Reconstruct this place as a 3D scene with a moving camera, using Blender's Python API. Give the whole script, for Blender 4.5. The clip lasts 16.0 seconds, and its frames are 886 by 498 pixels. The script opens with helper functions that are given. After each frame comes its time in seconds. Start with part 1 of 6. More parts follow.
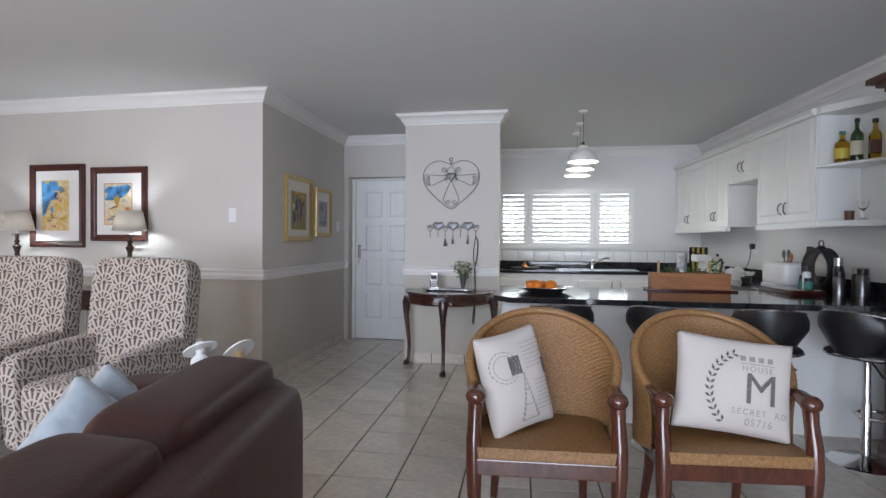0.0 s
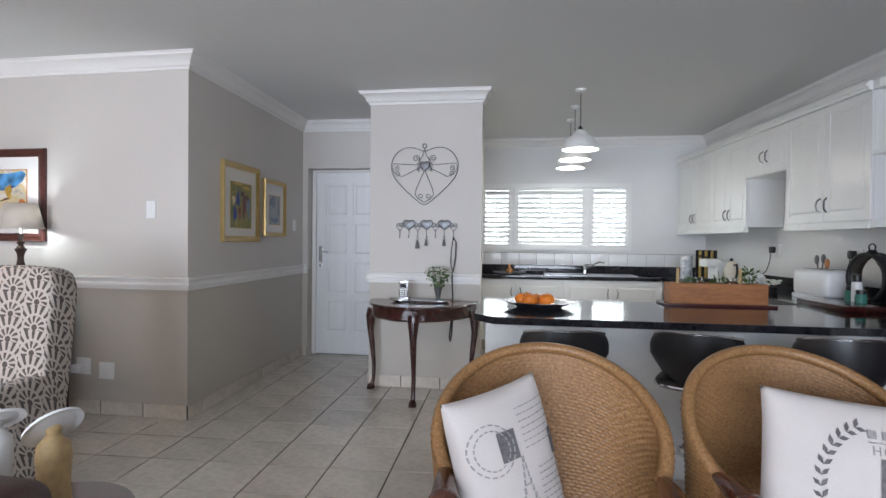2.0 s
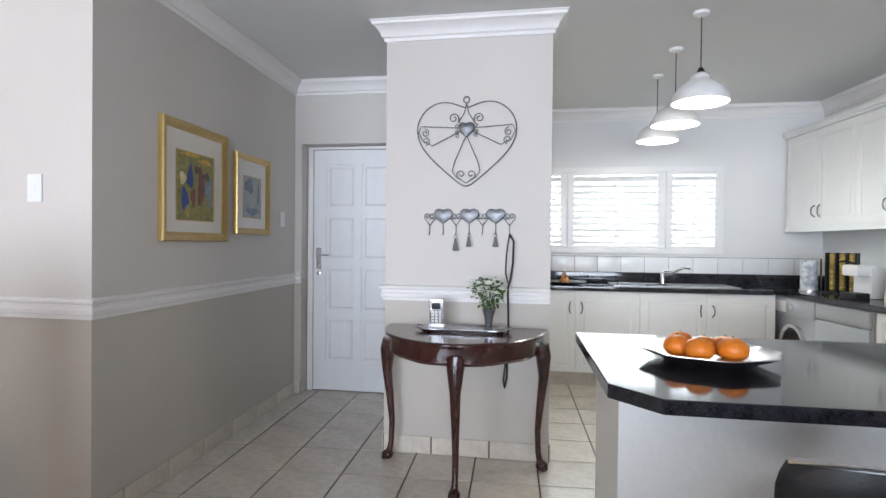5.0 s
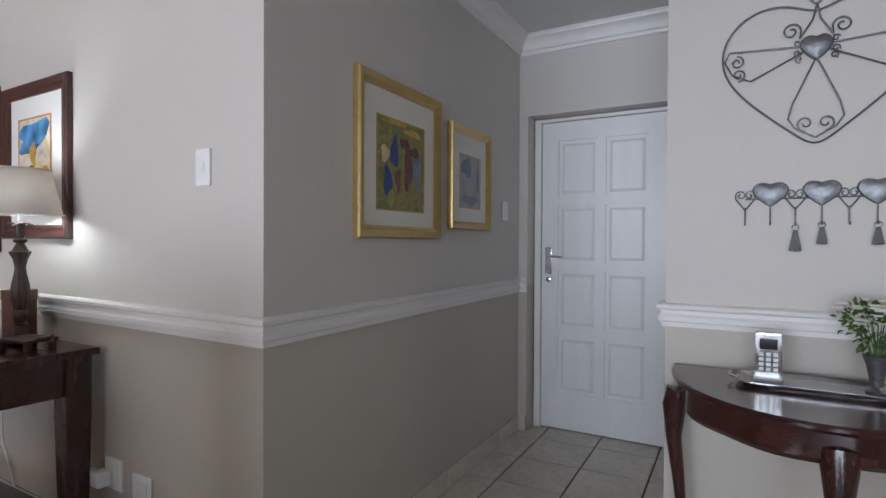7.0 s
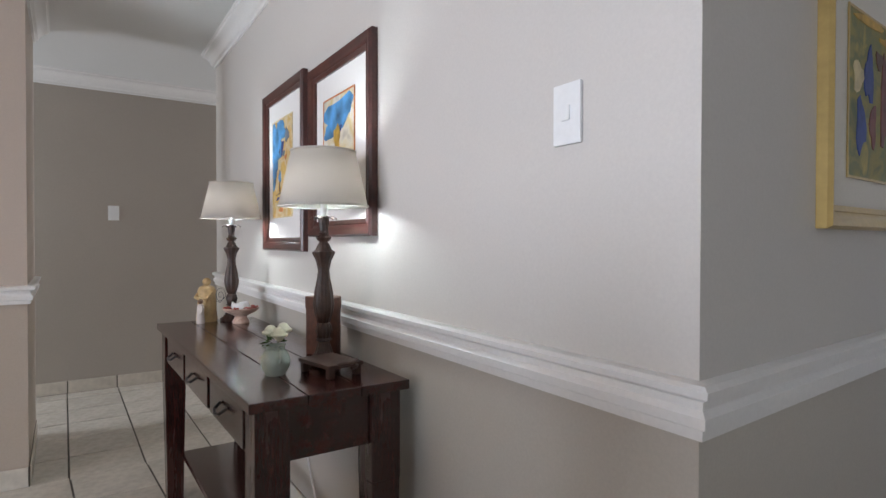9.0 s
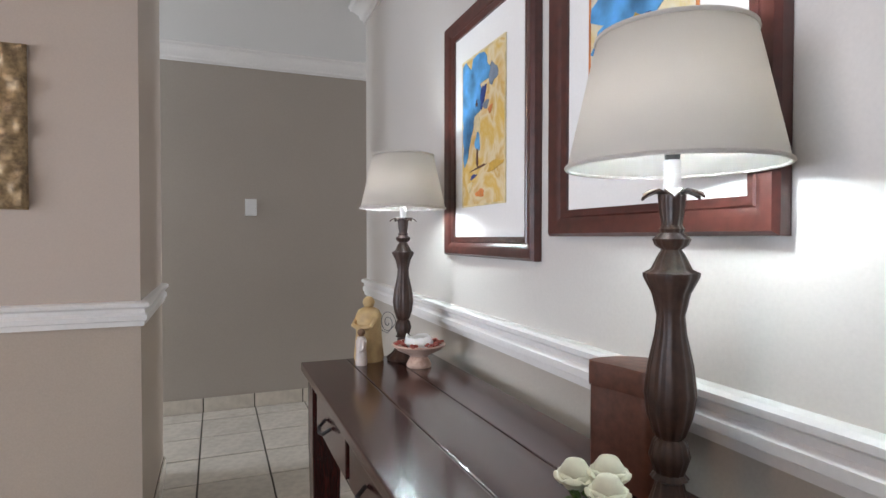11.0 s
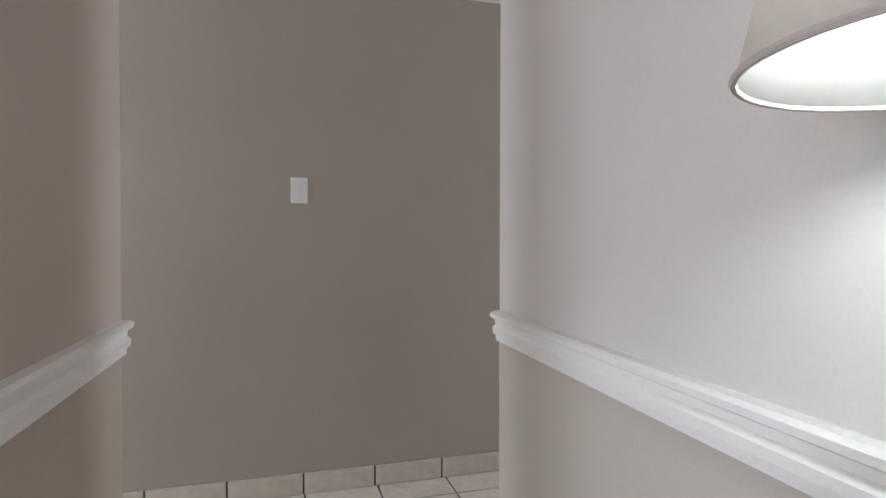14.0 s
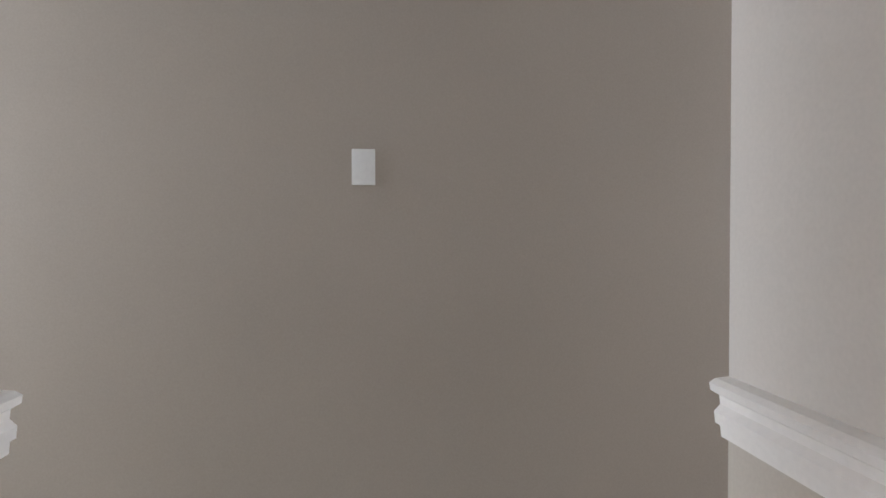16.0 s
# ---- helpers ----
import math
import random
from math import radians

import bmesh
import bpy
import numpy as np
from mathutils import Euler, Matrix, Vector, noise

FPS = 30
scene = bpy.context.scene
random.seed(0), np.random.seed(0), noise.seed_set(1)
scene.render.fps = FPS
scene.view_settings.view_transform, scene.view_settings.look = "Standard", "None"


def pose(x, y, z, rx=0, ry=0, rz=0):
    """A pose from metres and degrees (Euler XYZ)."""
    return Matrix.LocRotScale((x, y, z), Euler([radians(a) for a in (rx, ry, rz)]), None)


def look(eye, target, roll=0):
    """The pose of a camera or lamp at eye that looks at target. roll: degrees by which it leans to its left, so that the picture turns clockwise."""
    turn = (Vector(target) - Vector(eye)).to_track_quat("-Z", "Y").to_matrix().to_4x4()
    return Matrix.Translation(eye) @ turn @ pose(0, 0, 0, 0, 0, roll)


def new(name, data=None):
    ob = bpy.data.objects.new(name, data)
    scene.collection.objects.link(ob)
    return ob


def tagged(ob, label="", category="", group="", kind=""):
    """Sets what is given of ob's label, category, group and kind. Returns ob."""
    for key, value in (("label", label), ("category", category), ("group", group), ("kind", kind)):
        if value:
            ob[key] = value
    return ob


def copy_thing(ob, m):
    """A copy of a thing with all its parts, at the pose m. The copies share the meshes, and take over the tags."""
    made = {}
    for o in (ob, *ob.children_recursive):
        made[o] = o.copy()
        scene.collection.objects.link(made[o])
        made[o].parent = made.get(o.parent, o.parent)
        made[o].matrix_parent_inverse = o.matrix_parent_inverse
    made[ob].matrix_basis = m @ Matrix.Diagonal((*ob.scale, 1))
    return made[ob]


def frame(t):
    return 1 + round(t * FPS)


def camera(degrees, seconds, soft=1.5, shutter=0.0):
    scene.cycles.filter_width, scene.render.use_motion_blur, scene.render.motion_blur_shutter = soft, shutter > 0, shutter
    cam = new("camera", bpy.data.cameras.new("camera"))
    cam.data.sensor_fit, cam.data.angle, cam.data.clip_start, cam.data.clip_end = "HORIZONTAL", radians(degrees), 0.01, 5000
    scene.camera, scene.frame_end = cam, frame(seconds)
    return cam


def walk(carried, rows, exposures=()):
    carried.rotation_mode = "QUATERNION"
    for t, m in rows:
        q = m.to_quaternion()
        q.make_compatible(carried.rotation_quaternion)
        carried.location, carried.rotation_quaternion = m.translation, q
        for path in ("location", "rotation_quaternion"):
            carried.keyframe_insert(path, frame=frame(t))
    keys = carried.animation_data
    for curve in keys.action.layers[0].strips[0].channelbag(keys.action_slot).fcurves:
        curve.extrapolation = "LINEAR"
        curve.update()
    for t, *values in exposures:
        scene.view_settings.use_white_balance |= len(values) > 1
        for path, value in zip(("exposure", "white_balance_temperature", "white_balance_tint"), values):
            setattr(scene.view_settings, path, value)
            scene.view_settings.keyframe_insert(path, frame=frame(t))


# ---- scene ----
cam = camera(76.6, 16.0)

PATH = [
    (0, (0.674, -0.259, 1.266), (0.298, 1.706, 1.237), 0.4),
    (0.5, (0.666, -0.039, 1.259), (0.315, 1.93, 1.23), 0.5),
    (1, (0.642, 0.167, 1.259), (0.304, 2.138, 1.23), 0.5),
    (1.5, (0.612, 0.39, 1.284), (0.291, 2.364, 1.248), 0.6),
    (2, (0.584, 0.638, 1.278), (0.275, 2.613, 1.25), 0.6),
    (2.5, (0.513, 0.876, 1.275), (0.214, 2.854, 1.248), 0.6),
    (3, (0.424, 1.109, 1.267), (0.135, 3.088, 1.245), 0.4),
    (5.5, (-0.019, 2.381, 1.251), (-0.411, 4.342, 1.231), 0.7),
    (6, (-0.17, 2.617, 1.24), (-0.709, 4.543, 1.221), 0.5),
    (6.5, (-0.301, 2.843, 1.226), (-1.069, 4.69, 1.204), 0.4),
    (7, (-0.452, 3.048, 1.238), (-1.465, 4.772, 1.213), 0.3),
    (7.5, (-0.648, 3.187, 1.22), (-1.894, 4.752, 1.201), 0.2),
    (8, (-0.847, 3.259, 1.22), (-2.246, 4.689, 1.203), 0.2),
    (8.5, (-1.068, 3.332, 1.214), (-2.606, 4.61, 1.194), 0.1),
    (9, (-1.283, 3.41, 1.225), (-2.94, 4.531, 1.198), 0.1),
    (11.5, (-2.675, 3.539, 1.24), (-4.546, 4.246, 1.204), 0.1),
    (12, (-2.944, 3.565, 1.228), (-4.827, 4.238, 1.199), 0.2),
    (12.5, (-3.21, 3.582, 1.234), (-5.103, 4.228, 1.203), 0.2),
    (13, (-3.449, 3.586, 1.234), (-5.351, 4.204, 1.202), -0.0),
    (13.5, (-3.685, 3.61, 1.217), (-5.593, 4.21, 1.195), 0.1),
    (14, (-3.93, 3.675, 1.221), (-5.852, 4.229, 1.189), 0.1),
    (14.5, (-4.165, 3.69, 1.215), (-6.1, 4.193, 1.181), 0.4),
    (15, (-4.338, 3.7, 1.227), (-6.285, 4.158, 1.186), 0.6),
    (15.5, (-4.573, 3.756, 1.212), (-6.539, 4.121, 1.178), 0.2),
    (16, (-4.759, 3.787, 1.218), (-6.743, 4.035, 1.175), -0.2),
]
walk(cam, [(t, look(e, g, r)) for t, e, g, r in PATH],
     exposures=[(0, -0.3), (1.5, -0.2), (3, 0.05), (5.5, 0.36), (6.5, 0.0), (7.5, -0.5), (8.0, -0.42), (8.5, -0.25), (9.5, -0.05), (11.5, 0.0), (13.5, 0.05), (16, 0.2)])

# ---------- world, sun, large lights ----------
world = bpy.data.worlds.new("world")
scene.world = world
world.use_nodes = True
wn = world.node_tree.nodes
sky = wn.new("ShaderNodeTexSky")
sky.sky_type = 'NISHITA'
sky.sun_disc = False
sky.sun_elevation = radians(40)
sky.sun_rotation = radians(150)
world.node_tree.links.new(sky.outputs[0], wn["Background"].inputs[0])
wn["Background"].inputs[1].default_value = 0.08


def area_lamp(name, m, sx, sy, power, colour):
    d = bpy.data.lights.new(name, 'AREA')
    d.shape, d.size, d.size_y, d.energy, d.color = 'RECTANGLE', sx, sy, power, colour
    ob = new(name, d)
    ob.matrix_world = m
    return ob


def point_lamp(name, at, power, colour, radius=0.03):
    d = bpy.data.lights.new(name, 'POINT')
    d.energy, d.color, d.shadow_soft_size = power, colour, radius
    ob = new(name, d)
    ob.location = at
    return ob


# daylight through the wide balcony doors and the kitchen window
area_lamp("balcony_daylight", look((-0.6, -2.98, 1.15), (-0.6, 4, 0.55)), 5.4, 2.1, 228, (0.75, 0.835, 1.0)).data.spread = radians(115)
area_lamp("kitchen_daylight", look((0.85, 7.93, 1.6), (0.85, 4, 1.3)), 1.8, 0.8, 62, (0.82, 0.93, 1.0))
area_lamp("passage_daylight", look((-6.15, 0.12, 1.5), (-6.15, 4, 1.3)), 0.8, 1.3, 68, (0.80, 0.88, 1.0))
# the lamp at the passage's north end is an added fill for the end wall
area_lamp("passage_north_fill", look((-6.1, 8.1, 1.5), (-6.1, 4, 1.2)), 0.8, 1.3, 52, (0.86, 0.90, 1.0))
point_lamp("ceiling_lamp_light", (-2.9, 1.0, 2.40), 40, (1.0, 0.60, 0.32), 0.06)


# ---------- materials ----------
def mat(name, colour, rough=0.6, metal=0.0, vary=0.12, fine=60.0, coarse=2.5, bump=0.1, per_object=0.0, stretch=(1, 1, 1),
        coat=0.0, alpha_trans=0.0, dark=None, sheen=0.0):
    m = bpy.data.materials.new(name)
    m.use_nodes = True
    n, l = m.node_tree.nodes, m.node_tree.links
    b = n["Principled BSDF"]
    tc = n.new("ShaderNodeTexCoord")
    mp = n.new("ShaderNodeMapping")
    mp.inputs["Scale"].default_value = stretch
    l.new(tc.outputs["Object"], mp.inputs[0])
    f = n.new("ShaderNodeTexNoise")
    f.inputs["Scale"].default_value, f.inputs["Detail"].default_value = fine, 5
    c = n.new("ShaderNodeTexNoise")
    c.inputs["Scale"].default_value, c.inputs["Detail"].default_value = coarse, 3
    for t in (f, c):
        l.new(mp.outputs[0], t.inputs["Vector"])
    add = n.new("ShaderNodeMath")
    add.operation = 'ADD'
    l.new(f.outputs[0], add.inputs[0])
    l.new(c.outputs[0], add.inputs[1])
    half = n.new("ShaderNodeMath")
    half.operation = 'MULTIPLY'
    half.inputs[1].default_value = 0.5
    l.new(add.outputs[0], half.inputs[0])
    ramp = n.new("ShaderNodeValToRGB")
    low = dark or tuple(v * (1 - 2 * vary) for v in colour)
    high = tuple(min(1, v * (1 + (vary if not dark else 0.1))) for v in colour)
    ramp.color_ramp.elements[0].position, ramp.color_ramp.elements[1].position = 0.3, 0.65
    ramp.color_ramp.elements[0].color, ramp.color_ramp.elements[1].color = (*low, 1), (*high, 1)
    l.new(half.outputs[0], ramp.inputs[0])
    out = ramp.outputs[0]
    if per_object:
        oi = n.new("ShaderNodeObjectInfo")
        rng = n.new("ShaderNodeMapRange")
        rng.inputs["To Min"].default_value, rng.inputs["To Max"].default_value = 1 - per_object, 1 + per_object
        l.new(oi.outputs["Random"], rng.inputs[0])
        hs = n.new("ShaderNodeHueSaturation")
        l.new(rng.outputs[0], hs.inputs["Value"])
        l.new(out, hs.inputs["Color"])
        out = hs.outputs[0]
    l.new(out, b.inputs["Base Color"])
    rr = n.new("ShaderNodeMapRange")
    rr.inputs["To Min"].default_value, rr.inputs["To Max"].default_value = max(0.02, rough * 0.85), min(1, rough * 1.15)
    l.new(c.outputs[0], rr.inputs[0])
    l.new(rr.outputs[0], b.inputs["Roughness"])
    b.inputs["Metallic"].default_value = metal
    b.inputs["Coat Weight"].default_value = coat
    b.inputs["Coat Roughness"].default_value = 0.12
    b.inputs["Sheen Weight"].default_value = sheen
    if alpha_trans:
        b.inputs["Transmission Weight"].default_value = alpha_trans
    if bump:
        bp = n.new("ShaderNodeBump")
        bp.inputs["Strength"].default_value, bp.inputs["Distance"].default_value = bump, 0.004
        l.new(f.outputs[0], bp.inputs["Height"])
        l.new(bp.outputs[0], b.inputs["Normal"])
    return m


def glow(name, colour, strength):
    m = bpy.data.materials.new(name)
    m.use_nodes = True
    b = m.node_tree.nodes["Principled BSDF"]
    b.inputs["Base Color"].default_value = (*colour, 1)
    b.inputs["Emission Color"].default_value = (*colour, 1)
    b.inputs["Emission Strength"].default_value = strength
    return m


def glass(name, colour=(1, 1, 1), rough=0.02):
    m = bpy.data.materials.new(name)
    m.use_nodes = True
    b = m.node_tree.nodes["Principled BSDF"]
    b.inputs["Base Color"].default_value = (*colour, 1)
    b.inputs["Transmission Weight"].default_value = 1
    b.inputs["Roughness"].default_value = rough
    b.inputs["IOR"].default_value = 1.45
    return m


PAINT_UP = mat("greige_wall_paint", (0.60, 0.565, 0.525), 0.55, vary=0.03, fine=160, coarse=1.2, bump=0.06)
# same paint as above the rail; the dimmer light there is in this colour
WALL_LOW_DIM = mat("greige_wall_low_dim", (0.51, 0.468, 0.412), 0.55, vary=0.04, fine=160, coarse=1.2, bump=0.06)
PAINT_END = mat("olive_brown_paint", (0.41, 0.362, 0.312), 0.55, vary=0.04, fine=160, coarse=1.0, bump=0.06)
PAINT_KIT = mat("kitchen_white_paint", (0.74, 0.74, 0.73), 0.5, vary=0.03, fine=160, coarse=1.2, bump=0.05)
# west wall and pier: warmer and darker than PAINT_UP, darker again under the rail
WALL_TAN = mat("warm_beige_wall", (0.52, 0.44, 0.375), 0.55, vary=0.03, fine=160, coarse=1.2, bump=0.06)
WALL_TANL = mat("warm_beige_wall_low", (0.45, 0.375, 0.305), 0.55, vary=0.04, fine=160, coarse=1.2, bump=0.06)
CEIL = mat("ceiling_paint", (0.72, 0.715, 0.70), 0.8, vary=0.02, fine=120, coarse=0.8, bump=0.05)
TRIM = mat("white_trim_paint", (0.80, 0.78, 0.755), 0.45, vary=0.03, fine=90, bump=0.04)
TILE = mat("cream_floor_tile", (0.60, 0.55, 0.475), 0.22, vary=0.10, fine=26, coarse=5, bump=0.05, per_object=0.05)
SKIRT = mat("cream_skirting_tile", (0.62, 0.56, 0.48), 0.25, vary=0.09, fine=26, coarse=5, bump=0.05, per_object=0.05)
GROUT = mat("dark_grout", (0.10, 0.085, 0.07), 0.9, vary=0.2, fine=90, bump=0.2)
WHITE = mat("white_lacquer", (0.80, 0.80, 0.78), 0.3, vary=0.03, fine=70, bump=0.03)
DOORW = mat("white_door_paint", (0.80, 0.80, 0.80), 0.32, vary=0.03, fine=40, coarse=2, bump=0.12, stretch=(6, 6, 0.6))
PLAST = mat("white_plastic", (0.80, 0.80, 0.79), 0.35, vary=0.03, bump=0.02)
WTILE = mat("white_glazed_tile", (0.80, 0.81, 0.82), 0.22, vary=0.02, fine=20, bump=0.03, per_object=0.03)
GRANITE = mat("black_granite", (0.022, 0.022, 0.026), 0.09, vary=0.6, fine=220, coarse=30, bump=0.0)
MAHOG = mat("dark_mahogany", (0.052, 0.012, 0.009), 0.2, fine=30, coarse=3, bump=0.05, stretch=(1, 9, 9), dark=(0.014, 0.005, 0.0045), coat=0.4)
MAHOGV = mat("dark_mahogany_upright", (0.05, 0.013, 0.010), 0.27, fine=30, coarse=3, bump=0.05, stretch=(9, 9, 1), dark=(0.015, 0.0055, 0.005), coat=0.3)
FRAMEW = mat("red_brown_frame_wood", (0.085, 0.024, 0.018), 0.32, fine=40, coarse=5, bump=0.06, dark=(0.035, 0.012, 0.01), coat=0.2)
CHAIRW = mat("polished_cherry_wood", (0.105, 0.03, 0.016), 0.22, fine=25, coarse=4, bump=0.04, stretch=(6, 6, 1), dark=(0.04, 0.012, 0.008), coat=0.6)
LEATHER = mat("oxblood_leather", (0.044, 0.009, 0.007), 0.48, vary=0.25, fine=140, coarse=5, bump=0.3, coat=0.0)
BLACKL = mat("black_vinyl", (0.012, 0.012, 0.014), 0.38, vary=0.2, fine=160, bump=0.12)
CHROME = mat("chrome", (0.75, 0.75, 0.76), 0.12, metal=1.0, vary=0.03, bump=0.0)
STEEL = mat("brushed_steel", (0.55, 0.55, 0.56), 0.3, metal=1.0, vary=0.06, fine=100, bump=0.03)
DARKSTEEL = mat("dark_nickel", (0.20, 0.20, 0.21), 0.32, metal=1.0, vary=0.1, bump=0.02)
SILVER = mat("hammered_silver", (0.62, 0.62, 0.63), 0.25, metal=1.0, vary=0.12, fine=30, coarse=8, bump=0.4)
IRON = mat("grey_wrought_iron", (0.16, 0.165, 0.175), 0.45, metal=0.7, vary=0.2, fine=80, bump=0.2)
PEWTER = mat("dull_pewter", (0.20, 0.205, 0.215), 0.42, metal=0.75, vary=0.25, fine=60, bump=0.35)
GOLD = mat("gilt_frame", (0.50, 0.35, 0.13), 0.33, metal=0.6, vary=0.08, fine=50, coarse=9, bump=0.15)
MATB = mat("cream_picture_mount", (0.74, 0.70, 0.63), 0.8, vary=0.03, fine=200, bump=0.05)
MATW = mat("white_picture_mount", (0.80, 0.78, 0.75), 0.8, vary=0.02, fine=200, bump=0.05)
BROWNLAMP = mat("carved_brown_lamp_base", (0.062, 0.030, 0.020), 0.42, fine=70, coarse=14, bump=0.25, dark=(0.022, 0.013, 0.010))
BLACK = mat("black_plastic", (0.015, 0.015, 0.016), 0.4, vary=0.2, bump=0.05)
CUSHION = mat("off_white_linen", (0.60, 0.545, 0.51), 0.85, vary=0.05, fine=350, coarse=4, bump=0.25, sheen=0.2)
INK = mat("faded_black_ink", (0.14, 0.13, 0.13), 0.9, vary=0.3, fine=90, bump=0.0)
INKGREY = mat("faded_grey_ink", (0.33, 0.31, 0.30), 0.9, vary=0.2, fine=60, bump=0.0)
SATIN = mat("silver_blue_satin", (0.33, 0.37, 0.41), 0.33, vary=0.25, fine=14, coarse=6, bump=0.3, sheen=0.4)
ORANGE = mat("orange_peel", (0.80, 0.22, 0.018), 0.38, vary=0.12, fine=160, coarse=6, bump=0.25)
GREEN = mat("leaf_green", (0.07, 0.15, 0.025), 0.5, vary=0.35, fine=30, per_object=0.2, bump=0.1)
PETAL = mat("white_petal", (0.80, 0.80, 0.72), 0.6, vary=0.06, fine=60, bump=0.1)
PETALG = mat("cream_petal", (0.76, 0.75, 0.58), 0.6, vary=0.1, fine=60, bump=0.1)
STRAW = mat("carved_pale_wood", (0.52, 0.36, 0.17), 0.6, vary=0.15, fine=40, coarse=8, bump=0.2)
STONEW = mat("pale_pink_resin", (0.60, 0.52, 0.47), 0.6, vary=0.1, fine=50, bump=0.1)
SKINB = mat("brown_carved_hair", (0.16, 0.085, 0.045), 0.7, vary=0.2, bump=0.2)
CERAM = mat("speckled_pink_ceramic", (0.62, 0.46, 0.37), 0.35, fine=70, coarse=14, bump=0.1, dark=(0.36, 0.20, 0.15))
REDFL = mat("dried_red_petals", (0.36, 0.07, 0.05), 0.7, vary=0.35, fine=60, bump=0.2)
WAX = mat("white_wax", (0.82, 0.83, 0.83), 0.4, vary=0.04, fine=20, bump=0.15)
CELADON = mat("pale_celadon_glaze", (0.46, 0.54, 0.47), 0.25, vary=0.1, fine=40, bump=0.3)
PINE = mat("orange_pine_box", (0.42, 0.17, 0.055), 0.5, fine=18, coarse=4, bump=0.12, stretch=(1.2, 9, 9), dark=(0.24, 0.085, 0.03))
REDTRAY = mat("dark_red_lacquer", (0.07, 0.012, 0.012), 0.25, vary=0.2, bump=0.03)
GLASS = glass("clear_glass")
GLASSG = glass("green_bottle_glass", (0.10, 0.22, 0.08))
GLASSY = glass("amber_spirit_glass", (0.75, 0.45, 0.05))
LABEL = mat("paper_label", (0.68, 0.62, 0.45), 0.7, vary=0.1, bump=0.03)
YELLOW = mat("brass_yellow_foil", (0.62, 0.45, 0.14), 0.3, metal=0.6, vary=0.15, bump=0.1)
CORK = mat("teal_plastic", (0.05, 0.22, 0.17), 0.45, vary=0.1, bump=0.05)
BULB = glow("lit_lamp_bulb", (1.0, 0.98, 0.92), 14.0)
SKYB = glow("overcast_daylight", (0.92, 0.97, 1.0), 1.1)


def shade_cloth():
    m = bpy.data.materials.new("cream_lamp_shade_cloth")
    m.use_nodes = True
    n, l = m.node_tree.nodes, m.node_tree.links
    n.remove(n["Principled BSDF"])
    d, t, mx = n.new("ShaderNodeBsdfDiffuse"), n.new("ShaderNodeBsdfTranslucent"), n.new("ShaderNodeMixShader")
    no = n.new("ShaderNodeTexNoise")
    no.inputs["Scale"].default_value = 240
    rp = n.new("ShaderNodeValToRGB")
    rp.color_ramp.elements[0].color, rp.color_ramp.elements[1].color = (0.66, 0.62, 0.575, 1), (0.74, 0.70, 0.655, 1)
    l.new(no.outputs[0], rp.inputs[0])
    for s in (d, t):
        l.new(rp.outputs[0], s.inputs["Color"])
    mx.inputs[0].default_value = 0.58
    l.new(d.outputs[0], mx.inputs[1])
    l.new(t.outputs[0], mx.inputs[2])
    l.new(mx.outputs[0], n["Material Output"].inputs[0])
    return m


SHADE = shade_cloth()


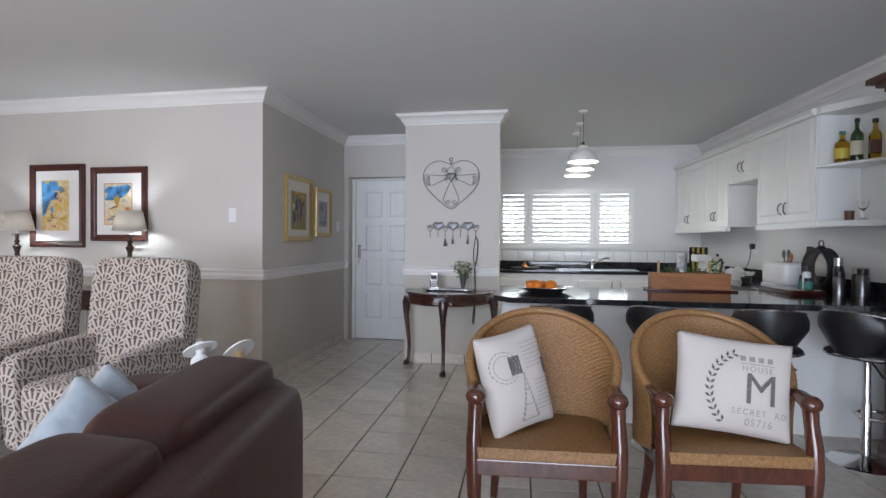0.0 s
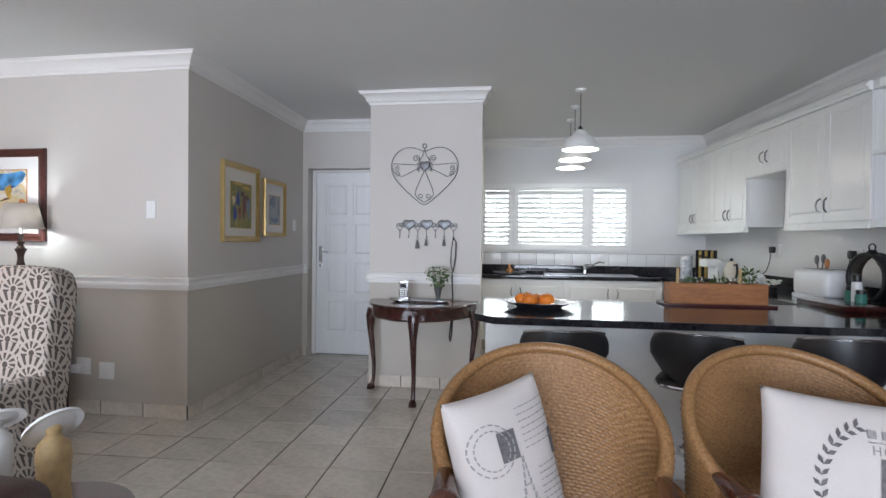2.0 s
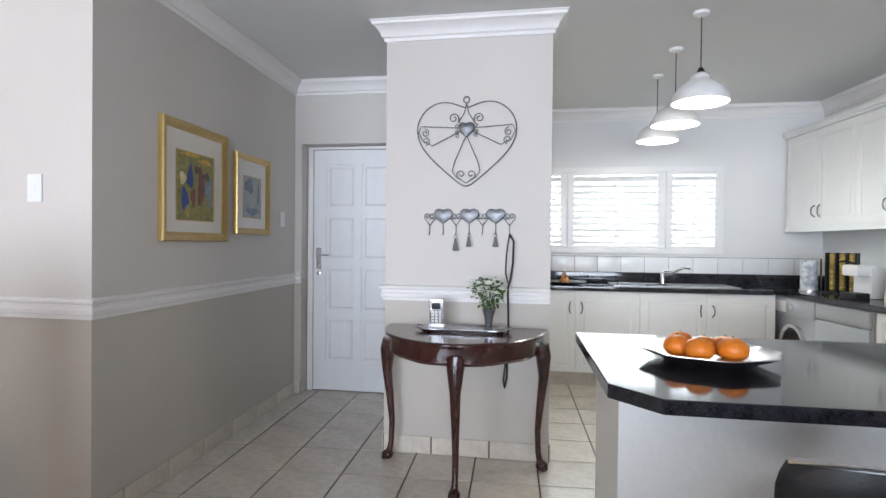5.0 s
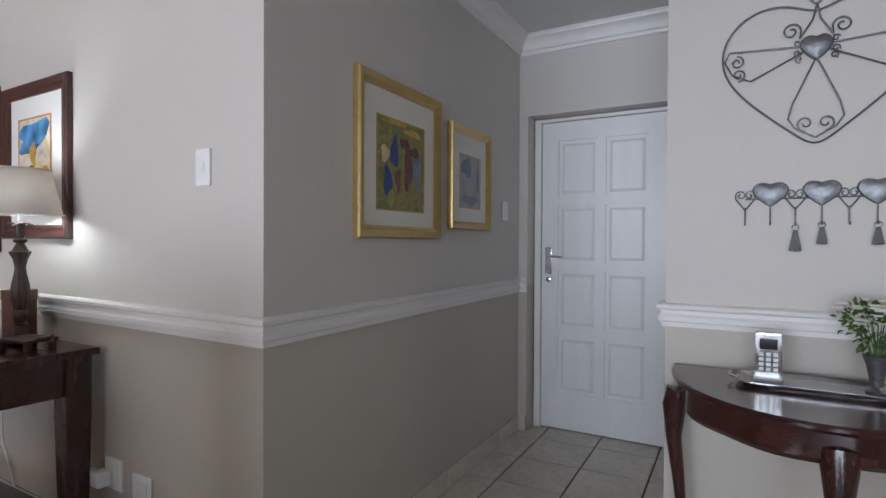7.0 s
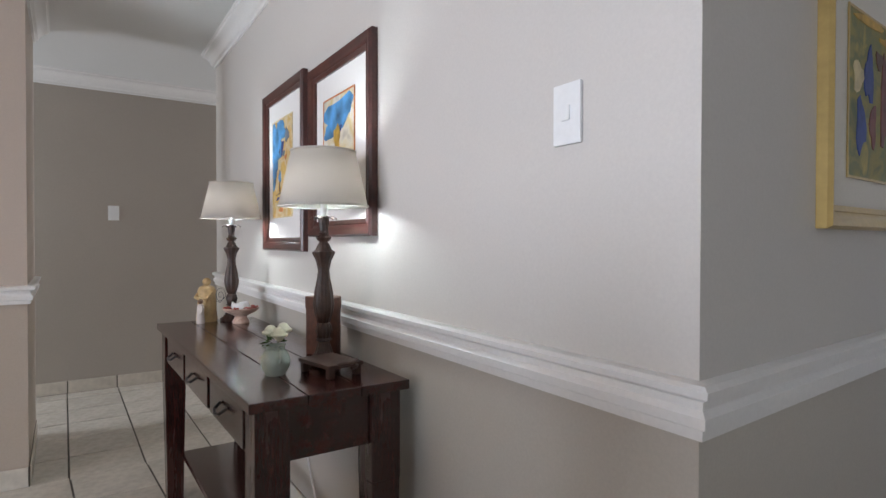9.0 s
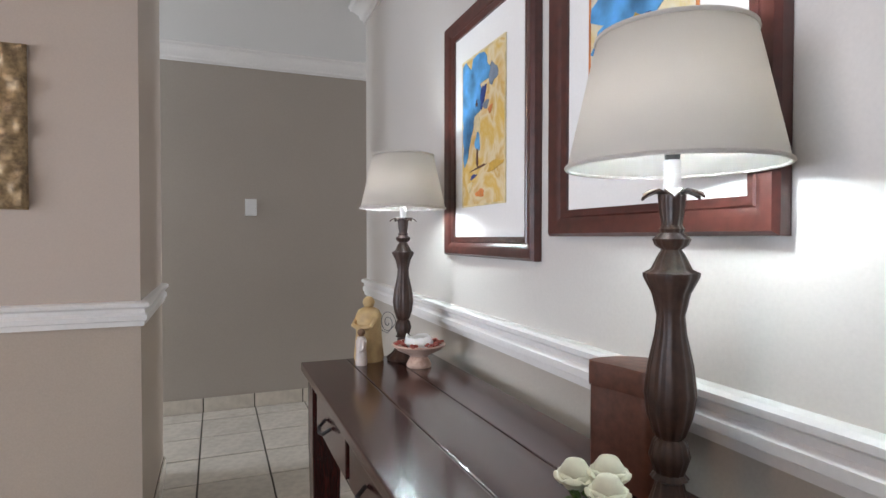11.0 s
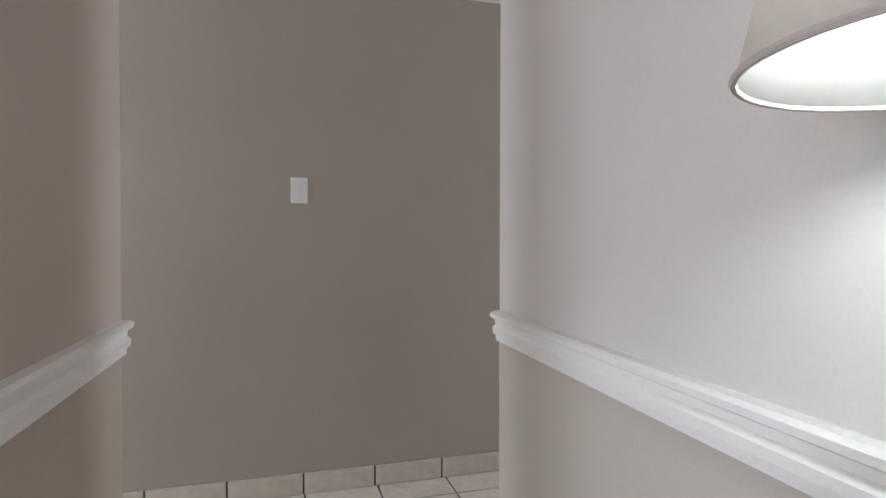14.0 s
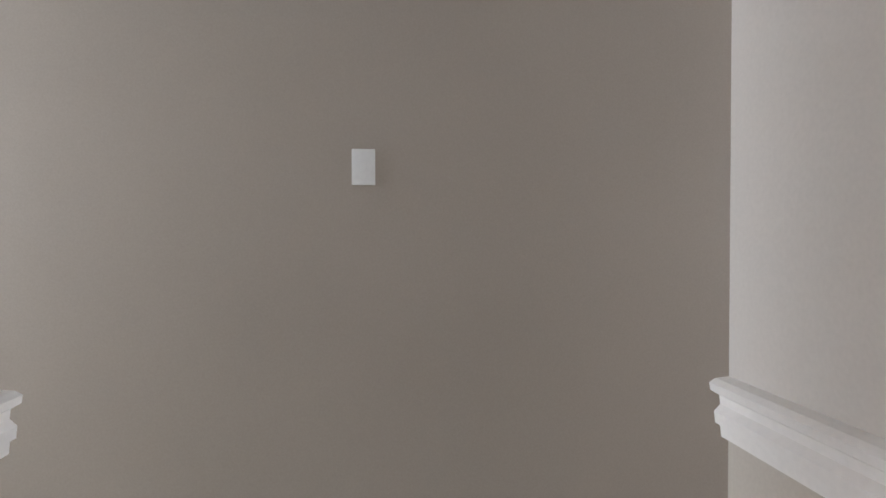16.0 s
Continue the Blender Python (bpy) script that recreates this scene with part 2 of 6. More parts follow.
def damask():
    """Cream upholstery with fan-shaped dark brown leaves in offset rows."""
    m = bpy.data.materials.new("damask_upholstery")
    m.use_nodes = True
    n, l = m.node_tree.nodes, m.node_tree.links
    b = n["Principled BSDF"]

    def M(op, a, c=None):
        q = n.new("ShaderNodeMath")
        q.operation = op
        for i, v in enumerate((a, c)):
            if v is None:
                continue
            if isinstance(v, (int, float)):
                q.inputs[i].default_value = v
            else:
                l.new(v, q.inputs[i])
        return q.outputs[0]

    tc, sp = n.new("ShaderNodeTexCoord"), n.new("ShaderNodeSeparateXYZ")
    l.new(tc.outputs["Object"], sp.inputs[0])
    u = M('ADD', sp.outputs[0], sp.outputs[1])
    v = M('ADD', sp.outputs[2], M('MULTIPLY', sp.outputs[1], 0.6))
    cu = M('MULTIPLY', u, 1 / 0.128)
    cv = M('ADD', M('MULTIPLY', v, 1 / 0.112), M('MULTIPLY', M('FLOOR', cu), 0.5))
    pu = M('MULTIPLY', M('SUBTRACT', M('FRACT', cu), 0.5), 1.1)
    pv = M('SUBTRACT', M('FRACT', cv), 0.12)
    th = M('ARCTAN2', pv, pu)
    r = M('SQRT', M('ADD', M('MULTIPLY', pu, pu), M('MULTIPLY', pv, pv)))
    petals = M('GREATER_THAN', M('SINE', M('ADD', M('MULTIPLY', th, 11), M('MULTIPLY', r, 5))), -0.05)
    ring = M('MULTIPLY', M('GREATER_THAN', r, 0.20), M('LESS_THAN', r, 0.46))
    outer = M('MULTIPLY', M('GREATER_THAN', r, 0.56), M('GREATER_THAN', M('SINE', M('MULTIPLY', th, 17)), 0.15))
    heart = M('LESS_THAN', r, 0.12)
    dark = M('MINIMUM', M('ADD', M('ADD', M('MULTIPLY', petals, ring), outer), heart), 1.0)
    no = n.new("ShaderNodeTexNoise")
    no.inputs["Scale"].default_value = 260
    l.new(tc.outputs["Object"], no.inputs["Vector"])
    mx = n.new("ShaderNodeMix")
    mx.data_type = 'RGBA'
    mx.inputs["A"].default_value, mx.inputs["B"].default_value = (0.47, 0.405, 0.35, 1), (0.035, 0.024, 0.022, 1)
    l.new(M('MULTIPLY', dark, M('ADD', M('MULTIPLY', no.outputs[0], 0.5), 0.65)), mx.inputs["Factor"])
    l.new(mx.outputs["Result"], b.inputs["Base Color"])
    b.inputs["Roughness"].default_value = 0.9
    b.inputs["Sheen Weight"].default_value = 0.2
    bp = n.new("ShaderNodeBump")
    bp.inputs["Strength"].default_value, bp.inputs["Distance"].default_value = 0.4, 0.002
    l.new(M('ADD', no.outputs[0], M('MULTIPLY', dark, -0.6)), bp.inputs["Height"])
    l.new(bp.outputs[0], b.inputs["Normal"])
    return m


DAMASK = damask()
RATTAN = mat("honey_rattan", (0.35, 0.185, 0.072), 0.45, fine=160, coarse=95, bump=0.2, dark=(0.15, 0.07, 0.025), coat=0.12)


def painting(name, colours, scale, seed, warp=0.5):
    """Loose brushwork: bands of pigment broken by warped noise."""
    m = bpy.data.materials.new(name)
    m.use_nodes = True
    n, l = m.node_tree.nodes, m.node_tree.links
    tc, mp = n.new("ShaderNodeTexCoord"), n.new("ShaderNodeMapping")
    mp.inputs["Location"].default_value = (seed, seed * 0.7, seed * 0.3)
    l.new(tc.outputs["Object"], mp.inputs[0])
    no = n.new("ShaderNodeTexNoise")
    no.inputs["Scale"].default_value, no.inputs["Detail"].default_value, no.inputs["Distortion"].default_value = scale, 4, warp
    l.new(mp.outputs[0], no.inputs["Vector"])
    rp = n.new("ShaderNodeValToRGB")
    el = rp.color_ramp.elements
    k = len(colours)
    for i, c in enumerate(colours):
        p = 0.30 + 0.40 * i / (k - 1)
        e = el[i] if i < 2 else el.new(p)
        e.position, e.color = p, (*c, 1)
    l.new(no.outputs[0], rp.inputs[0])
    b = n["Principled BSDF"]
    l.new(rp.outputs[0], b.inputs["Base Color"])
    b.inputs["Roughness"].default_value = 0.5
    return m


# ---------- mesh helpers ----------
def finish(name, bm, material, parent=None, smooth=False, bevel=0.0, at=None, auto=40):
    bmesh.ops.recalc_face_normals(bm, faces=bm.faces)
    if bevel:
        es = [e for e in bm.edges if len(e.link_faces) == 2 and e.calc_face_angle(0) > radians(30)]
        bmesh.ops.bevel(bm, geom=es, offset=bevel, segments=2, profile=0.7, affect='EDGES', clamp_overlap=True)
    me = bpy.data.meshes.new(name)
    bm.to_mesh(me)
    bm.free()
    for x in (material if isinstance(material, (list, tuple)) else [material]):
        me.materials.append(x)
    if smooth:
        me.polygons.foreach_set("use_smooth", [True] * len(me.polygons))
        me.set_sharp_from_angle(angle=radians(auto))
    ob = new(name, me)
    if parent:
        ob.parent = parent
    if at is not None:
        ob.matrix_basis = at
    return ob


def add_box(bm, x0, x1, y0, y1, z0, z1, m=None, mi=0):
    vs = [bm.verts.new((m @ Vector(p)) if m else p) for p in
          ((x0, y0, z0), (x1, y0, z0), (x1, y1, z0), (x0, y1, z0), (x0, y0, z1), (x1, y0, z1), (x1, y1, z1), (x0, y1, z1))]
    for f in ((3, 2, 1, 0), (4, 5, 6, 7), (0, 1, 5, 4), (1, 2, 6, 5), (2, 3, 7, 6), (3, 0, 4, 7)):
        bm.faces.new([vs[i] for i in f]).material_index = mi
    return vs


def box(name, x0, x1, y0, y1, z0, z1, material, parent=None, bevel=0.0, at=None):
    bm = bmesh.new()
    add_box(bm, x0, x1, y0, y1, z0, z1)
    return finish(name, bm, material, parent, bevel=bevel, at=at, smooth=bevel > 0)


def add_lathe(bm, prof, n=28, m=None, flute=0.0, count=0):
    rings = []
    for r, z in prof:
        if r < 1e-5:
            p = Vector((0, 0, z))
            rings.append([bm.verts.new(m @ p if m else p)])
            continue
        ring = []
        for i in range(n):
            a = 2 * math.pi * i / n
            rr = r * (1 + flute * math.cos(count * a)) if flute else r
            p = Vector((rr * math.cos(a), rr * math.sin(a), z))
            ring.append(bm.verts.new(m @ p if m else p))
        rings.append(ring)
    for a, b in zip(rings, rings[1:]):
        for i in range(n):
            j = (i + 1) % n
            if len(a) == 1 and len(b) == 1:
                continue
            if len(a) == 1:
                bm.faces.new((a[0], b[i], b[j]))
            elif len(b) == 1:
                bm.faces.new((a[i], a[j], b[0]))
            else:
                bm.faces.new((a[i], a[j], b[j], b[i]))


def lathe(name, prof, material, parent=None, n=28, at=None, flute=0.0, count=0):
    bm = bmesh.new()
    add_lathe(bm, prof, n, flute=flute, count=count)
    return finish(name, bm, material, parent, smooth=True, at=at)


def add_tube(bm, pts, r, n=8, closed=False, m=None):
    pts = [Vector(p) for p in pts]
    k = len(pts)
    rs = r if isinstance(r, (list, tuple)) else [r] * k
    rings, up = [], None
    for i, p in enumerate(pts):
        a = pts[(i - 1) % k] if (closed or i) else p
        c = pts[(i + 1) % k] if (closed or i < k - 1) else p
        t = (c - a).normalized()
        if up is None:
            up = t.orthogonal().normalized()
        else:
            up = (up - t * up.dot(t))
            up = up.normalized() if up.length > 1e-6 else t.orthogonal().normalized()
        s = t.cross(up)
        ring = []
        for j in range(n):
            q = p + (up * math.cos(2 * math.pi * j / n) + s * math.sin(2 * math.pi * j / n)) * rs[i]
            ring.append(bm.verts.new(m @ q if m else q))
        rings.append(ring)
    for i in range(k if closed else k - 1):
        a, b = rings[i], rings[(i + 1) % k]
        for j in range(n):
            bm.faces.new((a[j], a[(j + 1) % n], b[(j + 1) % n], b[j]))
    if not closed:
        bm.faces.new(rings[0][::-1])
        bm.faces.new(rings[-1])


def tube(name, pts, r, material, parent=None, n=8, closed=False, at=None):
    bm = bmesh.new()
    add_tube(bm, pts, r, n, closed)
    return finish(name, bm, material, parent, smooth=True, at=at)


def add_ball(bm, c, r, n=12, squash=1.0, m=None):
    k = max(4, n // 2)
    prof = [(r * math.sin(math.pi * i / k), -r * squash * math.cos(math.pi * i / k)) for i in range(k + 1)]
    t = Matrix.Translation(c)
    add_lathe(bm, prof, n, (m @ t) if m else t)


def ball(name, c, r, material, parent=None, n=16, squash=1.0):
    bm = bmesh.new()
    add_ball(bm, c, r, n, squash)
    return finish(name, bm, material, parent, smooth=True)


def add_blob(bm, hx, hy, hz, e=0.35, n=20, k=12, m=None):
    """A rounded cushion-like block (superellipsoid) of half sizes hx, hy, hz."""
    def pw(v):
        return math.copysign(abs(v) ** e, v)
    rings = []
    for i in range(k + 1):
        ph = -math.pi / 2 + math.pi * i / k
        ring = []
        for j in range(n):
            a = 2 * math.pi * j / n
            p = Vector((hx * pw(math.cos(ph)) * pw(math.cos(a)), hy * pw(math.cos(ph)) * pw(math.sin(a)), hz * pw(math.sin(ph))))
            ring.append(bm.verts.new(m @ p if m else p))
        rings.append(ring)
    for a, b in zip(rings, rings[1:]):
        for j in range(n):
            bm.faces.new((a[j], a[(j + 1) % n], b[(j + 1) % n], b[j]))
    bmesh.ops.remove_doubles(bm, verts=bm.verts, dist=1e-5)


def blob(name, hx, hy, hz, material, parent=None, at=None, e=0.35, n=24, k=14):
    bm = bmesh.new()
    add_blob(bm, hx, hy, hz, e, n, k)
    return finish(name, bm, material, parent, smooth=True, at=at, auto=180)


def root(name, m, label, category, group=""):
    ob = new(name)
    ob.empty_display_size = 0.1
    ob.matrix_basis = m
    return tagged(ob, label, category, group)


def molding(name, pts, prof, material, parent=None):
    """Sweep a profile of (out, z) along a plan line with mitred corners; the room lies to the left of the line."""
    P = [Vector((x, y)) for x, y in pts]
    bm = bmesh.new()
    rows = []
    for i, p in enumerate(P):
        ns = []
        if i:
            d = (P[i] - P[i - 1]).normalized()
            ns.append(Vector((-d.y, d.x)))
        if i < len(P) - 1:
            d = (P[i + 1] - P[i]).normalized()
            ns.append(Vector((-d.y, d.x)))
        nn = ns[0] if len(ns) == 1 else (ns[0] + ns[1]) / max(0.2, 1 + ns[0].dot(ns[1]))
        rows.append([bm.verts.new((p.x + nn.x * o, p.y + nn.y * o, z)) for o, z in prof])
    for a, b in zip(rows, rows[1:]):
        for j in range(len(prof) - 1):
            bm.faces.new((a[j], a[j + 1], b[j + 1], b[j]))
    for end in (rows[0], rows[-1]):
        bm.faces.new(end)
    ob = finish(name, bm, material, parent, smooth=True, auto=25)
    return tagged(ob, kind="structure")


# ---------- structure ----------
HC = 2.57      # ceiling
ZR = 0.955     # height under the rail where the wall colour darkens
BK = 7.80      # kitchen back wall


def wall(name, x0, x1, y0, y1, mats, z0=0.0, z1=HC, corners=None, label=""):
    """A thick wall with the second, darker colour below ZR and the first above, one closed mesh."""
    c = corners or ((x0, y0), (x1, y0), (x1, y1), (x0, y1))
    zs = [z0] + ([ZR] if z0 < ZR < z1 and len(mats) > 1 else []) + [z1]
    bm = bmesh.new()
    rings = [[bm.verts.new((x, y, z)) for x, y in c] for z in zs]
    for k, (a, b) in enumerate(zip(rings, rings[1:])):
        for j in range(4):
            f = bm.faces.new((a[j], a[(j + 1) % 4], b[(j + 1) % 4], b[j]))
            f.material_index = 0 if len(mats) == 1 or k == 1 or z0 >= ZR else 1
    bm.faces.new(rings[0][::-1])
    bm.faces.new(rings[-1])
    ob = finish(name, bm, list(mats))
    return tagged(ob, label, "wall", kind="structure")


TWO = (PAINT_UP, WALL_LOW_DIM)
HX = -1.90     # hall wall where it meets the door wall; it runs slightly askew
wall("wall_living", 0, 0, 0, 0, TWO, corners=((-5.55, 4.325), (-1.79, 4.245), (-1.80, 4.49), (-5.55, 4.49)), label="greige plastered wall, colour below the rail darkened for dimmer light")
wall("wall_hall", 0, 0, 0, 0, TWO, corners=((-2.06, 4.49), (-1.80, 4.49), (HX, 6.5), (-2.06, 6.5)))
wall("wall_passage_east", -5.55, -5.35, 4.49, 8.2, (PAINT_UP,))
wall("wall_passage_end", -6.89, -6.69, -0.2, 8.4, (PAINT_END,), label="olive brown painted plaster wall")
# the gap between sill and head is added, out of view, for the fill lamp
wall("wall_passage_north", -6.69, -5.35, 8.2, 8.4, (PAINT_UP,), z1=0.85)
wall("wall_passage_north_head", -6.69, -5.35, 8.2, 8.4, (PAINT_UP,), z0=2.15)
wall("wall_passage_south", -6.69, -5.62, -0.2, 0.0, (PAINT_UP,), z1=0.85)
wall("wall_passage_south_head", -6.69, -5.62, -0.2, 0.0, (PAINT_UP,), z0=2.15)
wall("wall_pier", -5.62, -4.74, 3.06, 3.26, (WALL_TAN, WALL_TANL))
wall("wall_passage_west", -5.62, -5.42, -0.2, 3.06, TWO)
wall("wall_living_west", -4.94, -4.74, -3.0, 3.06, (WALL_TAN, WALL_TANL))
wall("wall_door_left", 0, 0, 0, 0, TWO, corners=((-2.06, 6.5), (-1.84, 6.5), (-1.84, 6.75), (-2.06, 6.75)))
wall("wall_door_right", -0.965, -0.815, 6.5, 6.75, TWO)
wall("wall_door_head", -1.84, -0.965, 6.5, 6.75, (PAINT_UP,), z0=2.06)
wall("wall_hall_close", -2.06, -0.815, 6.82, 6.92, (PAINT_UP,))
wall("wall_column", -0.815, 0.165, 5.405, 5.53, TWO, label="projecting pale grey wall end with heart decorations")
wall("wall_hall_right", -0.815, -0.695, 5.53, BK + 0.2, TWO)
# back wall of the kitchen round its window
WX0, WX1, WZ0, WZ1 = -0.07, 1.80, 1.175, 2.01
wall("wall_kitchen_sill", -0.695, 2.66, BK, BK + 0.2, (PAINT_KIT,), z1=WZ0)
wall("wall_kitchen_head", -0.695, 2.66, BK, BK + 0.2, (PAINT_KIT,), z0=WZ1)
wall("wall_kitchen_left", -0.695, WX0, BK, BK + 0.2, (PAINT_KIT,), z0=WZ0, z1=WZ1)
wall("wall_kitchen_right", WX1, 2.66, BK, BK + 0.2, (PAINT_KIT,), z0=WZ0, z1=WZ1)
# long right-hand wall, slightly askew, in its own frame: u along it from the back corner, d out of it
KO, KA = Vector((2.66, BK, 0)), math.atan2(-0.9955, 0.095)
KM = Matrix.Translation(KO) @ Matrix.Rotation(KA, 4, 'Z')      # local x = u; local y = into the wall side


def KP(u, d, z=0.0):
    return KM @ Vector((u, -d, z))


def KPose(u, d, z=0.0, turn=0):
    """Local x along the wall towards the living room, local y towards the wall."""
    return Matrix.Translation(KP(u, d, z)) @ Matrix.Rotation(KA + radians(turn), 4, 'Z')


ka, kb, kc, kd = KP(-0.2, 0), KP(4.35, 0), KP(4.35, -0.2), KP(-0.2, -0.2)
wall("wall_kitchen_east", 0, 0, 0, 0, (PAINT_KIT,), corners=((ka.x, ka.y), (kb.x, kb.y), (kc.x, kc.y), (kd.x, kd.y)))
ke = KP(10.9, 0)
kf = KP(10.9, -0.2)
wall("wall_living_east", 0, 0, 0, 0, TWO, corners=((kb.x, kb.y), (ke.x, ke.y), (kf.x, kf.y), (kc.x, kc.y)))
# balcony side behind the walker: a wall with one wide opening
wall("wall_balcony_left", -4.94, -3.4, -3.2, -3.0, TWO)
wall("wall_balcony_right", 2.2, 3.95, -3.2, -3.0, TWO)
wall("wall_balcony_head", -3.4, 2.2, -3.2, -3.0, (PAINT_UP,), z0=2.25)

bm = bmesh.new()
add_box(bm, -6.9, 4.0, -3.2, 8.4, HC, HC + 0.15)
tagged(finish("ceiling", bm, CEIL), "white painted flat ceiling", "ceiling", kind="structure")
bm = bmesh.new()
add_box(bm, -6.9, 4.0, -3.2, 8.4, -0.15, -0.006)
floor = tagged(finish("floor", bm, GROUT), "cream ceramic floor tiles with dark grout", "floor", kind="structure")

CORN = [(0, HC - 0.112), (0.012, HC - 0.112), (0.014, HC - 0.094), (0.027, HC - 0.086), (0.036, HC - 0.059), (0.060, HC - 0.032),
        (0.076, HC - 0.025), (0.079, HC - 0.009), (0.087, HC - 0.006), (0.087, HC)]
RAIL = [(0, 0.912), (0.012, 0.912), (0.014, 0.930), (0.022, 0.934), (0.024, 0.952), (0.014, 0.962), (0.016, 0.976), (0.030, 0.984),
        (0.032, 0.996), (0.022, 1.002), (0, 1.004)]
LINE_A = [(-1.84, 6.5), (HX, 6.5), (-1.79, 4.245), (-5.55, 4.325)]
LINE_P = [(-5.62, 3.26), (-4.74, 3.26), (-4.74, -3.0)]
LINE_C = [(0.165, 5.53), (0.165, 5.405), (-0.815, 5.405), (-0.815, 6.5), (-0.965, 6.5)]
molding("trim_rail_living", LINE_A, RAIL, TRIM)
molding("trim_rail_pier", LINE_P, RAIL, TRIM)
molding("trim_rail_column", LINE_C[1:], RAIL, TRIM)
molding("cornice_living", [(-0.815, 6.5)] + LINE_A[1:] + [(-5.55, 8.2)], CORN, TRIM)
molding("cornice_pier", [(-5.62, 0)] + LINE_P, CORN, TRIM)
molding("cornice_column", [(-0.695, 7.8), (-0.695, 5.53)] + LINE_C[:4], CORN, TRIM)
molding("cornice_kitchen", [(KP(10.8, 0).x, KP(10.8, 0).y), (2.66, BK), (-0.695, BK)], CORN, TRIM)
molding("cornice_passage", [(-6.69, 8.2), (-6.69, 0.0)], CORN, TRIM)

# ---------- front door ----------
door = root("door_1", pose(-1.785, 6.63, 0.008), "white panelled front door, closed, with lever handle", "door")
door["kind"] = "structure"
DW, DH = 0.795, 2.02
bm = bmesh.new()
cols = [(0.11, 0.37), (0.42, 0.68)]
rws = [(0.24, 0.615), (0.665, 1.045), (1.095, 1.475), (1.53, 1.90)]
xs = [0, cols[0][0], cols[0][1], cols[1][0], cols[1][1], DW]
zs = [0] + [v for r in rws for v in r] + [DH]
for i in range(5):
    for j in range(9):
        if i in (1, 3) and j % 2 == 1:
            x0, x1, z0, z1 = xs[i], xs[i + 1], zs[j], zs[j + 1]
            add_box(bm, x0, x1, 0.014, 0.04, z0, z1)
            v = add_box(bm, x0 + 0.022, x1 - 0.022, 0.002, 0.014, z0 + 0.022, z1 - 0.022)
            for q, k in ((0, (1, 1)), (1, (-1, 1)), (4, (1, -1)), (5, (-1, -1))):
                v[q].co.x += 0.018 * k[0]
                v[q].co.z += 0.018 * k[1]
        else:
            add_box(bm, xs[i], xs[i + 1], 0, 0.04, zs[j], zs[j + 1])
bmesh.ops.remove_doubles(bm, verts=bm.verts, dist=1e-5)
finish("leaf", bm, DOORW, door)
bm = bmesh.new()
for x0, x1, z0, z1 in ((-0.047, -0.004, -0.006, 2.046), (DW + 0.004, DW + 0.025, -0.006, 2.046), (-0.004, DW + 0.004, 2.024, 2.046)):
    add_box(bm, x0, x1, -0.02, 0.06, z0, z1)
finish("frame", bm, TRIM, door, bevel=0.004)
hd = box("handle_plate", 0.024, 0.068, -0.006, 0.0, 1.02, 1.20, CHROME, door, bevel=0.003)
tube("lever", [(0.046, -0.006, 1.14), (0.046, -0.045, 1.14), (0.075, -0.05, 1.14), (0.15, -0.048, 1.137)], 0.008, CHROME, door)
lathe("lock", [(0, 0.0), (0.017, 0.0), (0.017, 0.006), (0.006, 0.01), (0, 0.01)], CHROME, door, at=pose(0.046, -0.0, 0.985, 90))
for z in (0.35, 1.75):
    box("hinge", DW - 0.012, DW + 0.016, -0.026, -0.02, z, z + 0.1, STEEL, door, bevel=0.002)

# ---------- kitchen window with louvred shutters ----------
win = root("window_1", pose(0, BK, 0), "white louvred shutters, closed over bright kitchen window", "window")
win["kind"] = "structure"
bm = bmesh.new()
FR = 0.05
for x0, x1, z0, z1 in ((WX0, WX1, WZ1 - FR, WZ1), (WX0, WX1, WZ0, WZ0 + FR), (WX0, WX0 + FR, WZ0 + FR, WZ1 - FR), (WX1 - FR, WX1, WZ0 + FR, WZ1 - FR)):
    add_box(bm, x0, x1, -0.02, 0.05, z0, z1)
for x0, x1 in ((0.333, 0.392), (1.243, 1.312)):
    add_box(bm, x0, x1, 0.022, 0.05, WZ0 + FR, WZ1 - FR)
finish("frame", bm, WHITE, win, bevel=0.004)
panels = [(WX0 + FR, 0.325), (0.40, 1.235), (1.32, WX1 - FR)]
slat = None
for x0, x1 in panels:
    bm = bmesh.new()
    st = 0.028
    for a, b, c, d in ((x0 - 0.03, x0 + st, WZ0 + FR, WZ1 - FR), (x1 - st, x1 + 0.03, WZ0 + FR, WZ1 - FR),
                       (x0 + st, x1 - st, WZ1 - FR - 0.03, WZ1 - FR), (x0 + st, x1 - st, WZ0 + FR, WZ0 + FR + 0.03)):
        add_box(bm, a, b, -0.012, 0.02, c, d)
    finish("shutter_stile", bm, WHITE, win, bevel=0.003)
    narrow = x1 - x0 < 0.6
    n_s = 11
    for i in range(n_s):
        z = WZ0 + FR + 0.03 + (i + 0.5) * (WZ1 - WZ0 - 2 * FR - 0.06) / n_s
        bm = bmesh.new()
        prof = [(-0.032, 0), (-0.02, 0.005), (0, 0.0065), (0.02, 0.005), (0.032, 0), (0.02, -0.005), (0, -0.0065), (-0.02, -0.005)]
        a = [bm.verts.new((x0 + st, p, q)) for p, q in prof]
        b = [bm.verts.new((x1 - st, p, q)) for p, q in prof]
        for j in range(8):
            bm.faces.new((a[j], a[(j + 1) % 8], b[(j + 1) % 8], b[j]))
        bm.faces.new(a)
        bm.faces.new(b[::-1])
        finish("slat", bm, WHITE, win, smooth=True, at=pose(0, 0.004, z, 54 if narrow else 64))
    tube("tilt_rod", [((x0 + x1) / 2, -0.034, WZ0 + 0.14), ((x0 + x1) / 2, -0.034, WZ1 - 0.14)], 0.005, WHITE, win)
